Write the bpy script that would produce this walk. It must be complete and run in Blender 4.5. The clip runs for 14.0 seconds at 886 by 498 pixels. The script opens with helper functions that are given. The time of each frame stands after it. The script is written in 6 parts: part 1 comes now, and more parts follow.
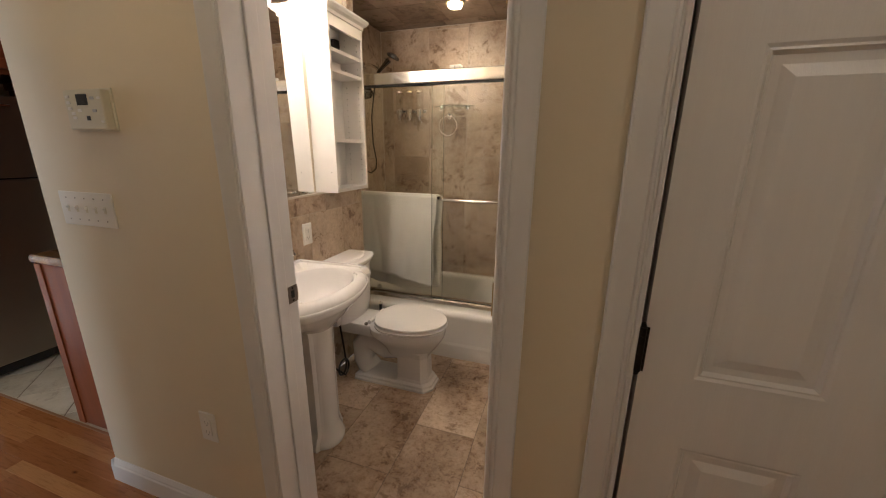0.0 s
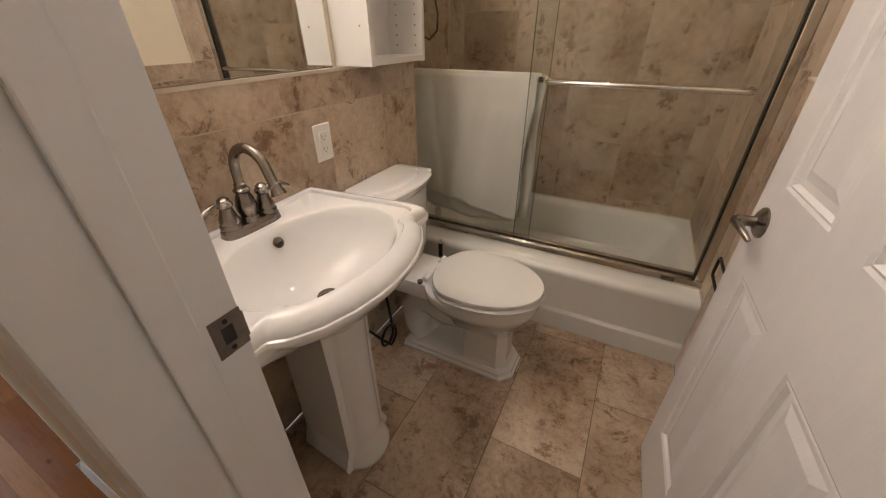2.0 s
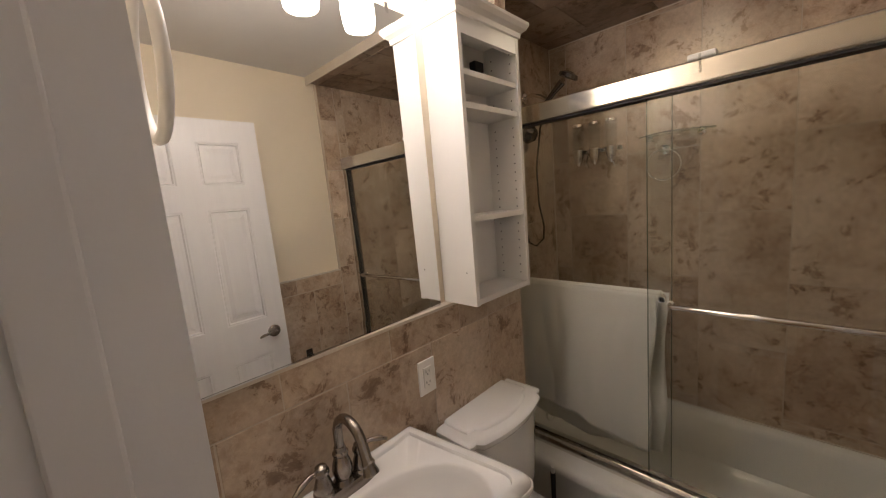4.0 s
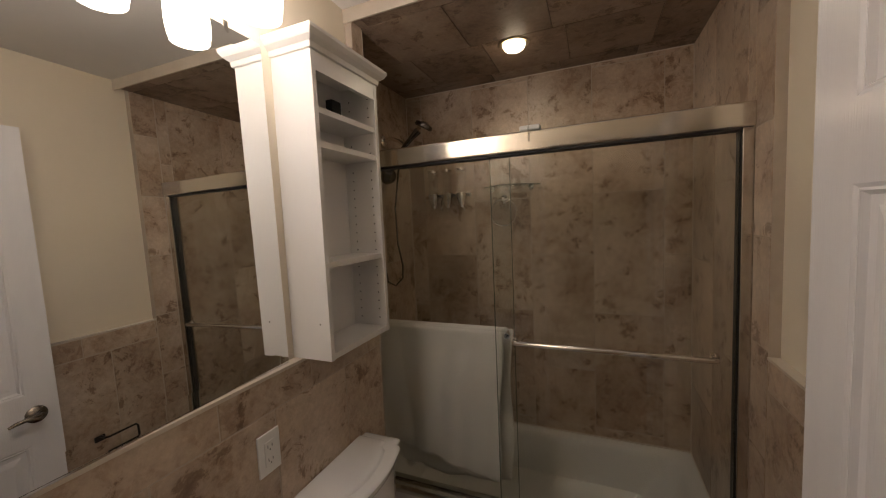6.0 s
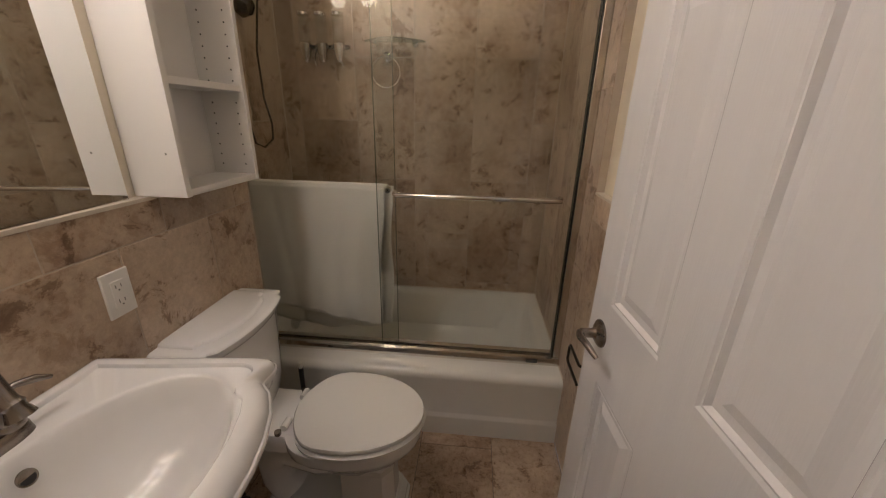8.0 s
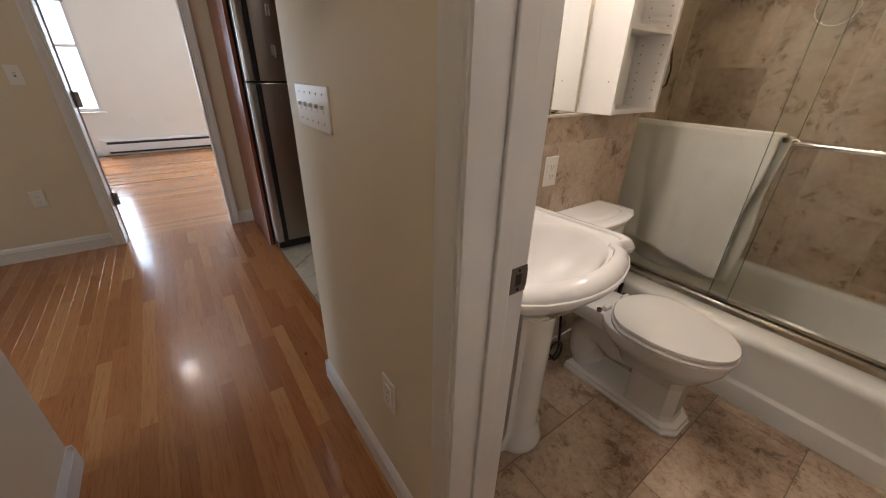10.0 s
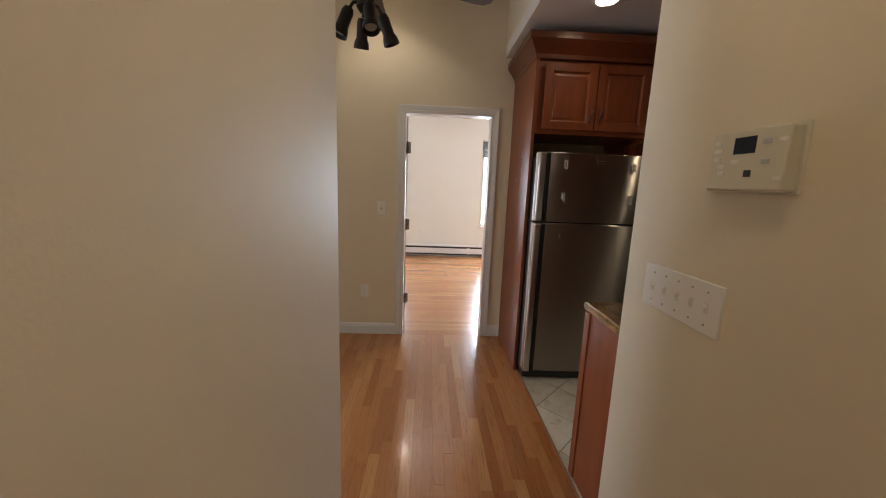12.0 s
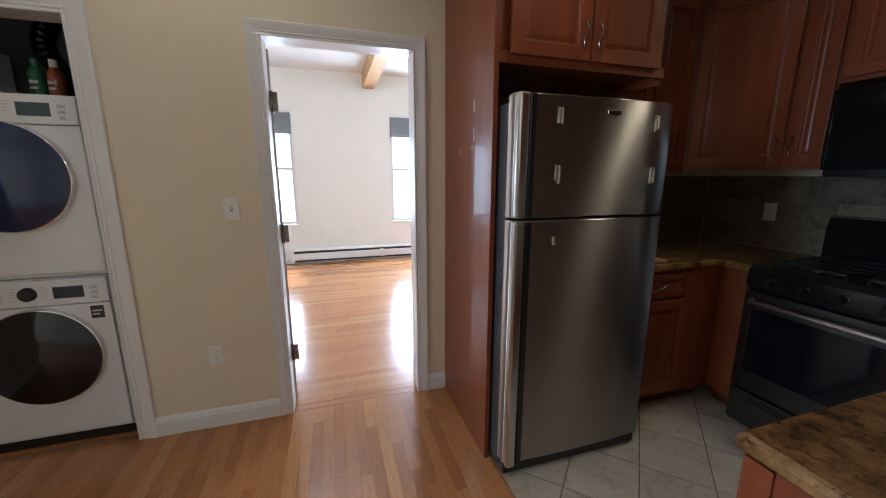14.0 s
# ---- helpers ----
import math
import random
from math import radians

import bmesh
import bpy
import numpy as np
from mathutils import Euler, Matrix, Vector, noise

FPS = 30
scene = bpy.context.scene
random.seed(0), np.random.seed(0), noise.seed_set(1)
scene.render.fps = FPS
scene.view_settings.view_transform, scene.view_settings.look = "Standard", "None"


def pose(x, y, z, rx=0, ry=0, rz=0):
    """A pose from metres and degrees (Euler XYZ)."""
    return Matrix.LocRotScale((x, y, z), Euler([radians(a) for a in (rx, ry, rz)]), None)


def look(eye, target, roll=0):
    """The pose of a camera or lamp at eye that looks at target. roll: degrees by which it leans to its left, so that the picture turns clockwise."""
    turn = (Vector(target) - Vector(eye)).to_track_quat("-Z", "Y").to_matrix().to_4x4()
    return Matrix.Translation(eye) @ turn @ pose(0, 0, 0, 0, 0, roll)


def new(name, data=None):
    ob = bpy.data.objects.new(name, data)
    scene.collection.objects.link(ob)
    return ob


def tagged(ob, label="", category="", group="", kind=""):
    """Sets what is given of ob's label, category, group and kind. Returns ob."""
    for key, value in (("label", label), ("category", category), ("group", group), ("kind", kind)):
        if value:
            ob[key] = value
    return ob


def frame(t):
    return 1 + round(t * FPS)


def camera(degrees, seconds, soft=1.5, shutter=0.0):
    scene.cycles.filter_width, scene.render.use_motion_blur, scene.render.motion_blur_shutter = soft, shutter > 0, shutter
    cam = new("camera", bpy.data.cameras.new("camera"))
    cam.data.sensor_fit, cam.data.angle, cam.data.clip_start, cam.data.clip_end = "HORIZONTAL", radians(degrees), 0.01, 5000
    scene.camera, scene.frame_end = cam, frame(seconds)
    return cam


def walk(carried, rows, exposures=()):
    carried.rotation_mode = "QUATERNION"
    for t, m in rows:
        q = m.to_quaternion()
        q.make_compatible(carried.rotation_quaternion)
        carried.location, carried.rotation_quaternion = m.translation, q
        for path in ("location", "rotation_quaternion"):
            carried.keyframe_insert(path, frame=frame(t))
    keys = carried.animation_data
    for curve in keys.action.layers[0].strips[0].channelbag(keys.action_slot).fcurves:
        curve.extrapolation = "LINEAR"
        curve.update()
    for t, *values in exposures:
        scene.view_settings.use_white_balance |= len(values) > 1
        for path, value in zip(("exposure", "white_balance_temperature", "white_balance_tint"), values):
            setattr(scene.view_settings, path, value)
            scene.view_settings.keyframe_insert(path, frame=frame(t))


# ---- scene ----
cam = camera(101.4, 14.0, soft=1.1)
METRES, EYE, TILT, LEAN, TURN = 3.76, 1.405, 0.0, 0.0, 17.5
PATH = [
    (0, (0.033, 0.005, 1.396), (-0.575, 1.838, 0.876), 0.6),
    (0.5, (-0.077, 0.229, 1.366), (-0.925, 1.945, 0.788), -0.2),
    (0.8, (-0.128, 0.37, 1.369), (-1.063, 2.009, 0.706), 0.6),
    (1, (-0.183, 0.44, 1.341), (-1.148, 2.033, 0.612), -0.7),
    (1.5, (-0.344, 0.642, 1.285), (-1.109, 2.22, 0.323), -0.5),
    (2, (-0.393, 0.732, 1.261), (-1.182, 2.252, 0.229), -0.4),
    (2.5, (-0.41, 0.832, 1.255), (-1.376, 2.368, 0.414), -3.1),
    (3, (-0.454, 0.88, 1.335), (-1.654, 2.366, 0.741), -5.0),
    (3.5, (-0.428, 0.872, 1.455), (-1.829, 2.248, 1.077), -6.2),
    (5.8, (-0.442, 0.888, 1.589), (-1.416, 2.634, 1.524), -3.0),
    (6, (-0.448, 0.918, 1.567), (-1.213, 2.759, 1.411), -2.6),
    (6.5, (-0.453, 0.95, 1.536), (-0.737, 2.914, 1.291), 0.1),
    (7, (-0.451, 0.969, 1.508), (-0.571, 2.936, 1.164), 0.7),
    (7.2, (-0.446, 0.973, 1.485), (-0.553, 2.93, 1.085), 1.0),
    (9.5, (-0.399, 0.514, 1.248), (-1.272, 1.971, 0.192), 3.0),
    (10, (-0.388, 0.43, 1.293), (-1.832, 1.5, 0.416), 1.5),
    (10.5, (-0.328, 0.32, 1.347), (-2.162, 0.925, 0.826), 0.9),
    (11, (-0.315, 0.257, 1.432), (-2.276, 0.431, 1.082), 0.0),
    (11.5, (-0.414, 0.201, 1.444), (-2.391, 0.274, 1.154), 1.1),
    (12, (-0.653, 0.166, 1.437), (-2.621, 0.251, 1.092), 2.2),
    (12.5, (-0.945, 0.225, 1.433), (-2.921, 0.178, 1.128), 2.6),
    (13, (-1.222, 0.222, 1.416), (-3.185, 0.245, 1.037), 2.4),
    (13.5, (-1.554, 0.196, 1.423), (-3.466, 0.584, 0.981), 2.5),
    (14, (-1.892, 0.228, 1.376), (-3.768, 0.801, 0.986), 0.0),
]
walk(cam, [(t, look(eye, target, roll)) for t, eye, target, roll in PATH], [
    (0, 0.45, 6450, 13), (0.5, 0.42, 6500, 13), (1, 0.3, 6400, 13), (1.5, 0.35, 6300, 13), (2.5, 0.33, 6250, 13), (3, -0.03, 6200, 13), (3.5, -0.2, 6150, 14), (5.8, -1.1, 6300, 14), (6, -1.0, 6250, 14), (6.5, -0.62, 6150, 14),
    (7.2, -0.5, 6150, 14), (9.5, 0.2, 6250, 13), (10, 0.35, 6100, 12), (10.5, 0.3, 6150, 12), (11, 0.5, 6450, 13), (12, 0.52, 6600, 12), (12.5, 0.42, 6350, 12), (13, 0.56, 6050, 11), (14, 0.76, 5600, 9)])

# ---- light ----
world = bpy.data.worlds.new("sky")
scene.world = world
world.use_nodes = True
wn = world.node_tree
sky = wn.nodes.new("ShaderNodeTexSky")
sky.sky_type, sky.sun_disc = "NISHITA", False
sky.sun_elevation, sky.sun_rotation = radians(48), radians(215)
wn.links.new(sky.outputs[0], wn.nodes["Background"].inputs[0])
wn.nodes["Background"].inputs[1].default_value = 0.12


def lamp(kind, name, place, energy, colour, target=None, **more):
    data = bpy.data.lights.new(name, kind)
    data.energy, data.color = energy, colour
    for key, value in more.items():
        if key == "size":
            data.shape, data.size, data.size_y = "RECTANGLE", value[0], value[1]
        elif key == "soft":
            data.shadow_soft_size = value
        elif key == "angle":
            data.angle = value
        elif key == "spot":
            data.spot_size, data.spot_blend = value, 0.6
    ob = new(name, data)
    ob.matrix_world = look(place, target) if target else pose(*place)
    return ob


lamp("SUN", "sun", (-12.0, -1.2, 7.5), 3.6, (1, 0.95, 0.87), (-7.0, -0.35, 0), angle=radians(0.5))
WARM = (1.0, 0.95, 0.91)
for y in (1.02, 1.215, 1.41, 1.605):
    lamp("POINT", "vanity_bulb", (-1.18, y, 2.135), 2.1, (1.0, 0.955, 1.0), soft=0.045)
lamp("SPOT", "shower_lamp", (-0.762, 2.6, 2.30), 6.2, (1.0, 0.86, 0.58), (-0.762, 2.6, 0), soft=0.05, spot=radians(165))
lamp("SPOT", "kitchen_spot", (-2.96, 1.17, 2.52), 2.2, WARM, (-2.96, 1.17, 0), soft=0.05, spot=radians(120))
# Unseen spot, added and aimed to put the streak on the refrigerator.
lamp("SPOT", "kitchen_spot", (-2.68, 2.52, 2.52), 13.0, (1.0, 0.86, 0.60), (-3.1, 1.45, 0.9), soft=0.05, spot=radians(62))
# Added fill, its source unseen: brightens the closet end of the hall.
lamp("POINT", "unseen_hall_lamp", (0.90, -0.35, 2.30), 3.6, (1.0, 0.94, 0.84), soft=0.20)
lamp("POINT", "unseen_hall_lamp", (-1.08, 0.40, 2.40), 2.1, (1.0, 0.87, 0.68), soft=0.06)
lamp("SPOT", "living_downlight", (-3.55, -0.25, 2.97), 7.0, (1.0, 0.90, 0.72), (-3.75, -0.25, 0), soft=0.05, spot=radians(130))
lamp("POINT", "bedroom_lamp", (-5.9, -0.17, 2.80), 5.0, (1.0, 0.97, 0.95), soft=0.1)
lamp("AREA", "window_light_left", (-8.00, -0.75, 1.3), 14.0, (0.74, 0.87, 1.0), (-4, -0.75, 1.0), size=(0.8, 1.2))
lamp("AREA", "window_light_right", (-8.00, 1.65, 1.3), 88.0, (0.74, 0.87, 1.0), (-4, 1.65, 1.0), size=(0.8, 1.2))
# Added daylight for the living space; no window is known on that side.
lamp("AREA", "window_light_living", (-2.5, -4.55, 1.5), 64.0, (0.70, 0.85, 1.0), (-2.5, 0, 1.2), size=(1.9, 1.5))


# ---- materials ----
def material(name, colour, rough=0.5, metal=0.0, second=None, scale=8.0, amount=0.5, bump=0.0, bump_scale=60.0, coat=0.0, stretch=(1, 1, 1), rough_var=0.0):
    """A surface of one or two colours, mixed by noise, with fine relief."""
    m = bpy.data.materials.new(name)
    m.use_nodes = True
    n, l = m.node_tree.nodes, m.node_tree.links
    p = n["Principled BSDF"]
    p.inputs["Base Color"].default_value = (*colour, 1)
    p.inputs["Roughness"].default_value, p.inputs["Metallic"].default_value = rough, metal
    p.inputs["Coat Weight"].default_value = coat
    co = n.new("ShaderNodeTexCoord")
    mp = n.new("ShaderNodeMapping")
    mp.inputs["Scale"].default_value = stretch
    l.new(co.outputs["Object"], mp.inputs[0])
    if second:
        t = n.new("ShaderNodeTexNoise")
        t.inputs["Scale"].default_value, t.inputs["Detail"].default_value, t.inputs["Roughness"].default_value = scale, 6, 0.6
        l.new(mp.outputs[0], t.inputs["Vector"])
        r = n.new("ShaderNodeValToRGB")
        r.color_ramp.elements[0].position, r.color_ramp.elements[1].position = 0.5 - amount / 2, 0.5 + amount / 2
        r.color_ramp.elements[0].color, r.color_ramp.elements[1].color = (*colour, 1), (*second, 1)
        l.new(t.outputs["Fac"], r.inputs[0])
        l.new(r.outputs[0], p.inputs["Base Color"])
        if rough_var:
            q = n.new("ShaderNodeMapRange")
            q.inputs["To Min"].default_value, q.inputs["To Max"].default_value = rough - rough_var, rough + rough_var
            l.new(t.outputs["Fac"], q.inputs["Value"])
            l.new(q.outputs[0], p.inputs["Roughness"])
    if bump:
        t = n.new("ShaderNodeTexNoise")
        t.inputs["Scale"].default_value, t.inputs["Detail"].default_value = bump_scale, 4
        l.new(mp.outputs[0], t.inputs["Vector"])
        b = n.new("ShaderNodeBump")
        b.inputs["Strength"].default_value, b.inputs["Distance"].default_value = bump, 0.004
        l.new(t.outputs["Fac"], b.inputs["Height"])
        l.new(b.outputs[0], p.inputs["Normal"])
    return m


CREAM = material("cream_wall_paint", (0.71, 0.622, 0.480), 0.6, second=(0.74, 0.652, 0.505), scale=3, bump=0.08, bump_scale=220)
CEIL = material("white_ceiling_paint", (0.72, 0.69, 0.66), 0.7, second=(0.76, 0.73, 0.69), scale=4, bump=0.2, bump_scale=150)
TRIM = material("white_gloss_paint", (0.72, 0.71, 0.71), 0.28, second=(0.76, 0.75, 0.75), scale=6, bump=0.08, bump_scale=90)
DOORP = material("white_door_paint", (0.72, 0.70, 0.70), 0.25, second=(0.76, 0.74, 0.735), scale=5, bump=0.10, bump_scale=50, stretch=(6, 6, 0.5))
CHINA = material("white_porcelain", (0.74, 0.725, 0.71), 0.05, second=(0.76, 0.745, 0.73), scale=3, coat=0.5)
ACRYL = material("white_tub_enamel", (0.74, 0.73, 0.69), 0.15, second=(0.77, 0.76, 0.72), scale=3, coat=0.3)
NICKEL = material("brushed_nickel", (0.25, 0.22, 0.195), 0.27, 1.0, second=(0.31, 0.275, 0.245), scale=70)
PEWTER = material("aged_pewter", (0.20, 0.165, 0.14), 0.3, 1.0, second=(0.26, 0.22, 0.185), scale=60)
CHROME = material("polished_chrome", (0.75, 0.74, 0.72), 0.08, 1.0)
BRASS = material("aged_brass", (0.42, 0.30, 0.14), 0.38, 1.0, second=(0.25, 0.18, 0.09), scale=60, bump=0.3)
BLACK = material("black_plastic", (0.012, 0.012, 0.013), 0.3)
DARKMETAL = material("dark_bronze", (0.03, 0.026, 0.022), 0.35, 0.8, second=(0.045, 0.04, 0.034), scale=30)
PLATE = material("white_plastic", (0.79, 0.77, 0.73), 0.3)
# Shade inside holes, slots and grooves as near-black colour; sensor and fins too.
SLOT = material("dark_slot", (0.02, 0.02, 0.02), 0.6)
MIRROR = material("mirror_silver", (0.9, 0.91, 0.9), 0.0, 1.0)
CHERRY = material("cherry_cabinet_wood", (0.16, 0.035, 0.010), 0.38, second=(0.24, 0.06, 0.018), scale=5, stretch=(4, 4, 0.6), coat=0.12, bump=0.05)
STEEL = material("brushed_steel", (0.52, 0.50, 0.47), 0.3, 1.0, second=(0.54, 0.52, 0.49), scale=3, stretch=(8, 8, 0.6))
WHITEAPP = material("white_appliance_enamel", (0.72, 0.73, 0.74), 0.25, second=(0.74, 0.75, 0.76), scale=2)


def brushed(name, colour, rough, stretch):
    """Steel brushed level: lights smear upright on it, bent by the slow waves of the sheet."""
    m = bpy.data.materials.new(name)
    m.use_nodes = True
    n, l = m.node_tree.nodes, m.node_tree.links
    p = n["Principled BSDF"]
    p.inputs["Base Color"].default_value, p.inputs["Metallic"].default_value = (*colour, 1), 1.0
    p.inputs["Roughness"].default_value, p.inputs["Anisotropic"].default_value = rough, stretch
    tg = n.new("ShaderNodeTangent")
    tg.direction_type, tg.axis = "RADIAL", "Z"
    l.new(tg.outputs[0], p.inputs["Tangent"])
    p.inputs["Anisotropic Rotation"].default_value = 0.25
    co, mp, fine, slow = n.new("ShaderNodeTexCoord"), n.new("ShaderNodeMapping"), n.new("ShaderNodeTexNoise"), n.new("ShaderNodeTexNoise")
    mp.inputs["Scale"].default_value = (3, 3, 420)
    l.new(co.outputs["Object"], mp.inputs[0])
    l.new(mp.outputs[0], fine.inputs["Vector"])
    fine.inputs["Scale"].default_value = 1.0
    w = n.new("ShaderNodeMapRange")
    w.inputs["To Min"].default_value, w.inputs["To Max"].default_value = rough - 0.05, rough + 0.06
    l.new(fine.outputs["Fac"], w.inputs["Value"])
    l.new(w.outputs[0], p.inputs["Roughness"])
    l.new(co.outputs["Object"], slow.inputs["Vector"])
    slow.inputs["Scale"].default_value, slow.inputs["Detail"].default_value = 2.6, 1.0
    b = n.new("ShaderNodeBump")
    b.inputs["Strength"].default_value, b.inputs["Distance"].default_value = 0.25, 0.006
    l.new(slow.outputs["Fac"], b.inputs["Height"])
    l.new(b.outputs[0], p.inputs["Normal"])
    return m


FRSTEEL = brushed("brushed_fridge_steel", (0.44, 0.40, 0.36), 0.31, 1.0)
BLACKGLASS = material("black_door_glass", (0.004, 0.005, 0.008), 0.08)
TOWEL = material("pale_terry_cloth", (0.76, 0.725, 0.67), 0.95, second=(0.82, 0.785, 0.73), scale=60, bump=1.0, bump_scale=260)
MELAMINE = material("white_melamine", (0.78, 0.76, 0.73), 0.3, second=(0.8, 0.78, 0.75), scale=3)


def glass(name, colour, rough=0.0):
    """Thin clear glass: mostly straight through, with a gloss that grows towards grazing."""
    m = bpy.data.materials.new(name)
    m.use_nodes = True
    n, l = m.node_tree.nodes, m.node_tree.links
    n.remove(n["Principled BSDF"])
    tr, gl, mix, lw = n.new("ShaderNodeBsdfTransparent"), n.new("ShaderNodeBsdfGlossy"), n.new("ShaderNodeMixShader"), n.new("ShaderNodeLayerWeight")
    tr.inputs[0].default_value, gl.inputs["Roughness"].default_value = (*colour, 1), rough
    lw.inputs["Blend"].default_value = 0.5
    p5, sc = n.new("ShaderNodeMath"), n.new("ShaderNodeMath")
    p5.operation, p5.inputs[1].default_value = "POWER", 5.0
    sc.operation, sc.inputs[1].default_value, sc.inputs[2].default_value = "MULTIPLY_ADD", 0.9, 0.04
    l.new(lw.outputs["Facing"], p5.inputs[0])
    l.new(p5.outputs[0], sc.inputs[0])
    l.new(sc.outputs[0], mix.inputs[0])
    l.new(tr.outputs[0], mix.inputs[1])
    l.new(gl.outputs[0], mix.inputs[2])
    l.new(mix.outputs[0], n["Material Output"].inputs[0])
    return m


def emitter(name, colour, strength):
    m = material(name, colour, 0.4)
    p = m.node_tree.nodes["Principled BSDF"]
    p.inputs["Emission Color"].default_value, p.inputs["Emission Strength"].default_value = (*colour, 1), strength
    return m


GLASS = glass("shower_glass", (0.962, 0.970, 0.956))
CLEAR = glass("clear_glass", (0.96, 0.97, 0.97))
LIT = emitter("lit_frosted_glass", (1.0, 0.86, 0.68), 12)
LITC = emitter("lit_recessed_lens", (1.0, 0.82, 0.55), 14)


def stone_tile(name, dark, mid, light, rough, scale=1.0, fleck=0.85):
    """Clouded tile: soft clouds, hard-edged brown flecks, tone shifted piece by piece."""
    m = bpy.data.materials.new(name)
    m.use_nodes = True
    n, l = m.node_tree.nodes, m.node_tree.links
    p = n["Principled BSDF"]
    co, info, add, geo, total = n.new("ShaderNodeTexCoord"), n.new("ShaderNodeObjectInfo"), n.new("ShaderNodeVectorMath"), n.new("ShaderNodeNewGeometry"), n.new("ShaderNodeMath")
    l.new(info.outputs["Random"], total.inputs[0])
    l.new(geo.outputs["Random Per Island"], total.inputs[1])
    mul = n.new("ShaderNodeMath")
    mul.operation, mul.inputs[1].default_value = "MULTIPLY", 37.0
    l.new(total.outputs[0], mul.inputs[0])
    l.new(co.outputs["Object"], add.inputs[0])
    l.new(mul.outputs[0], add.inputs[1])

    def cloud(s, d, dist, rg):
        t = n.new("ShaderNodeTexNoise")
        t.inputs["Scale"].default_value, t.inputs["Detail"].default_value, t.inputs["Distortion"].default_value = s * scale, d, dist
        t.inputs["Roughness"].default_value = rg
        l.new(add.outputs[0], t.inputs["Vector"])
        return t
    a, b, c = cloud(2.3, 12, 0.1, 0.66), cloud(9.5, 14, 0.4, 0.76), cloud(55, 6, 0.0, 0.7)
    r = n.new("ShaderNodeValToRGB")
    e = r.color_ramp.elements
    e[0].position, e[0].color, e[1].position, e[1].color = 0.36, (*dark, 1), 0.64, (*light, 1)
    e.new(0.5).color = (*mid, 1)
    l.new(a.outputs["Fac"], r.inputs[0])
    f = n.new("ShaderNodeValToRGB")
    q = f.color_ramp.elements
    q[0].position, q[0].color, q[1].position, q[1].color = 0.400, (0.46, 0.38, 0.31, 1), 0.66, (1.10, 1.10, 1.08, 1)
    q.new(0.425).color = (0.74, 0.69, 0.63, 1)
    q.new(0.445).color = (0.97, 0.96, 0.95, 1)
    l.new(b.outputs["Fac"], f.inputs[0])
    mx = n.new("ShaderNodeMix")
    mx.data_type, mx.blend_type = "RGBA", "MULTIPLY"
    mx.inputs["Factor"].default_value = fleck
    l.new(r.outputs[0], mx.inputs["A"])
    l.new(f.outputs[0], mx.inputs["B"])
    d = cloud(19, 10, 0.5, 0.78)
    pit, where, pitted = n.new("ShaderNodeValToRGB"), n.new("ShaderNodeMapRange"), n.new("ShaderNodeMix")
    z = pit.color_ramp.elements
    z[0].position, z[0].color, z[1].position, z[1].color = 0.44, (0.76, 0.68, 0.61, 1), 0.51, (1.04, 1.04, 1.03, 1)
    l.new(d.outputs["Fac"], pit.inputs[0])
    where.inputs["From Min"].default_value, where.inputs["From Max"].default_value = 0.56, 0.42
    where.inputs["To Max"].default_value = fleck
    l.new(a.outputs["Fac"], where.inputs["Value"])
    pitted.data_type, pitted.blend_type = "RGBA", "MULTIPLY"
    l.new(where.outputs[0], pitted.inputs["Factor"])
    l.new(mx.outputs["Result"], pitted.inputs["A"])
    l.new(pit.outputs[0], pitted.inputs["B"])
    mx = pitted
    fr, w, h = n.new("ShaderNodeMath"), n.new("ShaderNodeMapRange"), n.new("ShaderNodeHueSaturation")
    fr.operation = "FRACT"
    l.new(total.outputs[0], fr.inputs[0])
    w.inputs["To Min"].default_value, w.inputs["To Max"].default_value = 0.88, 1.10
    l.new(fr.outputs[0], w.inputs["Value"])
    l.new(w.outputs[0], h.inputs["Value"])
    l.new(mx.outputs["Result"], h.inputs["Color"])
    sp, gr = n.new("ShaderNodeMapRange"), n.new("ShaderNodeMix")
    sp.inputs["From Min"].default_value, sp.inputs["From Max"].default_value = 0.3, 0.7
    sp.inputs["To Min"].default_value, sp.inputs["To Max"].default_value = 0.82, 1.14
    l.new(c.outputs["Fac"], sp.inputs["Value"])
    gr.data_type, gr.blend_type = "RGBA", "MULTIPLY"
    gr.inputs["Factor"].default_value = fleck
    l.new(h.outputs[0], gr.inputs["A"])
    l.new(sp.outputs[0], gr.inputs["B"])
    l.new(gr.outputs["Result"], p.inputs["Base Color"])
    g = n.new("ShaderNodeMapRange")
    g.inputs["To Min"].default_value, g.inputs["To Max"].default_value = rough - 0.08, rough + 0.14
    l.new(c.outputs["Fac"], g.inputs["Value"])
    l.new(g.outputs[0], p.inputs["Roughness"])
    bp = n.new("ShaderNodeBump")
    bp.inputs["Strength"].default_value, bp.inputs["Distance"].default_value = 0.15, 0.002
    l.new(b.outputs["Fac"], bp.inputs["Height"])
    l.new(bp.outputs[0], p.inputs["Normal"])
    return m


TILE = stone_tile("travertine_look_tile", (0.36, 0.265, 0.19), (0.47, 0.365, 0.27), (0.57, 0.46, 0.355), 0.30)
FTILE = stone_tile("bath_floor_tile", (0.29, 0.205, 0.14), (0.45, 0.335, 0.24), (0.60, 0.47, 0.35), 0.26)
KTILE = stone_tile("kitchen_floor_tile", (0.44, 0.40, 0.32), (0.54, 0.49, 0.40), (0.60, 0.55, 0.46), 0.35, 1.0, 0.35)
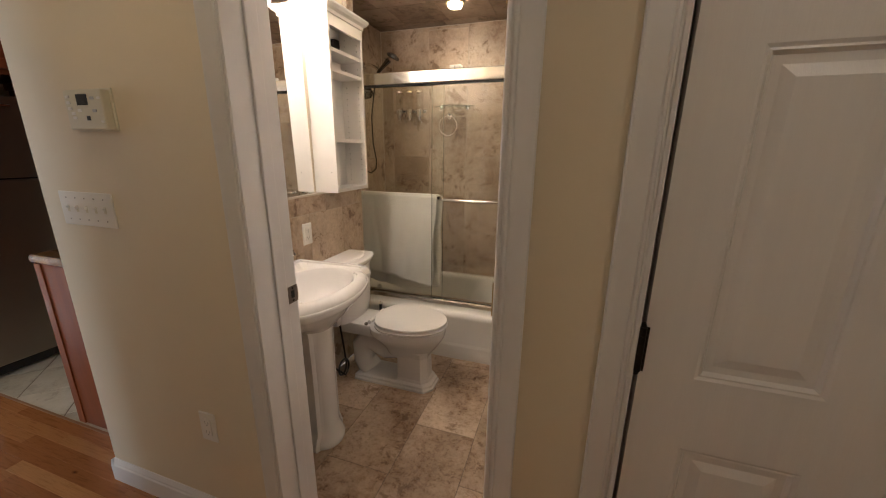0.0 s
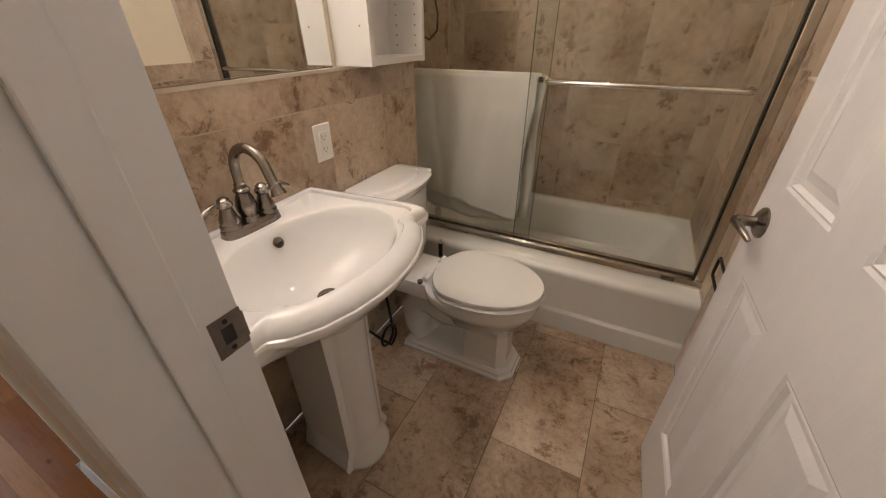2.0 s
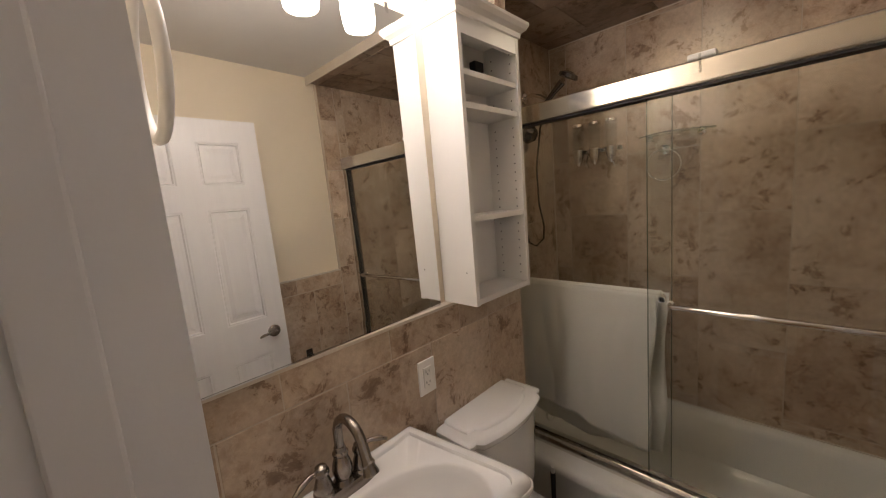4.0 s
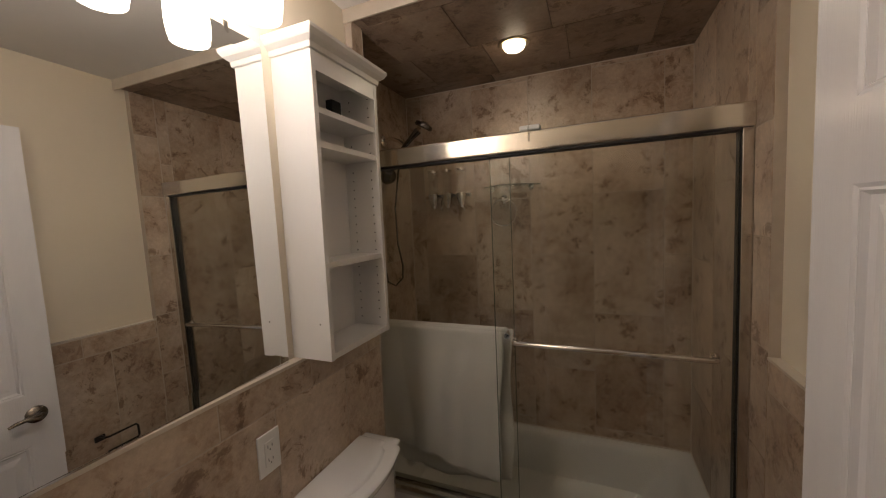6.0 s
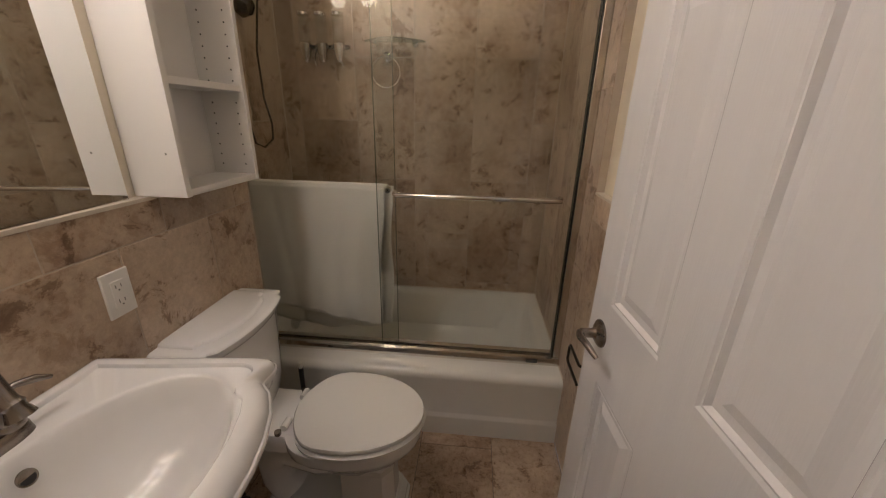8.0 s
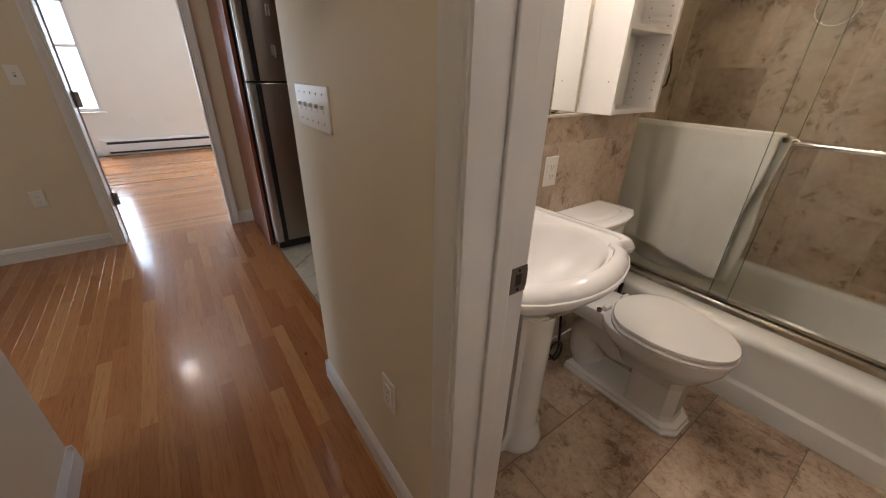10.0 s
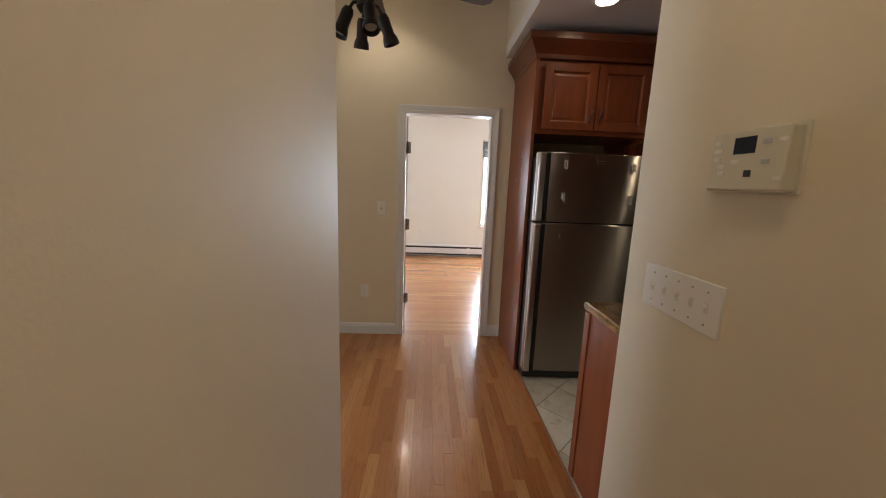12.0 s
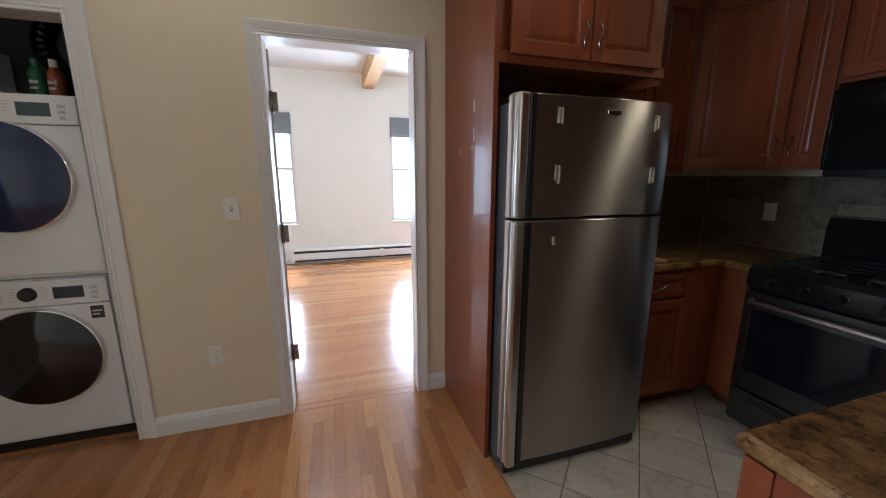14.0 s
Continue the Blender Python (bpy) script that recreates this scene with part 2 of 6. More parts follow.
GRANITE = stone_tile("brown_granite", (0.07, 0.035, 0.014), (0.22, 0.115, 0.042), (0.36, 0.20, 0.08), 0.15, 4.0, 1.0)
GROUT = material("beige_grout", (0.50, 0.42, 0.33), 0.8, second=(0.43, 0.36, 0.28), scale=20)
GROUTD = material("brown_grout", (0.16, 0.12, 0.09), 0.8, second=(0.2, 0.15, 0.11), scale=20)


def oak(name):
    """Oak boards: grain along x, tone board by board."""
    m = bpy.data.materials.new(name)
    m.use_nodes = True
    n, l = m.node_tree.nodes, m.node_tree.links
    p = n["Principled BSDF"]
    co, info, geo = n.new("ShaderNodeTexCoord"), n.new("ShaderNodeObjectInfo"), n.new("ShaderNodeNewGeometry")
    s = n.new("ShaderNodeMath")
    l.new(info.outputs["Random"], s.inputs[0])
    l.new(geo.outputs["Random Per Island"], s.inputs[1])
    s2 = n.new("ShaderNodeMath")
    s2.operation, s2.inputs[1].default_value = "MULTIPLY", 29.0
    l.new(s.outputs[0], s2.inputs[0])
    mp, add = n.new("ShaderNodeMapping"), n.new("ShaderNodeVectorMath")
    mp.inputs["Scale"].default_value = (1.1, 17, 17)
    l.new(co.outputs["Object"], mp.inputs[0])
    l.new(mp.outputs[0], add.inputs[0])
    l.new(s2.outputs[0], add.inputs[1])

    def noisy(scale, detail, distortion):
        q = n.new("ShaderNodeTexNoise")
        q.inputs["Scale"].default_value, q.inputs["Detail"].default_value, q.inputs["Distortion"].default_value = scale, detail, distortion
        l.new(add.outputs[0], q.inputs["Vector"])
        return q

    def ramp(source, stops):
        q = n.new("ShaderNodeValToRGB")
        e = q.color_ramp.elements
        e[0].position, e[0].color, e[1].position, e[1].color = stops[0][0], (*stops[0][1], 1), stops[-1][0], (*stops[-1][1], 1)
        for at, colour in stops[1:-1]:
            e.new(at).color = (*colour, 1)
        l.new(source, q.inputs[0])
        return q

    def times(a, b, factor):
        q = n.new("ShaderNodeMix")
        q.data_type, q.blend_type = "RGBA", "MULTIPLY"
        q.inputs["Factor"].default_value = factor
        l.new(a, q.inputs["A"])
        l.new(b, q.inputs["B"])
        return q.outputs["Result"]
    fr = n.new("ShaderNodeMath")
    fr.operation = "FRACT"
    l.new(s.outputs[0], fr.inputs[0])
    tone = ramp(fr.outputs[0], [(0.0, (0.31, 0.118, 0.038)), (0.35, (0.39, 0.158, 0.054)), (0.8, (0.42, 0.183, 0.066)), (1.0, (0.48, 0.232, 0.090))])
    t = noisy(1.6, 4, 2.2)
    rings = n.new("ShaderNodeMath")
    rings.operation, rings.inputs[1].default_value = "MULTIPLY", 9.0
    l.new(t.outputs["Fac"], rings.inputs[0])
    saw = n.new("ShaderNodeMath")
    saw.operation = "FRACT"
    l.new(rings.outputs[0], saw.inputs[0])
    cathedral = ramp(saw.outputs[0], [(0.0, (1.05, 1.05, 1.05)), (0.72, (0.99, 0.98, 0.97)), (0.90, (0.78, 0.70, 0.62)), (1.0, (1.03, 1.03, 1.03))])
    pores = ramp(noisy(7.0, 5, 0.2).outputs["Fac"], [(0.30, (0.78, 0.72, 0.66)), (0.46, (1.0, 1.0, 1.0)), (0.70, (1.06, 1.05, 1.04))])
    knots = n.new("ShaderNodeTexVoronoi")
    knots.inputs["Scale"].default_value = 3.1
    kmap = n.new("ShaderNodeMapping")
    kmap.inputs["Scale"].default_value = (0.8, 1.6, 1.6)
    l.new(co.outputs["Object"], kmap.inputs[0])
    kadd = n.new("ShaderNodeVectorMath")
    l.new(kmap.outputs[0], kadd.inputs[0])
    l.new(s2.outputs[0], kadd.inputs[1])
    l.new(kadd.outputs[0], knots.inputs["Vector"])
    knot = ramp(knots.outputs["Distance"], [(0.0, (0.22, 0.14, 0.10)), (0.018, (0.45, 0.32, 0.25)), (0.05, (1.0, 1.0, 1.0))])
    l.new(times(times(times(tone.outputs[0], cathedral.outputs[0], 0.55), pores.outputs[0], 1.0), knot.outputs[0], 1.0), p.inputs["Base Color"])
    p.inputs["Roughness"].default_value = 0.22
    p.inputs["Coat Weight"].default_value, p.inputs["Coat Roughness"].default_value = 0.4, 0.08
    b = n.new("ShaderNodeBump")
    b.inputs["Strength"].default_value, b.inputs["Distance"].default_value = 0.06, 0.002
    l.new(t.outputs["Fac"], b.inputs["Height"])
    l.new(b.outputs[0], p.inputs["Normal"])
    return m


OAK = oak("varnished_oak")


OAKBASE = material("oak_edge", (0.30, 0.14, 0.06), 0.5, second=(0.24, 0.11, 0.05), scale=20)
PALEWALL = material("pale_bedroom_paint", (0.78, 0.765, 0.72), 0.6, second=(0.80, 0.785, 0.74), scale=3)
# The closet's dimness is put into this grey.
DIMWALL = material("dimmed_closet_wall", (0.30, 0.30, 0.31), 0.8, second=(0.26, 0.26, 0.27), scale=4)
GROUNDM = material("outside_paving", (0.30, 0.29, 0.28), 0.9, second=(0.22, 0.22, 0.21), scale=0.3)
GREY = material("grey_plastic", (0.30, 0.29, 0.27), 0.5)
GREYL = material("light_grey_print", (0.45, 0.46, 0.47), 0.5)
THERMO = material("cream_plastic", (0.66, 0.62, 0.50), 0.4)
SCREEN = material("dark_display", (0.02, 0.03, 0.045), 0.15)
HEADER = material("polished_aluminium", (0.72, 0.69, 0.63), 0.16, 1.0, second=(0.66, 0.63, 0.58), scale=12, stretch=(0.3, 3, 3))
GLASSEDGE = glass("glass_edge", (0.70, 0.76, 0.72), 0.05)
CLEARPL = glass("clear_plastic", (0.85, 0.85, 0.83), 0.1)
DARKCHROME = material("dark_chrome", (0.16, 0.155, 0.15), 0.15, 1.0)
SEAT = material("white_seat_plastic", (0.78, 0.76, 0.72), 0.16, coat=0.2)
BRASSLT = material("pale_brass_ring", (0.62, 0.52, 0.34), 0.3, 1.0)
CHERRYD = material("dark_cherry_moulding", (0.10, 0.024, 0.008), 0.32, second=(0.15, 0.036, 0.012), scale=6, stretch=(4, 4, 0.6), coat=0.2)
TAPE = material("torn_tape", (0.62, 0.58, 0.50), 0.7, second=(0.45, 0.42, 0.36), scale=60)
FRSIDE = material("grey_fridge_side", (0.06, 0.06, 0.062), 0.45, bump=0.2, bump_scale=300)
STEELD = material("dark_brushed_steel", (0.12, 0.115, 0.11), 0.3, 1.0)
BLACKGLOSS = material("black_enamel", (0.010, 0.010, 0.011), 0.12, coat=0.4)
# Dark glass with the window's blue reflection put into its base colour.
BLUEREFLECT = material("door_glass_blue_reflection", (0.003, 0.012, 0.060), 0.08)
PALEWOOD = material("pale_board_wood", (0.42, 0.30, 0.18), 0.5, second=(0.36, 0.24, 0.14), scale=10, stretch=(6, 1, 1))
DARKWOOD = material("dark_blade_wood", (0.035, 0.022, 0.016), 0.4, second=(0.05, 0.03, 0.02), scale=12, stretch=(1, 6, 1))
BOTTLEG = material("green_bottle_plastic", (0.02, 0.12, 0.06), 0.3)
BOTTLER = material("red_bottle_plastic", (0.28, 0.06, 0.03), 0.3)
BLIND = material("grey_blind_cloth", (0.24, 0.26, 0.28), 0.8)
BEAM = material("honey_beam_wood", (0.55, 0.32, 0.15), 0.55, second=(0.48, 0.26, 0.11), scale=4, stretch=(0.6, 6, 6), bump=0.2)
CAULK = material("pale_caulk", (0.66, 0.59, 0.49), 0.5, second=(0.54, 0.46, 0.37), scale=30)
GROUTL = material("pale_bullnose", (0.60, 0.53, 0.43), 0.4, second=(0.54, 0.47, 0.38), scale=15)
# Wall tile recipe in darker tones, for the ceiling alone.
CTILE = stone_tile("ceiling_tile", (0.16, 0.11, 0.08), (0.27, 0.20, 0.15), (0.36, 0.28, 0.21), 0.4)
# Tones lowered for the dim kitchen, so some of its shade is in them.
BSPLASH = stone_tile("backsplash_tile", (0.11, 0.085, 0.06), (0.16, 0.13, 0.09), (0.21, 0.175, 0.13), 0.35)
LITC2 = emitter("lit_bowl_glass", (1.0, 0.80, 0.55), 6)
SHADES = (1.02, 1.215, 1.41, 1.605)


# ---- building helpers ----
def box(bm, x0, y0, z0, x1, y1, z1, bevel=0.0, m=None):
    """Adds a box, its edges bevelled if wanted, to bm."""
    got = bmesh.ops.create_cube(bm, size=1)["verts"]
    bmesh.ops.scale(bm, vec=(abs(x1 - x0), abs(y1 - y0), abs(z1 - z0)), verts=got)
    bmesh.ops.translate(bm, vec=((x0 + x1) / 2, (y0 + y1) / 2, (z0 + z1) / 2), verts=got)
    if bevel:
        edges = list({e for v in got for e in v.link_edges})
        out = bmesh.ops.bevel(bm, geom=edges, offset=bevel, segments=2, affect="EDGES", profile=0.5)
        got = list({v for f in out["faces"] for v in f.verts} | {v for v in got if v.is_valid})
    if m is not None:
        bmesh.ops.transform(bm, matrix=m, verts=got)
    return got


def cyl(bm, a, b, r0, r1=None, n=16, caps=True):
    """Adds a round bar from a to b."""
    a, b = Vector(a), Vector(b)
    got = bmesh.ops.create_cone(bm, cap_ends=caps, segments=n, radius1=r0, radius2=r0 if r1 is None else r1, depth=(b - a).length)["verts"]
    bmesh.ops.transform(bm, matrix=Matrix.Translation((a + b) / 2) @ (b - a).to_track_quat("Z", "Y").to_matrix().to_4x4(), verts=got)
    return got


def lathe(bm, profile, centre, n=24, squash=(1, 1)):
    """Turns a profile of (radius, height) about an upright axis."""
    rings = []
    for r, z in profile:
        rings.append([bm.verts.new((centre[0] + r * squash[0] * math.cos(2 * math.pi * k / n), centre[1] + r * squash[1] * math.sin(2 * math.pi * k / n), centre[2] + z)) for k in range(n)])
    loft(bm, rings, True, profile[0][0] > 1e-4, profile[-1][0] > 1e-4)


def loft(bm, rings, closed=True, cap0=True, cap1=True):
    """Joins rings of vertices (made already) into a skin."""
    for a, b in zip(rings, rings[1:]):
        k = len(a)
        for i in range(k if closed else k - 1):
            bm.faces.new((a[i], a[(i + 1) % k], b[(i + 1) % k], b[i]))
    if cap0:
        bm.faces.new(rings[0][::-1])
    if cap1:
        bm.faces.new(rings[-1])


def tube(bm, points, r, n=10):
    """A round tube along points."""
    pts = [Vector(p) for p in points]
    rings, up = [], Vector((0.01, 0.02, 1))
    for i, p in enumerate(pts):
        d = (pts[min(i + 1, len(pts) - 1)] - pts[max(i - 1, 0)]).normalized()
        side = d.cross(up)
        if side.length < 0.05:
            side = d.cross(Vector((1, 0, 0)))
        side.normalize()
        top = side.cross(d)
        rr = r[i] if isinstance(r, (list, tuple)) else r
        rings.append([bm.verts.new(p + rr * (math.cos(2 * math.pi * k / n) * side + math.sin(2 * math.pi * k / n) * top)) for k in range(n)])
        up = top
    loft(bm, rings)


def part(name, bm, mat, parent=None, label="", smooth=False, **tags):
    """Links bm as one mesh object."""
    me = bpy.data.meshes.new(name)
    bmesh.ops.recalc_face_normals(bm, faces=bm.faces)
    bm.to_mesh(me)
    bm.free()
    me.materials.append(mat)
    if smooth:
        me.polygons.foreach_set("use_smooth", [True] * len(me.polygons))
        me.set_sharp_from_angle(angle=radians(38))
    ob = new(name, me)
    ob.parent = parent
    return tagged(ob, label, **tags)


def boxes(name, mat, rows, parent=None, label="", bevel=0.0, **tags):
    bm = bmesh.new()
    for r in rows:
        box(bm, *r, bevel=bevel)
    return part(name, bm, mat, parent, label, **tags)


def boxed(*r, bevel=0.0):
    bm = bmesh.new()
    box(bm, *r, bevel=bevel)
    return bm


def thing(name, label, category, group="", place=(0, 0, 0)):
    ob = new(name)
    ob.location = place
    return tagged(ob, label, category, group)


def setting(name, mat, rows, label, **more):
    return boxes(name, mat, rows, None, label, kind="structure", **more)


# ---- structure ----
BXU, BXE = -1.315, 0.028        # plaster over the tiles, set back behind them
BX0, BX1 = -1.283, 0.0          # tile faces of the sink wall and of the wall behind the door
SHX = -1.52                     # inner end of the shower
WY0, WY1 = 0.771, 0.926         # bath wall, hall face and bath face
JL, JR = -0.785, -0.098         # jambs of the bath door
TUBY, BACKY = 2.165, 3.0
FARX = -4.0
P = 0.009                       # how far the tiles stand off the plaster
CEILK = 2.54

slab_meshes = {}


def slab(name, mat, x0, y0, z0, x1, y1, z1, parent=None, **tags):
    """A plain piece (tile, board, plank) with slightly eased edges, its mesh shared by all pieces of its size."""
    size = tuple(round(v, 4) for v in (x1 - x0, y1 - y0, z1 - z0))
    key = (mat.name, size)
    if key not in slab_meshes:
        hx, hy, hz = (s / 2 for s in size)
        thin = min(range(3), key=lambda k: size[k])
        c = 0.0003 if name == "floorboard" else 0.0010
        verts = []
        for side in (-1, 1):
            for inset in (0, c):
                for a, b in ((-1, -1), (1, -1), (1, 1), (-1, 1)):
                    h = [hx, hy, hz]
                    u, v = [k for k in range(3) if k != thin]
                    p = [0, 0, 0]
                    p[u], p[v] = a * (h[u] - inset), b * (h[v] - inset)
                    p[thin] = side * (h[thin] - (0 if inset else min(c, h[thin] / 2)))
                    verts.append(p)
        faces = [(4, 5, 6, 7), (12, 13, 14, 15)]
        for o in (0, 8):
            faces += [(o + k, o + (k + 1) % 4, o + 4 + (k + 1) % 4, o + 4 + k) for k in range(4)]
        faces += [(k, (k + 1) % 4, 8 + (k + 1) % 4, 8 + k) for k in range(4)]
        me = bpy.data.meshes.new(name)
        me.from_pydata(verts, [], faces)
        bm = bmesh.new()
        bm.from_mesh(me)
        bmesh.ops.recalc_face_normals(bm, faces=bm.faces)
        bm.to_mesh(me)
        bm.free()
        me.materials.append(mat)
        slab_meshes[key] = me
    ob = new(name, slab_meshes[key])
    ob.location = ((x0 + x1) / 2, (y0 + y1) / 2, (z0 + z1) / 2)
    ob.parent = parent
    return tagged(ob, **tags)


def prism(name, mat, outline, z0, z1, label):
    bm = bmesh.new()
    loft(bm, [[bm.verts.new((x, y, z)) for x, y in outline] for z in (z0, z1)])
    return part(name, bm, mat, None, label, kind="structure")


floor = setting("floor", OAKBASE, [(-4.0, -4.6, -0.06, 1.3, 0.771, -0.008), (-4.0, 0.771, -0.06, -1.70, 0.922, -0.008), (-8.1, -2.4, -0.06, -4.0, 3.0, -0.008), (-1.70, 0.771, -0.06, 1.3, 0.93, -0.008)], "varnished strip oak floor through hall and rooms")
bath_floor = setting("bath_floor", GROUTD, [(BX0, 0.93, -0.06, BX1, TUBY + 0.02, -0.002)], "brown clouded stone-look tile floor of the bathroom")
kitchen_floor = setting("kitchen_floor", GROUTD, [(-4.0, 0.922, -0.06, -1.70, 3.0, -0.003)], "cream diagonal tile floor of the kitchen")
prism("wall_hall_north", CREAM, [(-1.70, 0.771), (JL - 0.02, 0.771), (JL - 0.02, WY1), (BXU, WY1), (BXU, 1.2), (-1.70, 1.2)], 0, 2.55, "cream painted hall wall beside the bathroom door")
setting("wall_over_bath_door", CREAM, [(JL - 0.02, WY0, 2.05, JR + 0.02, WY1, 2.55)], "cream wall over the bathroom door")
setting("wall_hall_north_east", CREAM, [(JR + 0.02, WY0, 0, 0.205, WY1, 2.55), (0.205, WY0, 2.06, 1.02, WY1, 2.55), (1.02, WY0, 0, 1.3, WY1, 2.55), (0.205, WY1 - 0.02, 0, 1.02, WY1, 2.06)], "cream wall between the two doors")
wall_west = setting("wall_bath_west", CREAM, [(-1.70, 1.2, 0, BXU, 2.19, 2.55), (-1.70, 2.19, 0, SHX - P, 3.12, 2.55)], "tiled bathroom wall with cream plaster above")
wall_back = setting("wall_bath_north", GROUT, [(SHX - P, BACKY + P, 0, 0.12, 3.12, 2.55)], "brown tiled wall behind the bathtub")
wall_east = setting("wall_bath_east", CREAM, [(BXE, WY1, 0, 0.12, BACKY + P, 2.55)], "tiled bathroom wall with cream plaster above")
setting("bath_ceiling", CEIL, [(BXU, WY1, 2.38, BXE, 2.125, 2.48)], "white bathroom ceiling")
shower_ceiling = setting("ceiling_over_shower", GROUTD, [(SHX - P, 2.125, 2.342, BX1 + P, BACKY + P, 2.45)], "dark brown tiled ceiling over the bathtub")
setting("hall_ceiling", CEIL, [(-1.80, -1.0, 2.45, 1.3, 0.83, 2.55)], "white hall ceiling")
setting("wall_hall_south", CREAM, [(-1.79, -0.24, 0, -0.45, -0.115, 3.0)], "cream wall of the hall")
setting("wall_hall_end", CREAM, [(1.2, -1.0, 0, 1.3, 0.83, 2.5), (-0.45, -1.1, 0, 1.3, -1.0, 2.5), (-0.55, -1.1, 0, -0.45, -0.24, 2.5)], "plain cream wall closing the hall")
setting("wall_far", CREAM, [(-4.12, -0.80, 0, FARX, -0.075, 3.0), (-4.12, -1.58, 2.075, FARX, -0.80, 3.0), (-4.12, -4.6, 0, FARX, -1.58, 3.0), (-4.12, -0.075, 2.06, FARX, 0.715, 3.0), (-4.12, 0.715, 0, FARX, 3.0, 3.0)], "cream wall with the bedroom door and laundry opening")
setting("wall_kitchen_north", CREAM, [(-4.0, 3.0, 0, -1.52, 3.1, 3.0)], "kitchen wall behind the stove")
setting("kitchen_ceiling", CEIL, [(-4.0, 0.79, CEILK, -1.7, 3.0, CEILK + 0.1)], "white lowered kitchen ceiling")
setting("living_ceiling", CEIL, [(-4.12, -4.6, 3.0, -1.6, 0.9, 3.1)], "white ceiling over the living space")
setting("kitchen_soffit", CREAM, [(-4.0, 0.79, CEILK + 0.1, -1.7, 0.9, 3.0)], "cream face above the lowered ceiling")
setting("wall_over_hall", CREAM, [(-1.80, -0.115, 2.45, -1.70, 0.9, 3.0)], "cream face above the hall opening")
# Unseen wall, left open where the added daylight comes in.
setting("wall_living_south", CREAM, [(-4.12, -4.7, 0, -3.5, -4.6, 3.0), (-3.5, -4.7, 0, -1.5, -4.6, 0.7), (-3.5, -4.7, 2.3, -1.5, -4.6, 3.0), (-1.5, -4.7, 0, -0.4, -4.6, 3.0), (-0.5, -4.6, 0, -0.4, -0.24, 3.0), (-1.6, -4.6, 3.0, -0.4, -0.115, 3.1)], "plain cream wall closing the living space")
setting("wall_laundry_side", CREAM, [(-4.0, -1.86, 0, -3.0, -1.735, 3.0)], "cream wall beside the laundry closet")
setting("laundry_walls", DIMWALL, [(-4.95, -1.80, 0, -4.9, -0.5, 2.6), (-4.9, -1.80, 0, -4.12, -1.72, 2.6), (-4.9, -0.58, 0, -4.12, -0.5, 2.6), (-4.95, -1.8, 2.55, -4.12, -0.5, 2.6)], "laundry closet walls, their dimness put into the grey")
setting("bedroom_walls", PALEWALL, [(-8.15, -2.4, 0, -8.05, -1.2, 3.0), (-8.15, -1.2, 0, -8.05, -0.29, 0.64), (-8.15, -1.2, 2.35, -8.05, -0.29, 3.0), (-8.15, -0.29, 0, -8.05, 1.2, 3.0), (-8.15, 1.2, 0, -8.05, 2.1, 0.64), (-8.15, 1.2, 2.35, -8.05, 2.1, 3.0), (-8.15, 2.1, 0, -8.05, 3.0, 3.0), (-8.1, -2.5, 0, -4.95, -2.4, 3.0), (-5.0, -2.5, 0, -4.95, -0.5, 3.0), (-4.95, -0.5, 0, -4.12, -0.42, 3.0), (-8.1, 3.0, 0, -4.12, 3.1, 3.0)], "cream bedroom walls with two windows")
setting("bedroom_ceiling", CEIL, [(-8.1, -2.4, 2.95, -4.12, 3.0, 3.05)], "white bedroom ceiling")
setting("ground", GROUNDM, [(-900, -900, -6.2, 900, 900, -6.0)], "grey paved ground outside")


# ---- doors, casings, baseboards ----
def casing_profile(bm, a, b, out, up, w=0.07, t=0.017):
    """A moulded strip from a to b: three steps across its width. out: which way it stands off; up: across the strip."""
    a, b, out, up = Vector(a), Vector(b), Vector(out), Vector(up)
    prof = [(0, 0), (0, 0.55), (0.05, 0.72), (0.12, 0.60), (0.15, 0.42), (0.20, 0.42), (0.24, 0.66), (0.31, 0.70), (0.36, 0.52), (0.42, 0.62), (0.80, 0.95), (0.95, 1.0), (1, 0.85), (1, 0)]
    loft(bm, [[bm.verts.new(p + up * w * u + out * t * v) for u, v in prof] for p in (a, b)])


def door_trim(name, label, origin, along, out, width, height, depth, w=0.07):
    """Casing on one face and a jamb lining; origin: floor point of the opening's first side."""
    o, d, n = Vector(origin), Vector(along), Vector(out)
    th = tagged(new(name), label, kind="structure")
    for p, side in ((o, -1), (o + d * width, 1)):
        bm = bmesh.new()
        casing_profile(bm, p, p + Vector((0, 0, height + w)), n, d * side, w)
        part("casing_leg", bm, TRIM, th)
        bm = bmesh.new()
        q = p + d * side * 0.02
        lo, hi = p - n * depth, q
        box(bm, min(lo.x, hi.x), min(lo.y, hi.y), 0, max(lo.x, hi.x), max(lo.y, hi.y), height)
        part("jamb", bm, TRIM, th)
    bm = bmesh.new()
    casing_profile(bm, o + Vector((0, 0, height)) - d * w * 0.98, o + d * (width + w * 0.98) + Vector((0, 0, height)), n, (0, 0, 1), w, 0.0172)
    part("casing_head", bm, TRIM, th)
    if depth > 0.14:
        for x in (o.x, o.x + width):
            e = 0.009 if x == o.x else -0.009
            part("door_stop", boxed(min(x, x + e), o.y + 0.062, 0, max(x, x + e), o.y + 0.104, height, bevel=0.003), TRIM, th)
        part("door_stop", boxed(o.x + 0.0095, o.y + 0.062, height - 0.009, o.x + width - 0.0095, o.y + 0.104, height, bevel=0.003), TRIM, th)
    bm = bmesh.new()
    lo, hi = o - n * depth, o + d * width
    box(bm, min(lo.x, hi.x), min(lo.y, hi.y), height, max(lo.x, hi.x), max(lo.y, hi.y), height + 0.018)
    part("jamb_head", bm, TRIM, th)
    return th


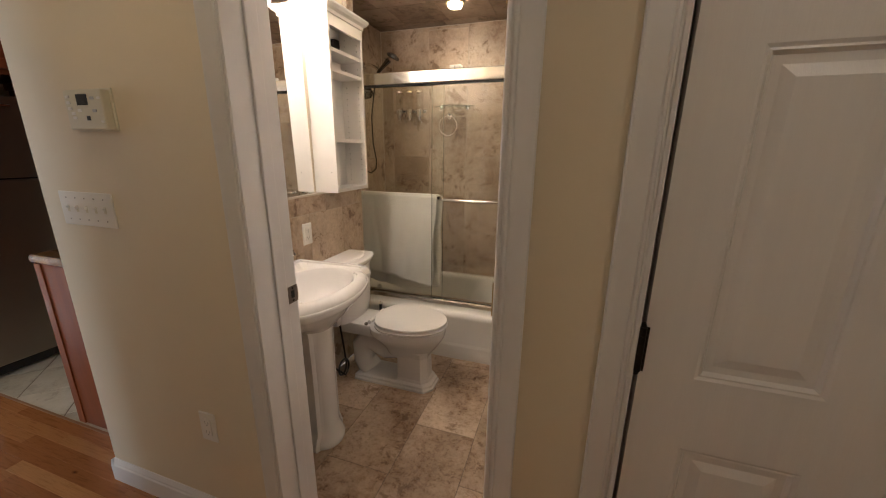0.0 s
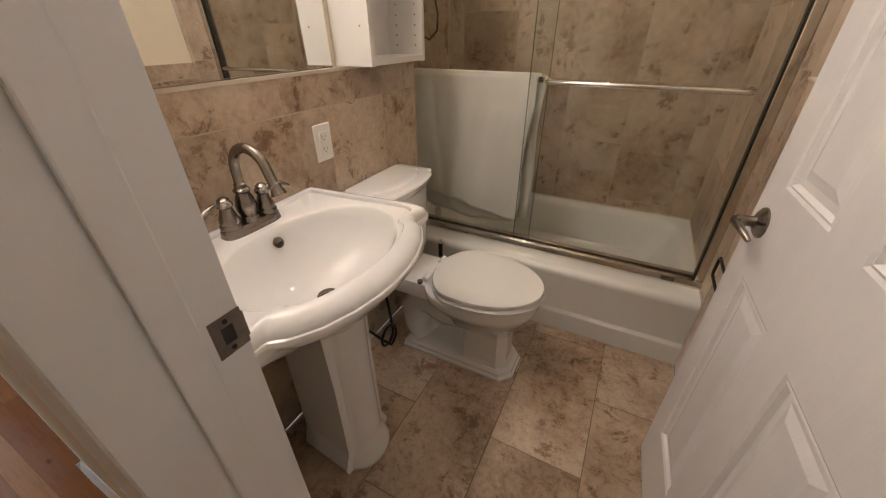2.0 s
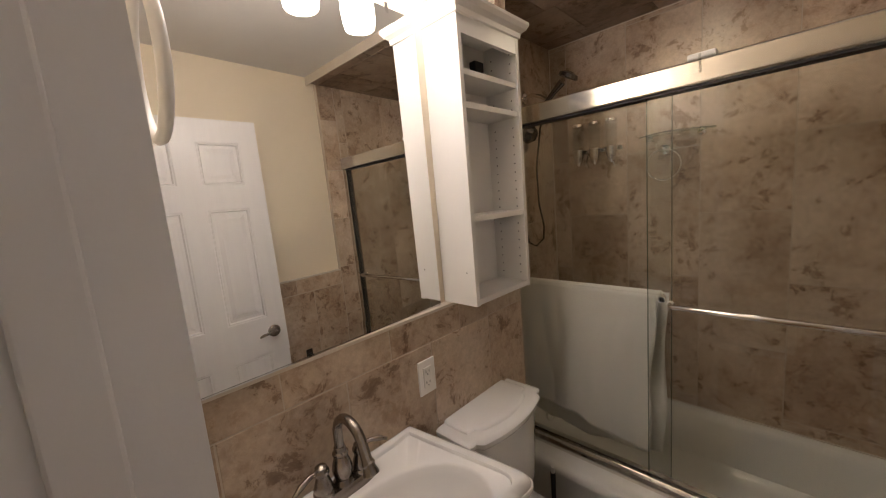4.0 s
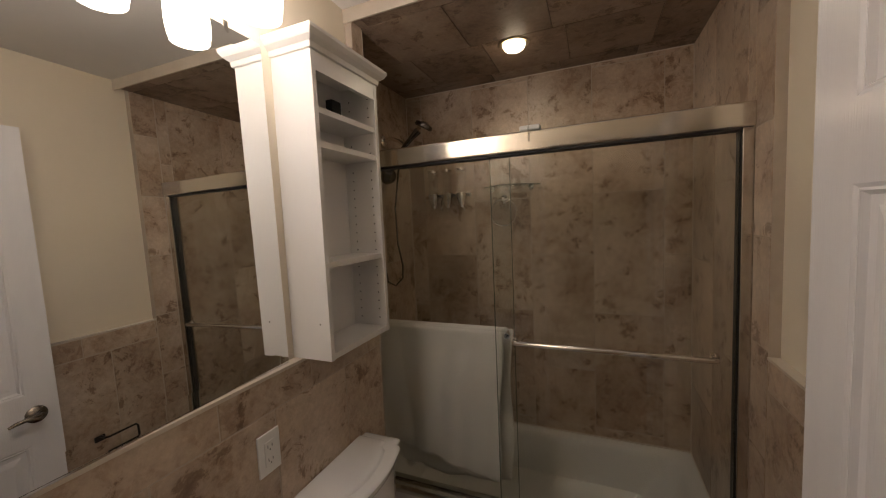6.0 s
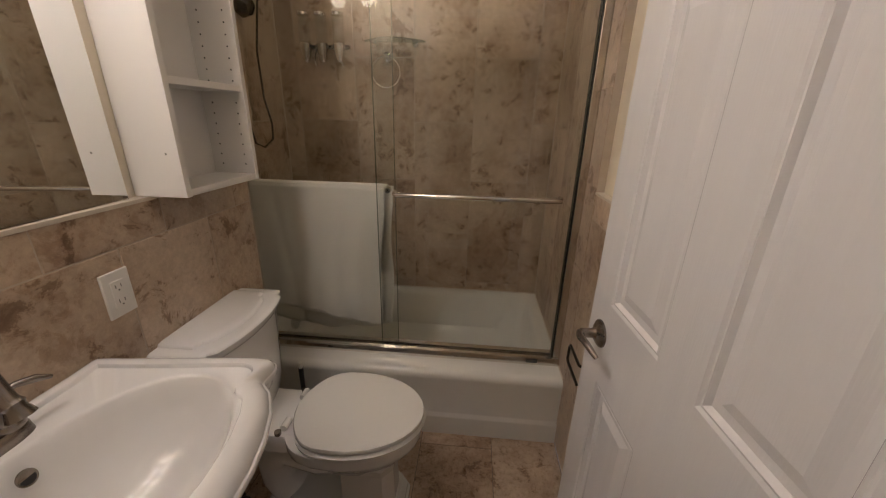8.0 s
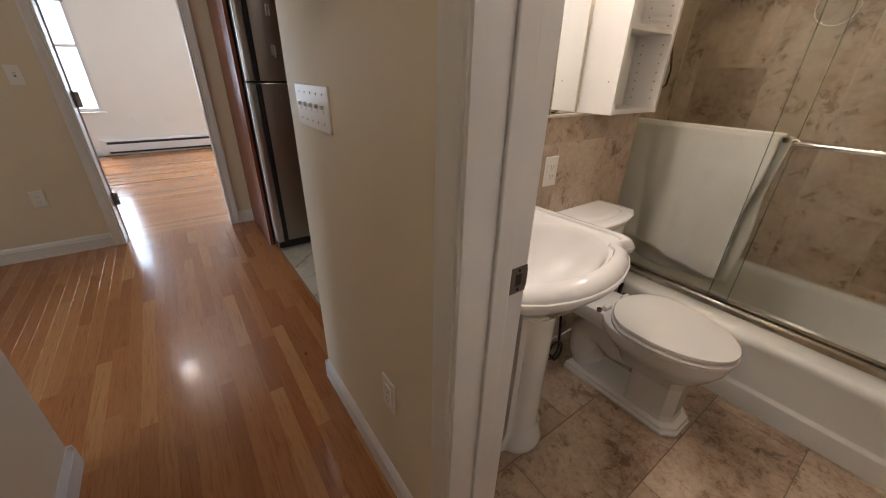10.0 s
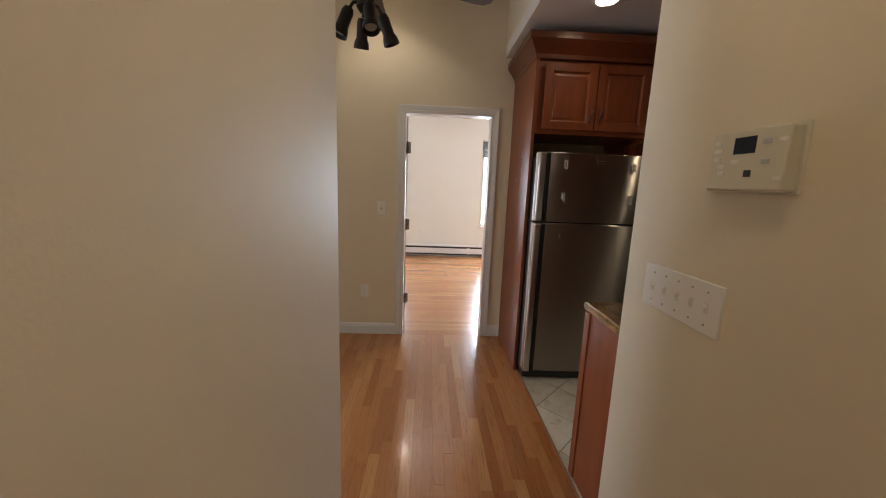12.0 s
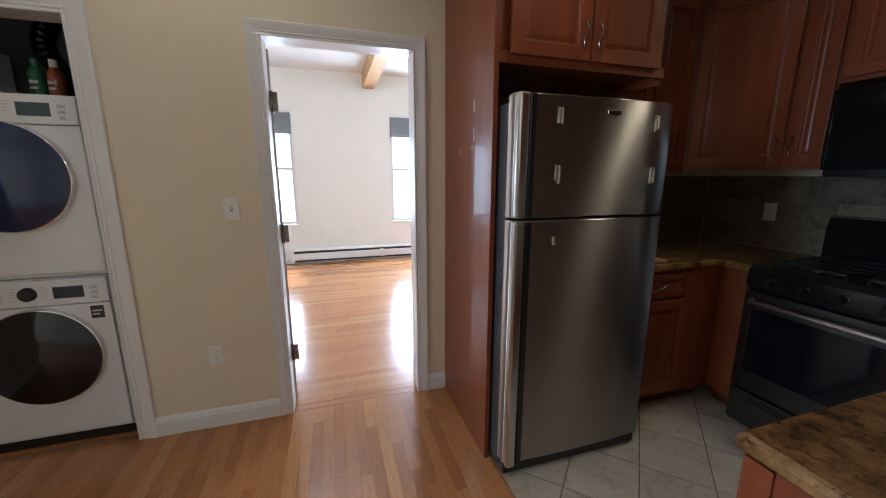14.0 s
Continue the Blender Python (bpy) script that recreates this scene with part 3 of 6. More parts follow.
trim_bath = door_trim("door_frame", "white glossy moulded casing and jambs of the bathroom door", (JL, WY0, 0), (1, 0, 0), (0, -1, 0), JR - JL, 2.04, WY1 - WY0)
trim_closet = door_trim("door_frame", "white glossy moulded casing round the closed closet door", (0.203, WY0, 0), (1, 0, 0), (0, -1, 0), 0.785, 2.05, 0.08)
trim_bed = door_trim("door_frame", "white moulded casing and jambs of the bedroom doorway", (FARX, -0.055, 0), (0, 1, 0), (1, 0, 0), 0.752, 2.05, 0.12)
trim_lau = door_trim("door_frame", "white moulded casing and jambs of the laundry closet", (FARX, -1.56, 0), (0, 1, 0), (1, 0, 0), 0.735, 2.055, 0.12, 0.085)


def panel_ring(bm, x0, z0, x1, z1, y, d0, raise_):
    """A moulded recess with a raised field; y is the face, d0 the depth."""
    steps = [(0, 0), (0.006, -0.003), (0.010, -0.002), (0.016, -d0), (0.030, -d0), (0.050, -d0 + raise_), (0.052, -d0 + raise_)]
    rings = []
    for inset, dy in steps:
        rings.append([bm.verts.new((x, y - dy, z)) for x, z in ((x0 + inset, z0 + inset), (x1 - inset, z0 + inset), (x1 - inset, z1 - inset), (x0 + inset, z1 - inset))])
    loft(bm, rings, True, False, True)


def six_panel_door(name, label, width, cols, rows, height=2.03, thick=0.036, group=""):
    """A door with its hinge edge at x=0, its faces at y=0 and y=thick; six moulded panels on both faces."""
    th = tagged(new(name), label, kind="structure")
    xs = [0, *[v for c in cols for v in c], width]
    for i in range(0, len(xs), 2):
        part("stile", boxed(xs[i], 0, 0.008, xs[i + 1], thick, height), DOORP, th)
    zs = [0.008, *[v for r in rows for v in r], height]
    for i in range(0, len(zs), 2):
        bm = bmesh.new()
        for a, b in cols:
            box(bm, a, 0, zs[i], b, thick, zs[i + 1])
        part("rail", bm, DOORP, th)
    for a, b in cols:
        for c, d in rows:
            bm = bmesh.new()
            panel_ring(bm, a, c, b, d, 0, 0.010, 0.006)
            back = bmesh.new()
            rings = []
            for inset, dy in [(0, 0), (0.006, 0.003), (0.010, 0.002), (0.016, 0.010), (0.030, 0.010), (0.050, 0.004)]:
                rings.append([bm.verts.new((x, thick - dy, z)) for x, z in ((a + inset, c + inset), (b - inset, c + inset), (b - inset, d - inset), (a + inset, d - inset))])
            loft(bm, rings, True, False, True)
            back.free()
            part("panel", bm, DOORP, th)
    return th


ROWS_Z = [(0.22, 0.80), (1.0, 1.592), (1.71, 1.92)]
bath_door = six_panel_door("door_bath", "white glossy six-panel door standing open into the bathroom", 0.735, [(0.155, 0.352), (0.452, 0.645)], ROWS_Z)
bath_door.matrix_world = pose(-0.076, 0.965, 0, 0, 0, 93.2) @ Matrix.Diagonal((1, -1, 1, 1))
closet_door = six_panel_door("door_closet", "white glossy six-panel closet door, closed", 0.762, [(0.100, 0.310), (0.432, 0.642)], [(0.22, 0.79), (0.958, 1.566), (1.69, 1.92)])
closet_door.location = (0.214, 0.771, 0)
# Near-black sheet supplies the shade seen through the door's gaps.
boxes("closet_gap_shade", SLOT, [(0.203, 0.81, 0, 0.988, 0.813, 2.05)], None, "dark sheet standing for the shade behind the closed closet door", kind="structure")
laundry_door = six_panel_door("door_laundry", "white panel door of the laundry closet, folded inward", 0.70, [(0.10, 0.30), (0.40, 0.60)], ROWS_Z)
laundry_door.matrix_world = pose(-4.08, -1.545, 0, 0, 0, 180 - 8) @ Matrix.Diagonal((0.85, -1, 1, 1))
bed_door = six_panel_door("door_bedroom", "white panel door of the bedroom, open against the wall", 0.74, [(0.10, 0.32), (0.42, 0.64)], ROWS_Z)
bed_door.matrix_world = pose(-4.13, -0.045, 0, 0, 0, 180 + 13)

# lever handles, hinges and latch plates
def lever(parent, y_sign, label, mat=None):
    mat = mat or NICKEL
    h = tagged(new("door_handle"), label)
    h.parent = parent
    bm = bmesh.new()
    lathe(bm, [(0.033, 0), (0.032, 0.004), (0.024, 0.010), (0.014, 0.014), (0.011, 0.020), (0.011, 0.045), (0.0, 0.047)], (0, 0, 0), 20)
    part("rose", bm, mat, h, smooth=True)
    bm = bmesh.new()
    tube(bm, [(0, 0, 0.036), (-0.003, 0, 0.047), (-0.018, 0.002, 0.052), (-0.045, 0.006, 0.052), (-0.072, 0.002, 0.047), (-0.088, -0.006, 0.040)], [0.009, 0.010, 0.0085, 0.0075, 0.007, 0.005], 12)
    part("grip", bm, mat, h, smooth=True)
    return h


lv = lever(bath_door, 1, "brushed nickel lever handle")
lv.matrix_local = pose(0.668, 0.036, 0.915, -90, 0, 0)
lv2 = lever(bath_door, 1, "brushed nickel lever handle")
lv2.matrix_local = pose(0.668, 0.0, 0.915, 90, 0, 0)


def hinge(place, rz, mat, label, parent=None, leaf=0.036):
    th = tagged(new("hinge"), label, "hinge", "door hinges")
    bm = bmesh.new()
    for k in range(5):
        cyl(bm, (0, 0, -0.05 + k * 0.02), (0, 0, -0.0305 + k * 0.02), 0.0075, n=12)
    cyl(bm, (0, 0, 0.05), (0, 0, 0.058), 0.006, 0.004, 12)
    cyl(bm, (0, 0, -0.058), (0, 0, -0.05), 0.004, 0.006, 12)
    part("knuckle", bm, mat, th, smooth=True)
    for sgn in (-1, 1):
        bm = bmesh.new()
        box(bm, 0.004 * sgn, -0.0012, -0.05, leaf * sgn, 0.0012, 0.05, 0.0008)
        part("leaf", bm, mat, th)
        for z in (-0.032, 0, 0.032):
            bm = bmesh.new()
            cyl(bm, (sgn * leaf * (0.65 if z else 0.35), -0.0022, z), (sgn * leaf * (0.65 if z else 0.35), 0.0022, z), 0.004, n=10)
            part("screw", bm, BLACK, th)
    th.matrix_world = pose(*place, 0, 0, rz)
    return th


for z in (0.25, 1.01, 1.78):
    hinge((0.2085, 0.764, z), 0, DARKMETAL, "dark bronze barrel hinge on the closet door casing", leaf=0.012)
    hinge((-0.098, 0.9395, z - 0.01), 4, BRASS, "aged brass hinge of the bathroom door", leaf=0.034)
for z in (0.335, 1.06, 1.766):
    hinge((-4.03, -1.545, z), 90, NICKEL, "worn steel hinge of the laundry door", leaf=0.03)
    hinge((-4.10, -0.045, z), 90, NICKEL, "worn steel hinge of the bedroom door", leaf=0.03)

st = thing("strike_plate", "brushed nickel strike plate let into the bathroom jamb", "strike plate", place=(JL, 0.905, 0.938))
boxes("plate", PEWTER, [(0, -0.02, -0.029, 0.0015, 0.022, -0.013), (0, -0.02, 0.013, 0.0015, 0.022, 0.029), (0, -0.02, -0.013, 0.0015, -0.008, 0.013), (0, 0.008, -0.013, 0.0015, 0.022, 0.013), (-0.001, 0.0215, -0.020, 0.0013, 0.0245, 0.020)], st, bevel=0.0004)
boxes("latch_hole", SLOT, [(-0.001, -0.008, -0.013, 0.0006, 0.008, 0.013)], st)
for z in (-0.021, 0.021):
    bm = bmesh.new()
    cyl(bm, (0, 0, z), (0.0025, 0, z), 0.0035, n=10)
    part("screw", bm, DARKMETAL, st)


def baseboard(x0, y0, x1, y1, out, label="white baseboard with a moulded top"):
    bm = bmesh.new()
    a, b, n = Vector((x0, y0, 0)), Vector((x1, y1, 0)), Vector(out)
    prof = [(0, 0), (1, 0), (1, 0.72), (0.75, 0.78), (0.75, 0.84), (0.45, 0.93), (0.2, 1), (0, 1)]
    loft(bm, [[bm.verts.new(p + n * 0.014 * u + Vector((0, 0, 0.108 * v))) for u, v in prof] for p in (a, b)])
    part("baseboard", bm, TRIM, None, label, kind="structure")


baseboard(-1.70, 0.771, -0.86, 0.771, (0, -1, 0))
baseboard(-0.02, 0.771, 0.13, 0.771, (0, -1, 0))
baseboard(-1.70, 0.757, -1.70, 0.93, (-1, 0, 0))
baseboard(-1.79, -0.115, -0.45, -0.115, (0, 1, 0))
baseboard(-1.79, -0.24, -1.79, -0.101, (-1, 0, 0))
baseboard(FARX, -0.74, FARX, -0.128, (1, 0, 0))
baseboard(FARX, 0.768, FARX, 0.885, (1, 0, 0))
baseboard(-3.95, -1.735, -3.0, -1.735, (0, 1, 0))
baseboard(-1.70, -4.6, -4.0, -4.6, (0, 1, 0))


# ---- plates on the walls ----
def outlet(place, rz, label, duplex=True, w=0.072, h=0.116):
    th = thing("outlet" if duplex else "light_switch", label, "outlet" if duplex else "light switch")
    part("cover_plate", boxed(-w / 2, -0.006, -h / 2, w / 2, 0, h / 2, bevel=0.0025), PLATE, th)
    if duplex:
        part("receptacle_face", boxed(-0.017, -0.0085, -0.034, 0.017, -0.005, 0.034, bevel=0.001), PLATE, th)
        for z in (-0.019, 0.019):
            bm = bmesh.new()
            box(bm, -0.008, -0.0088, z - 0.003, -0.0062, -0.0082, z + 0.006)
            box(bm, 0.0062, -0.0088, z - 0.003, 0.008, -0.0082, z + 0.005)
            cyl(bm, (0, -0.0088, z - 0.009), (0, -0.0082, z - 0.009), 0.0022, n=8)
            part("slots", bm, SLOT, th)
    else:
        part("toggle", boxed(-0.004, -0.014, 0.0, 0.004, -0.005, 0.009, bevel=0.001), PLATE, th)
        part("toggle_slot", boxed(-0.006, -0.0066, -0.013, 0.006, -0.0058, 0.013), GREY, th)
    th.matrix_world = pose(*place, 0, 0, rz)
    return th


outlet((BX0, 1.606, 0.953), 90, "white duplex outlet on the tiled wall beside the sink")
outlet((-1.09, 0.771, 0.443), 0, "white duplex outlet low on the hall wall")
outlet((-1.348, -0.115, 0.44), 180, "white duplex outlet low on the hall wall")
outlet((FARX, -0.42, 0.427), 90, "white duplex outlet low on the wall beside the bedroom door")
outlet((FARX, -0.266, 1.214), 90, "single white toggle switch beside the bedroom doorway", False)
for y in (0.03, 0.47, 0.56):
    outlet((-8.05, y, 0.50), 90, "white wall plate over the baseboard heater")

sw = thing("light_switch", "wide white five-gang toggle switch plate on the hall wall", "light switch")
part("cover_plate", boxed(-0.132, -0.006, -0.057, 0.132, 0, 0.057, bevel=0.003), PLATE, sw)
for k in range(5):
    x = -0.092 + 0.046 * k
    part("toggle", boxed(x - 0.004, -0.014, 0.0, x + 0.004, -0.005, 0.009, bevel=0.001), PLATE, sw)
    part("toggle_slot", boxed(x - 0.0055, -0.0066, -0.011, x + 0.0055, -0.0058, 0.011), THERMO, sw)
    for z in (-0.036, 0.036):
        bm = bmesh.new()
        cyl(bm, (x, -0.0072, z), (x, -0.0058, z), 0.0025, n=10)
        part("screw", bm, GREY, sw)
sw.matrix_world = pose(-1.467, 0.771, 1.198, 0, 0, 0.4)

th = thing("thermostat", "cream plastic thermostat with a small dark display", "thermostat")
part("housing", boxed(-0.082, -0.030, -0.055, 0.082, -0.004, 0.055, bevel=0.004), THERMO, th)
part("back_plate", boxed(-0.088, -0.006, -0.060, 0.088, 0, 0.060, bevel=0.002), THERMO, th)
part("display", boxed(-0.024, -0.0315, 0.012, 0.022, -0.0295, 0.042), SCREEN, th)
for x, z in ((-0.062, 0.036), (-0.062, 0.020), (-0.060, 0.004), (-0.048, -0.010), (-0.046, -0.022), (-0.018, -0.002), (0.044, 0.030), (0.046, -0.004)):
    part("button", boxed(x - 0.008, -0.0325, z - 0.004, x + 0.008, -0.0295, z + 0.004, bevel=0.001), GREYL if x > 0 else PLATE, th)
boxes("sensor", SLOT, [(0.006, -0.0315, -0.030, 0.020, -0.0295, -0.018)], th)
for z in (0.030, -0.034):
    part("side_clip", boxed(0.066, -0.0325, z - 0.003, 0.080, -0.0295, z + 0.003, bevel=0.001), PLATE, th)
th.matrix_world = pose(-1.318, 0.771, 1.503, 0, 0, 0.4)


# ---- bathtub and shower ----
def bathtub():
    tub = thing("bathtub", "white enamelled built-in bathtub with a rounded apron", "bathtub")
    x0, x1, y0, y1, zr = SHX, -0.002, TUBY + 0.035, BACKY - 0.004, 0.336
    bm = bmesh.new()
    prof = [(TUBY + 0.003, 0.0), (TUBY + 0.003, 0.092), (TUBY + 0.004, 0.100), (TUBY + 0.012, 0.110), (TUBY + 0.013, 0.118), (TUBY + 0.011, 0.285), (TUBY + 0.008, 0.298), (TUBY + 0.008, 0.312), (TUBY + 0.013, 0.325), (TUBY + 0.024, 0.334), (TUBY + 0.04, 0.3372)]
    loft(bm, [[bm.verts.new((x, y, z)) for y, z in prof] for x in (x0, x1)], False, False, False)
    part("apron", bm, ACRYL, tub, smooth=True)
    bm = bmesh.new()

    def ring(mx0, mx1, my0, my1, z, r):
        out = []
        cx0, cx1, cy0, cy1 = x0 + mx0, x1 - mx1, y0 + my0, y1 - my1
        for cx, cy, a in ((cx1 - r, cy1 - r, 0), (cx0 + r, cy1 - r, 90), (cx0 + r, cy0 + r, 180), (cx1 - r, cy0 + r, 270)):
            for k in range(7):
                t = radians(a + 15 * k)
                out.append(bm.verts.new((cx + r * math.cos(t), cy + r * math.sin(t), z)))
        return out
    loft(bm, [ring(0, 0, 0, 0, zr + 0.001, 0.004), ring(0.08, 0.05, 0.085, 0.04, zr + 0.001, 0.12), ring(0.09, 0.06, 0.095, 0.05, zr - 0.006, 0.12), ring(0.10, 0.07, 0.10, 0.058, zr - 0.03, 0.12), ring(0.15, 0.16, 0.12, 0.085, 0.12, 0.12), ring(0.20, 0.22, 0.16, 0.125, 0.085, 0.10), ring(0.5, 0.5, 0.3, 0.26, 0.08, 0.08)], True, False, True)
    part("basin", bm, ACRYL, tub, smooth=True)
    bm = bmesh.new()
    cyl(bm, (SHX + 0.118, 2.6, 0.26), (SHX + 0.128, 2.6, 0.262), 0.036, n=20)
    part("overflow_plate", bm, CHROME, tub, smooth=True)


bathtub()


def shower_doors():
    en = thing("shower_enclosure", "sliding glass shower doors in a polished metal frame on the bathtub", "shower enclosure")
    y0, y1 = 2.283, 2.345
    bm = bmesh.new()
    prof = [(y0, 1.805), (y0 - 0.004, 1.808), (y0 - 0.005, 1.812), (y0 - 0.005, 1.872), (y0 - 0.003, 1.876), (y0 + 0.001, 1.878), (y1, 1.878), (y1, 1.812), (y1 - 0.006, 1.805)]
    loft(bm, [[bm.verts.new((x, y, z)) for y, z in prof] for x in (SHX + 0.001, -0.001)])
    part("header", bm, HEADER, en, "wide polished header rail")
    boxes("header_groove", SLOT, [(SHX + 0.002, y0 + 0.004, 1.7985, -0.03, y1 - 0.006, 1.8045)], en)
    part("side_jamb", boxed(-0.030, y0 + 0.006, 0.370, -0.001, y1 - 0.004, 1.805, bevel=0.003), HEADER, en)
    boxes("jamb_channel", SLOT, [(-0.0345, y0 + 0.016, 0.370, -0.0305, y1 - 0.016, 1.80)], en)
    part("side_jamb", boxed(SHX + 0.001, y0 + 0.006, 0.370, SHX + 0.03, y1 - 0.004, 1.805, bevel=0.003), HEADER, en)
    bm = bmesh.new()
    prof = [(y0 - 0.010, 0.3375), (y0 - 0.010, 0.350), (y0 - 0.002, 0.368), (y0 + 0.012, 0.372), (y0 + 0.014, 0.358), (y0 + 0.034, 0.358), (y0 + 0.036, 0.374), (y1, 0.374), (y1 + 0.004, 0.3375)]
    loft(bm, [[bm.verts.new((x, y, z)) for y, z in prof] for x in (SHX + 0.001, -0.001)])
    part("bottom_track", bm, HEADER, en, smooth=True)
    part("track_guide", boxed(-0.150, y0 - 0.0125, 0.348, -0.100, y0 + 0.004, 0.364, bevel=0.002), STEELD, en, "dark metal track guide")
    for x0, x1, y, nm in ((-0.812, -0.034, 2.3021, "sliding_panel"), (SHX + 0.03, -0.742, 2.331, "sliding_panel")):
        g = part(nm, boxed(x0, y - 0.003, 0.362, x1, y + 0.003, 1.80), GLASS, en, "clear greenish sliding glass panel")
        g.visible_shadow = False
        for x in (x0, x1):
            part("panel_edge", boxed(x - 0.0015, y - 0.0034, 0.362, x + 0.0015, y + 0.0034, 1.80), GLASSEDGE, g)
    for x0, x1, y in ((-0.735, -0.09, 2.300), (-1.44, -0.775, 2.333)):
        bm = bmesh.new()
        yb, sg = (2.256, -1) if x1 > -0.5 else (2.385, 1)
        tube(bm, [(x0, y, 1.09), (x0, y + 0.02 * sg, 1.09), (x0 + 0.004, yb - 0.006 * sg, 1.09), (x0 + 0.014, yb, 1.09), (x1 - 0.014, yb, 1.09), (x1 - 0.004, yb - 0.006 * sg, 1.09), (x1, y + 0.02 * sg, 1.09), (x1, y, 1.09)], 0.0098, 14)
        part("towel_bar", bm, CHROME, en, "chrome towel bar", smooth=True)
        for x in (x0, x1):
            bm = bmesh.new()
            cyl(bm, (x, y, 1.09), (x, y + 0.012 * sg, 1.09), 0.013, n=16)
            part("bar_mount", bm, CHROME, en, smooth=True)


shower_doors()


def towel():
    t = thing("towel", "pale green terry towel hung over the bar inside the shower door", "towel")
    rng = random.Random(4)
    for nm, x0, x1, yf, zb, s in (("front_fold", -1.39, -0.800, 2.366, 0.48, 0.0), ("back_fold", -1.40, -0.772, 2.404, 0.41, 1.7)):
        bm = bmesh.new()
        nx, nz = 56, 34
        grid = []
        for j in range(nz + 1):
            row = []
            for i in range(nx + 1):
                u, v = i / nx, j / nz
                x = x0 + (x1 - x0) * u + 0.010 * v * math.sin(3 * u + s) + 0.006 * u * math.sin(9 * v + s) - (0.03 * u * v if s == 0 else 0)
                bottom = zb + 0.020 * math.sin(5.2 * u + 0.6 + s) + 0.006 * math.sin(19 * u + s) - (0.075 * max(0, u - 0.55) if s == 0 else 0.01 * u)
                z = 1.098 - (1.098 - bottom) * v
                fold = 0.013 * math.sin(17 * u + s + 1.5 * v) * max(0, 0.6 - u) * 2 + 0.004 * math.sin(31 * u + 3 * v + s) + 0.004 * math.sin(7 * u + 4 * v)
                y = yf - (fold + 0.006 * math.sin(2.5 * v)) * min(1, v * 4) * (1 if s == 0 else 0.3)
                y += 0.0016 * noise.noise((x * 40, z * 40, s)) + min(1, v * 5) * (0.007 * noise.noise((x * 7, z * 3.2, s)) + 0.004 * noise.noise((x * 16, z * 9, s + 3)) + 0.008 * math.exp(-((u - 0.16 - 0.10 * v) / 0.035) ** 2))
                if abs(v - 0.80) < 0.025 or abs(v - 0.86) < 0.012:
                    y += 0.0025
                row.append(bm.verts.new((x, y, z)))
            grid.append(row)
        for a, b in zip(grid, grid[1:]):
            for i in range(nx):
                bm.faces.new((a[i], a[i + 1], b[i + 1], b[i]))
        ob = part(nm, bm, TOWEL, t, smooth=True)
        so = ob.modifiers.new("thick", "SOLIDIFY")
        so.thickness, so.offset = 0.007, 0
    bm = bmesh.new()
    n = 10
    rows = []
    for k in range(n + 1):
        a = math.pi * k / n
        rows.append([bm.verts.new((x, 2.385 - 0.019 * math.cos(a), 1.096 + 0.010 * math.sin(a))) for x in [-1.39 + 0.60 * i / 20 for i in range(21)]])
    for a, b in zip(rows, rows[1:]):
        for i in range(20):
            bm.faces.new((a[i], a[i + 1], b[i + 1], b[i]))
    ob = part("top_fold", bm, TOWEL, t, smooth=True)
    so = ob.modifiers.new("thick", "SOLIDIFY")
    so.thickness, so.offset = 0.007, 0


towel()

cb = thing("shower_clip", "white plastic hook clipped over the shower header", "hook")
part("clip_body", boxed(-0.037, -0.03, 0, 0.037, 0.01, 0.018, bevel=0.005), PLATE, cb)
part("clip_tab", boxed(-0.006, -0.036, -0.04, 0.0, -0.031, 0.012, bevel=0.001), CLEARPL, cb)
cb.location = (-0.655, 2.305, 1.8785)

hs = thing("hand_shower", "chrome hand shower on its arm with a hanging hose", "shower head")
bm = bmesh.new()
tube(bm, [(SHX, 2.70, 2.02), (SHX + 0.05, 2.70, 2.03), (SHX + 0.10, 2.70, 2.01), (SHX + 0.13, 2.70, 1.985)], 0.010, 12)
part("arm", bm, CHROME, hs, smooth=True)
bm = bmesh.new()
lathe(bm, [(0.028, 0), (0.028, 0.006), (0.012, 0.012)], (0, 0, 0), 18)
bmesh.ops.transform(bm, matrix=pose(SHX, 2.70, 2.02, 0, 90, 0), verts=bm.verts)
part("flange", bm, CHROME, hs, smooth=True)
bm = bmesh.new()
tube(bm, [(SHX + 0.12, 2.70, 1.965), (SHX + 0.17, 2.70, 2.01), (SHX + 0.22, 2.70, 2.05)], [0.011, 0.014, 0.020], 14)
lathe(bm, [(0.014, 0.028), (0.046, 0.016), (0.050, 0.0), (0.044, -0.006), (0.0, -0.006)], (0, 0, 0), 24)
got = bm.verts[:][-24 * 5:]
bmesh.ops.transform(bm, matrix=pose(SHX + 0.25, 2.70, 2.065, 0, 30, 0), verts=got)
part("spray_head", bm, DARKCHROME, hs, smooth=True)
bm = bmesh.new()
tube(bm, [(SHX + 0.12, 2.70, 1.96), (SHX + 0.09, 2.695, 1.85), (SHX + 0.06, 2.69, 1.65), (SHX + 0.07, 2.68, 1.45), (SHX + 0.10, 2.67, 1.33), (SHX + 0.10, 2.66, 1.26), (SHX + 0.06, 2.65, 1.22), (SHX + 0.02, 2.64, 1.24), (SHX + 0.005, 2.64, 1.32)], 0.005, 10)
part("hose", bm, DARKCHROME, hs, smooth=True)
bm = bmesh.new()
lathe(bm, [(0.045, 0), (0.05, 0.02), (0.03, 0.05), (0.0, 0.055)], (0, 0, 0), 20)
bmesh.ops.transform(bm, matrix=pose(SHX + 0.03, 2.66, 1.83, 0, 110, 0), verts=bm.verts)
part("fixed_head", bm, DARKCHROME, hs, smooth=True)

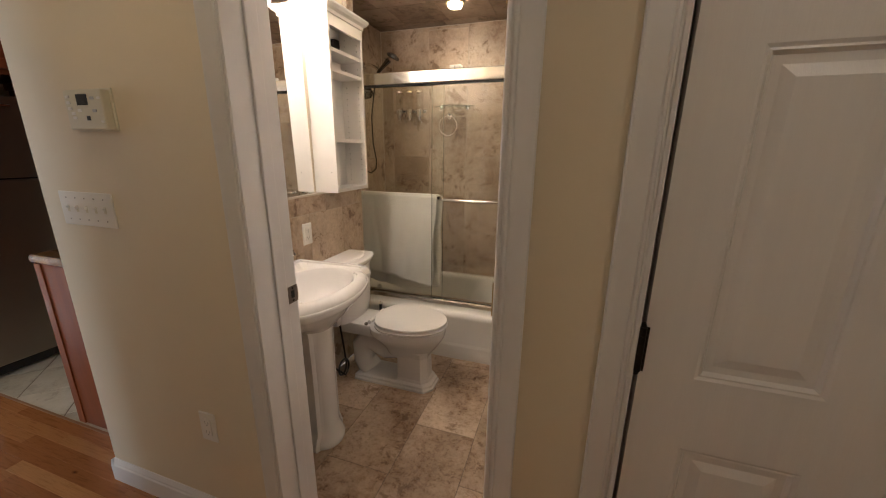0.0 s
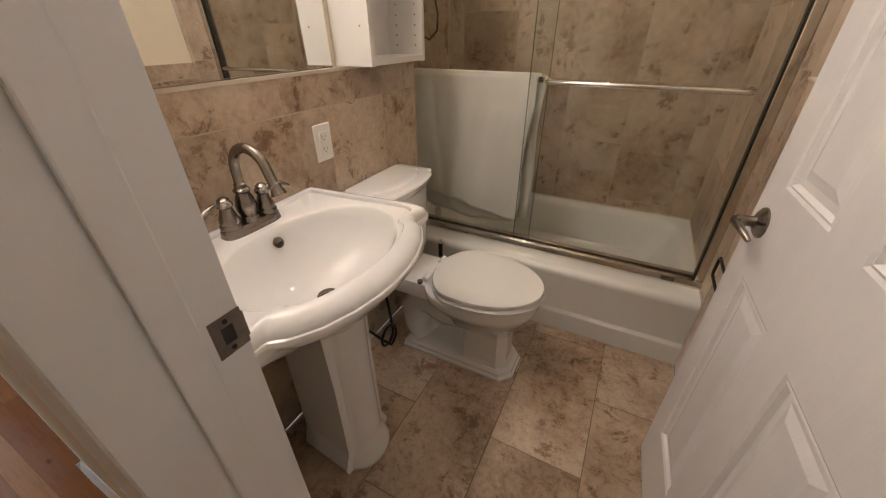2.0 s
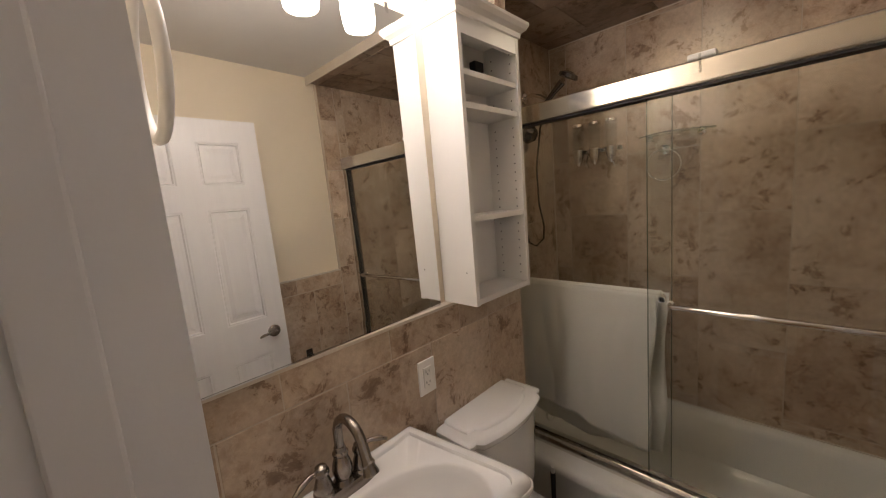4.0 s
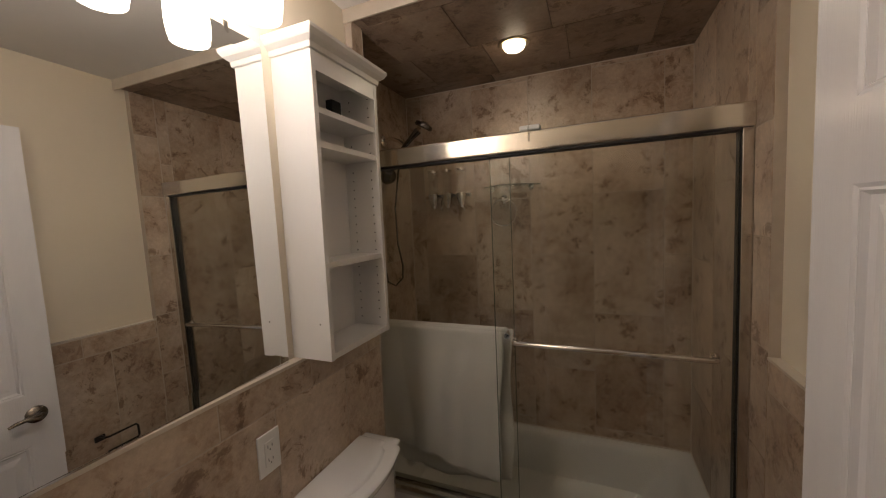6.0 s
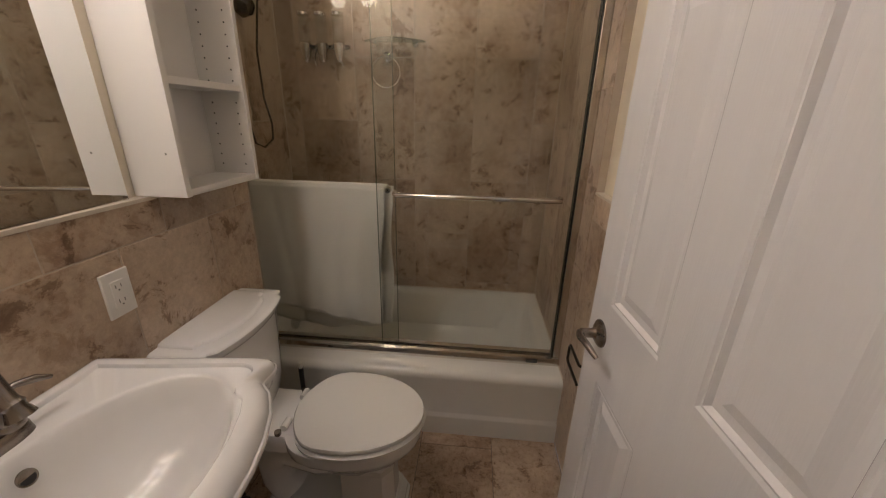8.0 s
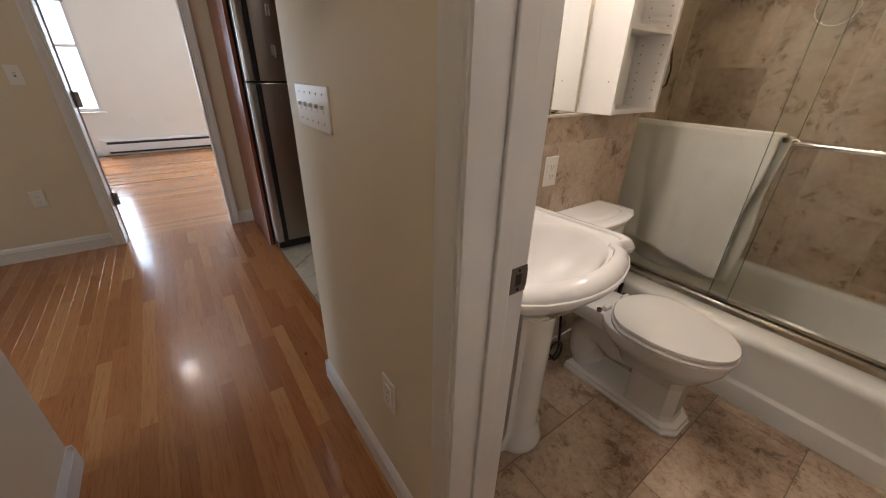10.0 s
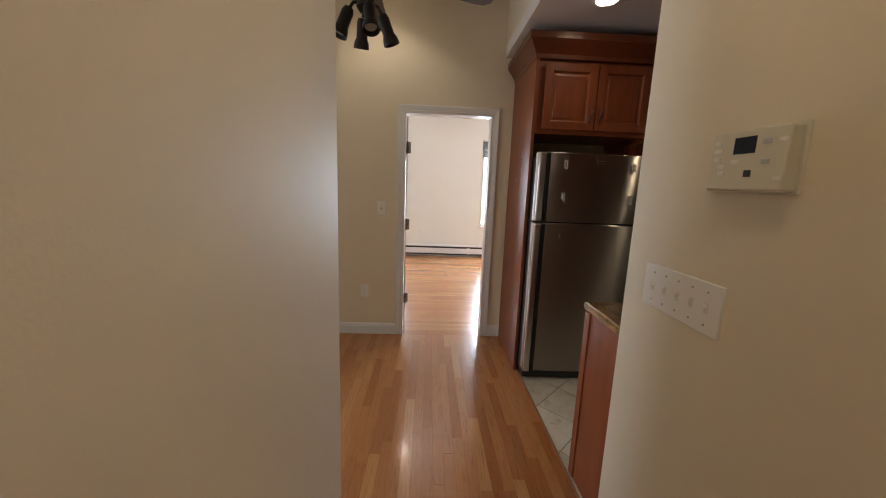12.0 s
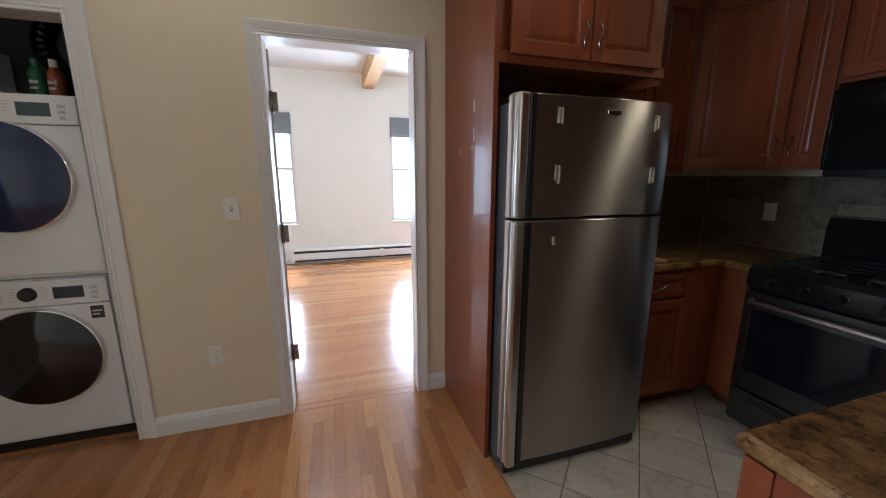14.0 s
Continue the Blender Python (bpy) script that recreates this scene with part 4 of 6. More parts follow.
dsp = thing("soap_dispenser", "triple chrome soap dispenser with clear chambers on the shower wall", "soap dispenser")
part("bracket", boxed(-0.14, -0.012, -0.012, 0.14, 0, 0.012, bevel=0.004), CHROME, dsp)
for x in (-0.09, 0.0, 0.09):
    bm = bmesh.new()
    lathe(bm, [(0.027, 0.0), (0.027, 0.125), (0.024, 0.13)], (x, -0.038, 0.012), 18)
    part("chamber", bm, CLEAR, dsp, smooth=True)
    bm = bmesh.new()
    lathe(bm, [(0.030, 0), (0.030, 0.012), (0.0, 0.016)], (x, -0.038, 0.140), 18)
    part("cap", bm, CHROME, dsp, smooth=True)
    bm = bmesh.new()
    lathe(bm, [(0.010, -0.075), (0.018, -0.06), (0.030, -0.02), (0.031, 0.012)], (x, -0.038, 0), 18)
    part("pump", bm, CHROME, dsp, smooth=True)
for x in (-0.045, 0.10):
    bm = bmesh.new()
    tube(bm, [(x, -0.01, -0.01), (x, -0.03, -0.04), (x, -0.045, -0.07), (x, -0.03, -0.09), (x, -0.015, -0.08)], 0.004, 8)
    part("hook", bm, CHROME, dsp, smooth=True)
dsp.location = (-1.25, 2.997, 1.715)

sf = thing("glass_shelf", "curved clear glass corner shelf on chrome brackets in the shower", "shelf")
bm = bmesh.new()
out = [(-0.16 + 0.32 * k / 16, -0.02 - 0.10 * math.sin(math.pi * k / 16)) for k in range(17)] + [(0.16, 0), (-0.16, 0)]
loft(bm, [[bm.verts.new((x, y, z)) for x, y in out] for z in (0, 0.006)])
part("shelf_glass", bm, GLASSEDGE, sf)
for x in (-0.11, 0.11):
    bm = bmesh.new()
    lathe(bm, [(0.016, 0), (0.016, 0.03), (0.0, 0.035)], (0, 0, 0), 14)
    bmesh.ops.transform(bm, matrix=pose(x, 0, -0.012, 90, 0, 0), verts=bm.verts)
    part("bracket", bm, CHROME, sf, smooth=True)
sf.location = (-0.87, 2.998, 1.742)


def towel_ring(place, rz, r, label, mat=CHROME, wire=0.0045):
    th = thing("towel_ring", label, "towel ring")
    bm = bmesh.new()
    lathe(bm, [(0.024, 0), (0.024, 0.008), (0.012, 0.014), (0.010, 0.045), (0.0, 0.048)], (0, 0, 0), 18)
    bmesh.ops.transform(bm, matrix=pose(0, 0, 0, 90, 0, 0), verts=bm.verts)
    part("mount", bm, CHROME, th, smooth=True)
    bm = bmesh.new()
    tube(bm, [(r * math.sin(2 * math.pi * k / 36), -0.04, -r + r * math.cos(2 * math.pi * k / 36)) for k in range(37)], wire, 10)
    part("ring", bm, mat, th, smooth=True)
    th.matrix_world = pose(*place, 0, 0, rz)


towel_ring((-0.915, 2.998, 1.672), 0, 0.075, "chrome towel ring on the tiled shower wall")
towel_ring((-0.985, WY1, 1.795), 180, 0.085, "large white towel ring beside the bathroom mirror", PLATE, 0.0075)

tp = thing("paper_holder", "dark metal paper holder on the wall behind the door", "paper holder")
part("wall_plate", boxed(-0.010, -0.02, -0.025, 0, 0.02, 0.025, bevel=0.003), DARKMETAL, tp)
bm = bmesh.new()
tube(bm, [(-0.01, 0, 0), (-0.05, 0, 0), (-0.058, 0.01, 0), (-0.058, 0.12, 0), (-0.058, 0.128, -0.01), (-0.058, 0.13, -0.06), (-0.058, 0.12, -0.068), (-0.058, 0.0, -0.068)], 0.005, 8)
part("roll_arm", bm, DARKMETAL, tp, smooth=True)
tp.location = (0.0, 1.87, 0.64)


# ---- washbasin ----
def washbasin():
    ws = thing("pedestal_sink", "white porcelain pedestal sink with a bowed front", "sink")
    cy = 1.255
    half = [(-1.281, 0.262), (-1.10, 0.300), (-0.965, 0.328), (-0.895, 0.338), (-0.878, 0.326), (-0.876, 0.296), (-0.880, 0.264), (-0.850, 0.238), (-0.818, 0.185), (-0.795, 0.120), (-0.783, 0.06), (-0.779, 0.0)]
    outline = [(x, dy) for x, dy in half] + [(x, -dy) for x, dy in reversed(half[:-1])]
    cx = -1.0

    def reach(th, pts):
        c, s = math.cos(th), math.sin(th)
        best = 0.3
        for (ax, ay), (bx, by) in zip(pts, pts[1:] + pts[:1]):
            ax_, bx_ = ax - cx, bx - cx
            d = c * (by - ay) - s * (bx_ - ax_)
            if abs(d) < 1e-9:
                continue
            t = (ax_ * (by - ay) - ay * (bx_ - ax_)) / d
            u = (ax_ * s - ay * c) / d
            if t > 0 and -1e-6 <= u <= 1 + 1e-6:
                best = t
        return best
    N = 240
    angles = [2 * math.pi * k / N for k in range(N)]
    ro = [reach(t, outline) for t in angles]
    a, b = 0.158, 0.238
    rb = [a * b / math.hypot(b * math.cos(t), a * math.sin(t)) for t in angles]
    bm = bmesh.new()
    top = lambda x: 0.812 + (-(x) - 0.80) * 0.055

    def ring(f, z, rel=True):
        vs = []
        for k, t in enumerate(angles):
            r = f(k)
            x, y = cx + r * math.cos(t), cy + r * math.sin(t)
            x = max(x, -1.281)
            vs.append(bm.verts.new((x, y, (top(x) if rel else 0) + z)))
        return vs
    rings = []
    for fr, dz in ((0.09, -0.150), (0.25, -0.145), (0.45, -0.138), (0.65, -0.115), (0.80, -0.085), (0.90, -0.052), (0.96, -0.026), (1.0, -0.006)):
        rings.append(ring(lambda k, fr=fr: rb[k] * fr, dz))
    # the rim follows the bowed outline at a true distance
    dense = []
    for (ax, ay), (bx, by) in zip(outline, outline[1:] + outline[:1]):
        steps = max(2, int(math.hypot(bx - ax, by - ay) / 0.004))
        dense += [(ax + (bx - ax) * q / steps, ay + (by - ay) * q / steps) for q in range(steps)]
    count = len(dense)
    slants = []
    for k in range(count):
        (ax, ay), (bx, by) = dense[k - 4], dense[(k + 4) % count]
        x, y = dense[k][0] - cx, dense[k][1]
        slants.append(abs((by - ay) * x - (bx - ax) * y) / (math.hypot(bx - ax, by - ay) * math.hypot(x, y)))
    inward = []
    for k in range(count):
        x, y = dense[k][0] - cx, dense[k][1]
        slant = max(0.8, sum(slants[(k + q) % count] for q in range(-12, 13)) / 25)
        inward.append((-x / math.hypot(x, y) / slant, -y / math.hypot(x, y) / slant))
    turns = [math.atan2(y, x - cx) for x, y in dense]
    picks = [min(range(count), key=lambda k: abs((turns[k] - t + math.pi) % (2 * math.pi) - math.pi)) for t in angles]

    def rim(inset, z):
        vs = []
        for k in picks:
            x, y = dense[k][0] + inward[k][0] * inset, dense[k][1] + inward[k][1] * inset
            x = max(x, -1.281)
            vs.append(bm.verts.new((x, cy + y, top(x) + z)))
        return vs
    rings.append(ring(lambda k: rb[k] + 0.005, -0.0010))
    rings.append(ring(lambda k: rb[k] + 0.009, 0.0))
    for inset, z in ((0.0555, 0.0), (0.0535, 0.0015), (0.0520, 0.0085), (0.0500, 0.0105), (0.0400, 0.0110), (0.0280, 0.0080), (0.0160, 0.0005), (0.0080, -0.0100), (0.0055, -0.0180), (0.0050, -0.0200), (0.0010, -0.0215), (0.0, -0.0240), (0.0, -0.0330), (0.0020, -0.0370), (0.0120, -0.0400), (0.0150, -0.0550), (0.0280, -0.0700)):
        rings.append(rim(inset, z))
    rings.append(ring(lambda k: ro[k] * 0.78, -0.095))
    rings.append(ring(lambda k: min(ro[k] * 0.66, rb[k] * 0.95), -0.13))
    rings.append(ring(lambda k: min(ro[k] * 0.5, 0.125), -0.165))
    rings.append(ring(lambda k: min(ro[k] * 0.42, 0.10), -0.19))
    loft(bm, rings, True, False, True)
    part("basin", bm, CHINA, ws, smooth=True)
    bm = bmesh.new()
    lathe(bm, [(0.014, -0.012), (0.014, -0.002), (0.017, 0.002), (0.026, 0.003), (0.029, -0.001), (0.029, -0.005)], (cx, cy, 0.676), 24)
    part("drain", bm, NICKEL, ws, smooth=True)
    bm = bmesh.new()
    cyl(bm, (cx, cy, 0.671), (cx, cy, 0.673), 0.016, n=20)
    part("drain_hole", bm, SLOT, ws)
    bm = bmesh.new()
    cyl(bm, (-1.142, cy - 0.003, 0.796), (-1.135, cy - 0.003, 0.800), 0.012, n=20)
    part("overflow_hole", bm, SLOT, ws)
    bm = bmesh.new()
    lathe(bm, [(0.011, 0), (0.014, 0.001), (0.015, -0.001)], (0, 0, 0), 20)
    bmesh.ops.transform(bm, matrix=pose(-1.135, cy - 0.003, 0.800, 0, 62, 0), verts=bm.verts)
    part("overflow_ring", bm, NICKEL, ws, smooth=True)

    def column(z, k, front):
        pts = [(-1.17, -0.078 * k), (-0.985, -0.090 * k), (-0.972, -0.092 * k), (-0.966, -0.074 * k)]
        for q in range(9):
            t = -1.2 + 2.4 * q / 8
            pts.append((-0.985 + (front * math.cos(t)), 0.070 * k * math.sin(t) / math.sin(1.2)))
        pts += [(-0.966, 0.074 * k), (-0.972, 0.092 * k), (-0.985, 0.090 * k), (-1.17, 0.078 * k)]
        return [bm.verts.new((x, cy + 0.012 + y, z)) for x, y in pts]
    bm = bmesh.new()
    loft(bm, [column(z, k, f) for z, k, f in ((0.0, 1.18, 0.078), (0.012, 1.22, 0.082), (0.03, 1.22, 0.082), (0.042, 1.14, 0.074), (0.06, 1.10, 0.070), (0.075, 1.0, 0.060), (0.10, 0.96, 0.054), (0.4, 0.93, 0.050), (0.60, 0.98, 0.054), (0.655, 1.10, 0.062))])
    part("pedestal", bm, CHINA, ws, smooth=True)

    # faucet
    fx, fy, fz = -1.208, 1.243, top(-1.205) - 0.001
    fc = thing("faucet", "brushed nickel two-handle arched faucet on the sink", "faucet", place=(fx, fy, fz))
    bm = bmesh.new()
    rings = []
    for z, g in ((0, 0.002), (0.008, 0.0), (0.017, -0.001), (0.023, -0.006)):
        vs = []
        for k in range(32):
            t = 2 * math.pi * k / 32
            vs.append(bm.verts.new(((0.028 + g) * math.copysign(abs(math.cos(t)) ** 0.7, math.cos(t)), (0.080 + g) * math.copysign(abs(math.sin(t)) ** 0.55, math.sin(t)), z)))
        rings.append(vs)
    loft(bm, rings)
    part("base", bm, NICKEL, fc, smooth=True)
    bm = bmesh.new()
    lathe(bm, [(0.027, 0.022), (0.026, 0.028), (0.020, 0.036), (0.024, 0.050), (0.0245, 0.062), (0.021, 0.078), (0.0155, 0.094), (0.0195, 0.098), (0.0195, 0.102), (0.015, 0.106), (0.014, 0.116), (0.012, 0.118)], (0, 0, 0), 20)
    arc = [(0, 0, 0.10), (0, 0, 0.15)] + [(0.058 - 0.058 * math.cos(math.pi * k / 12), 0, 0.15 + 0.058 * math.sin(math.pi * k / 12)) for k in range(1, 11)] + [(0.122, 0, 0.140), (0.127, 0, 0.132), (0.129, 0, 0.128), (0.134, 0, 0.112)]
    tube(bm, arc, [0.0115] * (len(arc) - 4) + [0.012, 0.0155, 0.013, 0.0185], 16)
    part("spout", bm, NICKEL, fc, smooth=True)
    for sgn in (-1, 1):
        bm = bmesh.new()
        y = 0.052 * sgn
        lathe(bm, [(0.0255, 0.022), (0.0255, 0.030), (0.0225, 0.034), (0.0235, 0.040), (0.019, 0.054), (0.0145, 0.068), (0.014, 0.073), (0.018, 0.077), (0.018, 0.084), (0.0135, 0.089), (0.014, 0.094), (0.007, 0.099), (0.0, 0.100)], (0, y, 0), 18)
        tube(bm, [(0, y + 0.008 * sgn, 0.084), (0.004, y + 0.03 * sgn, 0.088), (0.010, y + 0.055 * sgn, 0.082), (0.014, y + 0.075 * sgn, 0.071)], [0.006, 0.006, 0.0075, 0.004], 10)
        part("handle", bm, NICKEL, fc, smooth=True)


washbasin()


# ---- toilet ----
def toilet():
    cy = 1.838
    tl = thing("toilet", "white porcelain toilet with an elongated closed seat", "toilet")

    def egg(z, x0, x1, hw, back=0.6, n=40, sq=1.0):
        """An elongated ring: blunt at the back x0, round at the tip x1."""
        vs = []
        for k in range(n):
            t = 2 * math.pi * k / n
            c, s = math.cos(t), math.sin(t)
            mid = x0 + (x1 - x0) * 0.42
            if c >= 0:
                x = mid + (x1 - mid) * c
                y = hw * s
            else:
                x = mid + (mid - x0) * -abs(c) ** back
                y = hw * (1 - 0.25 * abs(c) ** 2.2) * s
            vs.append(bm.verts.new((x, cy + y, z)))
        return vs
    bm = bmesh.new()
    loft(bm, [egg(z, a, b, w) for z, a, b, w in ((0.20, -0.93, -0.66, 0.075), (0.25, -0.95, -0.62, 0.10), (0.30, -0.98, -0.585, 0.142), (0.335, -1.01, -0.565, 0.168), (0.352, -1.03, -0.560, 0.176), (0.385, -1.03, -0.556, 0.179), (0.390, -1.03, -0.560, 0.176), (0.391, -1.0, -0.60, 0.15))])
    part("bowl", bm, CHINA, tl, smooth=True)
    bm = bmesh.new()
    box(bm, -1.20, cy - 0.11, 0.315, -0.96, cy + 0.11, 0.392, 0.012)
    part("rear_deck", bm, CHINA, tl, smooth=True)

    def oct_(z, x0, x1, w, cut):
        pts = [(x0, -w), (x1 - cut, -w), (x1, -w + cut * 1.1), (x1, w - cut * 1.1), (x1 - cut, w), (x0, w)]
        return [bm.verts.new((x, cy + y, z)) for x, y in pts]
    bm = bmesh.new()
    loft(bm, [oct_(z, a, b, w, c) for z, a, b, w, c in ((0, -1.12, -0.612, 0.105, 0.045), (0.012, -1.12, -0.612, 0.105, 0.045), (0.020, -1.12, -0.620, 0.098, 0.042), (0.032, -1.12, -0.622, 0.096, 0.042), (0.040, -1.11, -0.636, 0.085, 0.038))])
    part("foot", bm, CHINA, tl)
    bm = bmesh.new()
    loft(bm, [oct_(z, a, b, w, c) for z, a, b, w, c in ((0.038, -0.84, -0.645, 0.080, 0.036), (0.06, -0.835, -0.652, 0.074, 0.034), (0.20, -0.835, -0.656, 0.072, 0.033), (0.24, -0.85, -0.650, 0.085, 0.036))])
    part("front_column", bm, CHINA, tl)
    bm = bmesh.new()
    tube(bm, [(-0.86, cy, 0.21), (-0.93, cy, 0.20), (-1.0, cy, 0.235), (-1.05, cy, 0.25), (-1.10, cy, 0.20), (-1.10, cy, 0.10), (-1.06, cy, 0.04)], [0.06, 0.066, 0.075, 0.078, 0.075, 0.07, 0.075], 20)
    part("trapway", bm, CHINA, tl, smooth=True)
    bm = bmesh.new()
    loft(bm, [egg(z, a, b, w) for z, a, b, w in ((0.3960, -0.99, -0.562, 0.172), (0.3985, -0.992, -0.549, 0.184), (0.4065, -0.992, -0.547, 0.186), (0.4090, -0.99, -0.552, 0.181))])
    part("seat", bm, SEAT, tl, smooth=True)
    bm = bmesh.new()
    loft(bm, [egg(z, a, b, w) for z, a, b, w in ((0.4160, -0.99, -0.566, 0.166), (0.4175, -0.992, -0.554, 0.178), (0.427, -0.992, -0.552, 0.180), (0.433, -0.988, -0.554, 0.178), (0.4365, -0.97, -0.585, 0.152), (0.439, -0.94, -0.64, 0.11), (0.440, -0.9, -0.72, 0.05))])
    part("seat_lid", bm, SEAT, tl, smooth=True)
    bm = bmesh.new()
    for s in (-0.07, 0.07):
        cyl(bm, (-1.005, cy + s - 0.02, 0.405), (-1.005, cy + s + 0.02, 0.405), 0.012, n=14)
    part("seat_hinge", bm, SEAT, tl, smooth=True)
    for s in (-0.10, 0.10):
        bm = bmesh.new()
        cyl(bm, (-1.02, cy + s, 0.39), (-1.02, cy + s, 0.402), 0.011, n=14)
        part("bolt_cap", bm, NICKEL, tl, smooth=True)

    def tank_outline(g, z, n=13):
        hw = 0.205 + g
        pts = [(-1.278, -hw), (-1.145 + g, -hw), (-1.140 + g, -hw + 0.012), (-1.140 + g, -hw + 0.03)]
        for k in range(n):
            u = -1 + 2 * k / (n - 1)
            pts.append((-1.118 + g + 0.028 * (1 - u * u) * (1 if abs(u) < 0.99 else 0), u * (hw - 0.045)))
        pts += [(-1.140 + g, hw - 0.03), (-1.140 + g, hw - 0.012), (-1.145 + g, hw), (-1.278, hw)]
        return [bm.verts.new((x, cy + y, z)) for x, y in pts]
    bm = bmesh.new()
    loft(bm, [tank_outline(g, z) for g, z in ((-0.03, 0.385), (-0.02, 0.39), (-0.010, 0.45), (-0.006, 0.60), (-0.004, 0.715))])
    part("tank", bm, CHINA, tl, smooth=True)
    bm = bmesh.new()
    loft(bm, [tank_outline(g, z) for g, z in ((0.000, 0.717), (0.006, 0.724), (0.010, 0.735), (0.012, 0.748), (0.007, 0.754), (-0.004, 0.7565), (-0.028, 0.7570), (-0.032, 0.7640), (-0.038, 0.7665), (-0.06, 0.7675))])
    part("tank_lid", bm, CHINA, tl, smooth=True)
    ln = thing("supply_hose", "dark braided water hose curled behind the toilet", "hose")
    bm = bmesh.new()
    pts = [(-1.27, 1.60, 0.16), (-1.20, 1.61, 0.155), (-1.15, 1.62, 0.12)]
    for k in range(20):
        t = 2 * math.pi * 1.25 * k / 19
        pts.append((-1.12 - 0.02 * k / 19, 1.64 + 0.045 * math.sin(t), 0.14 - 0.05 * math.cos(t)))
    pts += [(-1.16, 1.70, 0.22), (-1.18, 1.70, 0.386)]
    tube(bm, pts, 0.006, 10)
    part("braided_hose", bm, DARKMETAL, ln, smooth=True)
    bm = bmesh.new()
    cyl(bm, (-1.283, 1.60, 0.16), (-1.25, 1.60, 0.16), 0.012, n=12)
    cyl(bm, (-1.25, 1.60, 0.145), (-1.25, 1.60, 0.19), 0.010, n=12)
    part("shutoff_valve", bm, CHROME, ln, smooth=True)


toilet()

br = thing("toilet_brush", "black toilet brush standing between toilet and bathtub", "toilet brush", place=(-1.12, 2.105, 0))
bm = bmesh.new()
lathe(bm, [(0.045, 0), (0.048, 0.01), (0.042, 0.12), (0.030, 0.13)], (0, 0, 0), 20)
part("holder", bm, BLACK, br, smooth=True)
bm = bmesh.new()
cyl(bm, (0, 0, 0.12), (0, 0, 0.36), 0.008, 0.011, 12)
part("handle", bm, BLACK, br, smooth=True)
bm = bmesh.new()
cyl(bm, (0, 0, 0.36), (0, 0, 0.385), 0.009, 0.006, 12)
part("handle_cap", bm, PLATE, br, smooth=True)


# ---- cabinet, mirror, lamp ----
def wall_cabinet():
    c = thing("wall_cabinet", "open white shelf cabinet with a crown, hung over the toilet", "cabinet")
    x0, x1, y0, y1, z0, z1 = BXU + 0.001, -1.166, 1.752, 2.084, 1.164, 2.083
    part("side_panel", boxed(x0, y0, z0, x1, y0 + 0.018, z1, bevel=0.0012), MELAMINE, c)
    part("side_panel", boxed(x0, y1 - 0.018, z0, x1, y1, z1, bevel=0.0012), MELAMINE, c)
    part("back_panel", boxed(x0, y0 + 0.018, z0 + 0.01, x0 + 0.006, y1 - 0.018, z1), MELAMINE, c)
    part("bottom_panel", boxed(x0 + 0.006, y0 + 0.018, z0 + 0.002, x1 - 0.002, y1 - 0.018, z0 + 0.020), MELAMINE, c)
    part("top_panel", boxed(x0 + 0.006, y0 + 0.018, z1 - 0.02, x1 - 0.002, y1 - 0.018, z1), MELAMINE, c)
    part("front_valance", boxed(x1 - 0.016, y0 + 0.018, z1 - 0.075, x1 - 0.001, y1 - 0.018, z1 - 0.02), MELAMINE, c)
    for z in (1.440, 1.795, 1.893):
        part("shelf", boxed(x0 + 0.007, y0 + 0.019, z, x1 - 0.006, y1 - 0.019, z + 0.018, bevel=0.001), MELAMINE, c)
    bm = bmesh.new()
    rings = []
    for g, z in ((0.0, z1 - 0.022), (0.006, z1 - 0.020), (0.008, z1 - 0.005), (0.022, z1 + 0.006), (0.030, z1 + 0.020), (0.030, z1 + 0.030)):
        rings.append([bm.verts.new(p) for p in ((x0, y0 - g, z), (x1 + g, y0 - g, z), (x1 + g, y1 + g, z), (x0, y1 + g, z))])
    loft(bm, rings)
    part("crown", bm, MELAMINE, c)
    bm = bmesh.new()
    for x in (-1.275, -1.195):
        for k in range(26):
            z = 1.215 + k * 0.032
            if min(abs(z - s) for s in (1.449, 1.804, 1.902)) < 0.016:
                continue
            for y, d in ((y1 - 0.0182, -0.0004), (y0 + 0.0182, 0.0004)):
                cyl(bm, (x, y, z), (x, y + d, z), 0.0026, n=8)
    part("pin_holes", bm, SLOT, c)
    bm = bmesh.new()
    for z in (1.39, 1.39):
        cyl(bm, (-1.20, y0 - 0.0005, 1.275), (-1.20, y0, 1.275), 0.003, n=8)
    part("screw_cap", bm, GREY, c)
    b = thing("hook_block", "small black block stuck inside the shelf cabinet", "box")
    part("block", boxed(-1.3075, 1.975, 1.955, -1.28, 2.025, 2.005, bevel=0.002), BLACK, b)


wall_cabinet()

mr = thing("wall_mirror", "large frameless mirror over the pedestal sink", "mirror")
bm = bmesh.new()
loft(bm, [[bm.verts.new((x, y, z)) for y, z in ((0.950 + i, i), (1.716 - i, i), (1.716 - i, 0.919 - i), (0.950 + i, 0.919 - i))] for x, i in ((0.0, 0.0), (0.0040, 0.0), (0.0044, 0.038))])
MIRROR_AT = pose(BXU + 0.0140 + 0.0515, 0, 1.1665, 0, -0.72, 1.72)
bmesh.ops.transform(bm, matrix=MIRROR_AT, verts=bm.verts)
part("glass_plate", bm, MIRROR, mr)
bm = boxed(-0.002, 0.950, -0.0042, 0.0055, 1.716, -0.0004)
bmesh.ops.transform(bm, matrix=MIRROR_AT, verts=bm.verts)
part("bottom_channel", bm, CHROME, mr)
bm = bmesh.new()
for y in (1.6,):
    box(bm, BXU + 0.001, y, 2.07, BXU + 0.010, y + 0.015, 2.10, 0.001)
part("mirror_clip", bm, CHROME, mr)

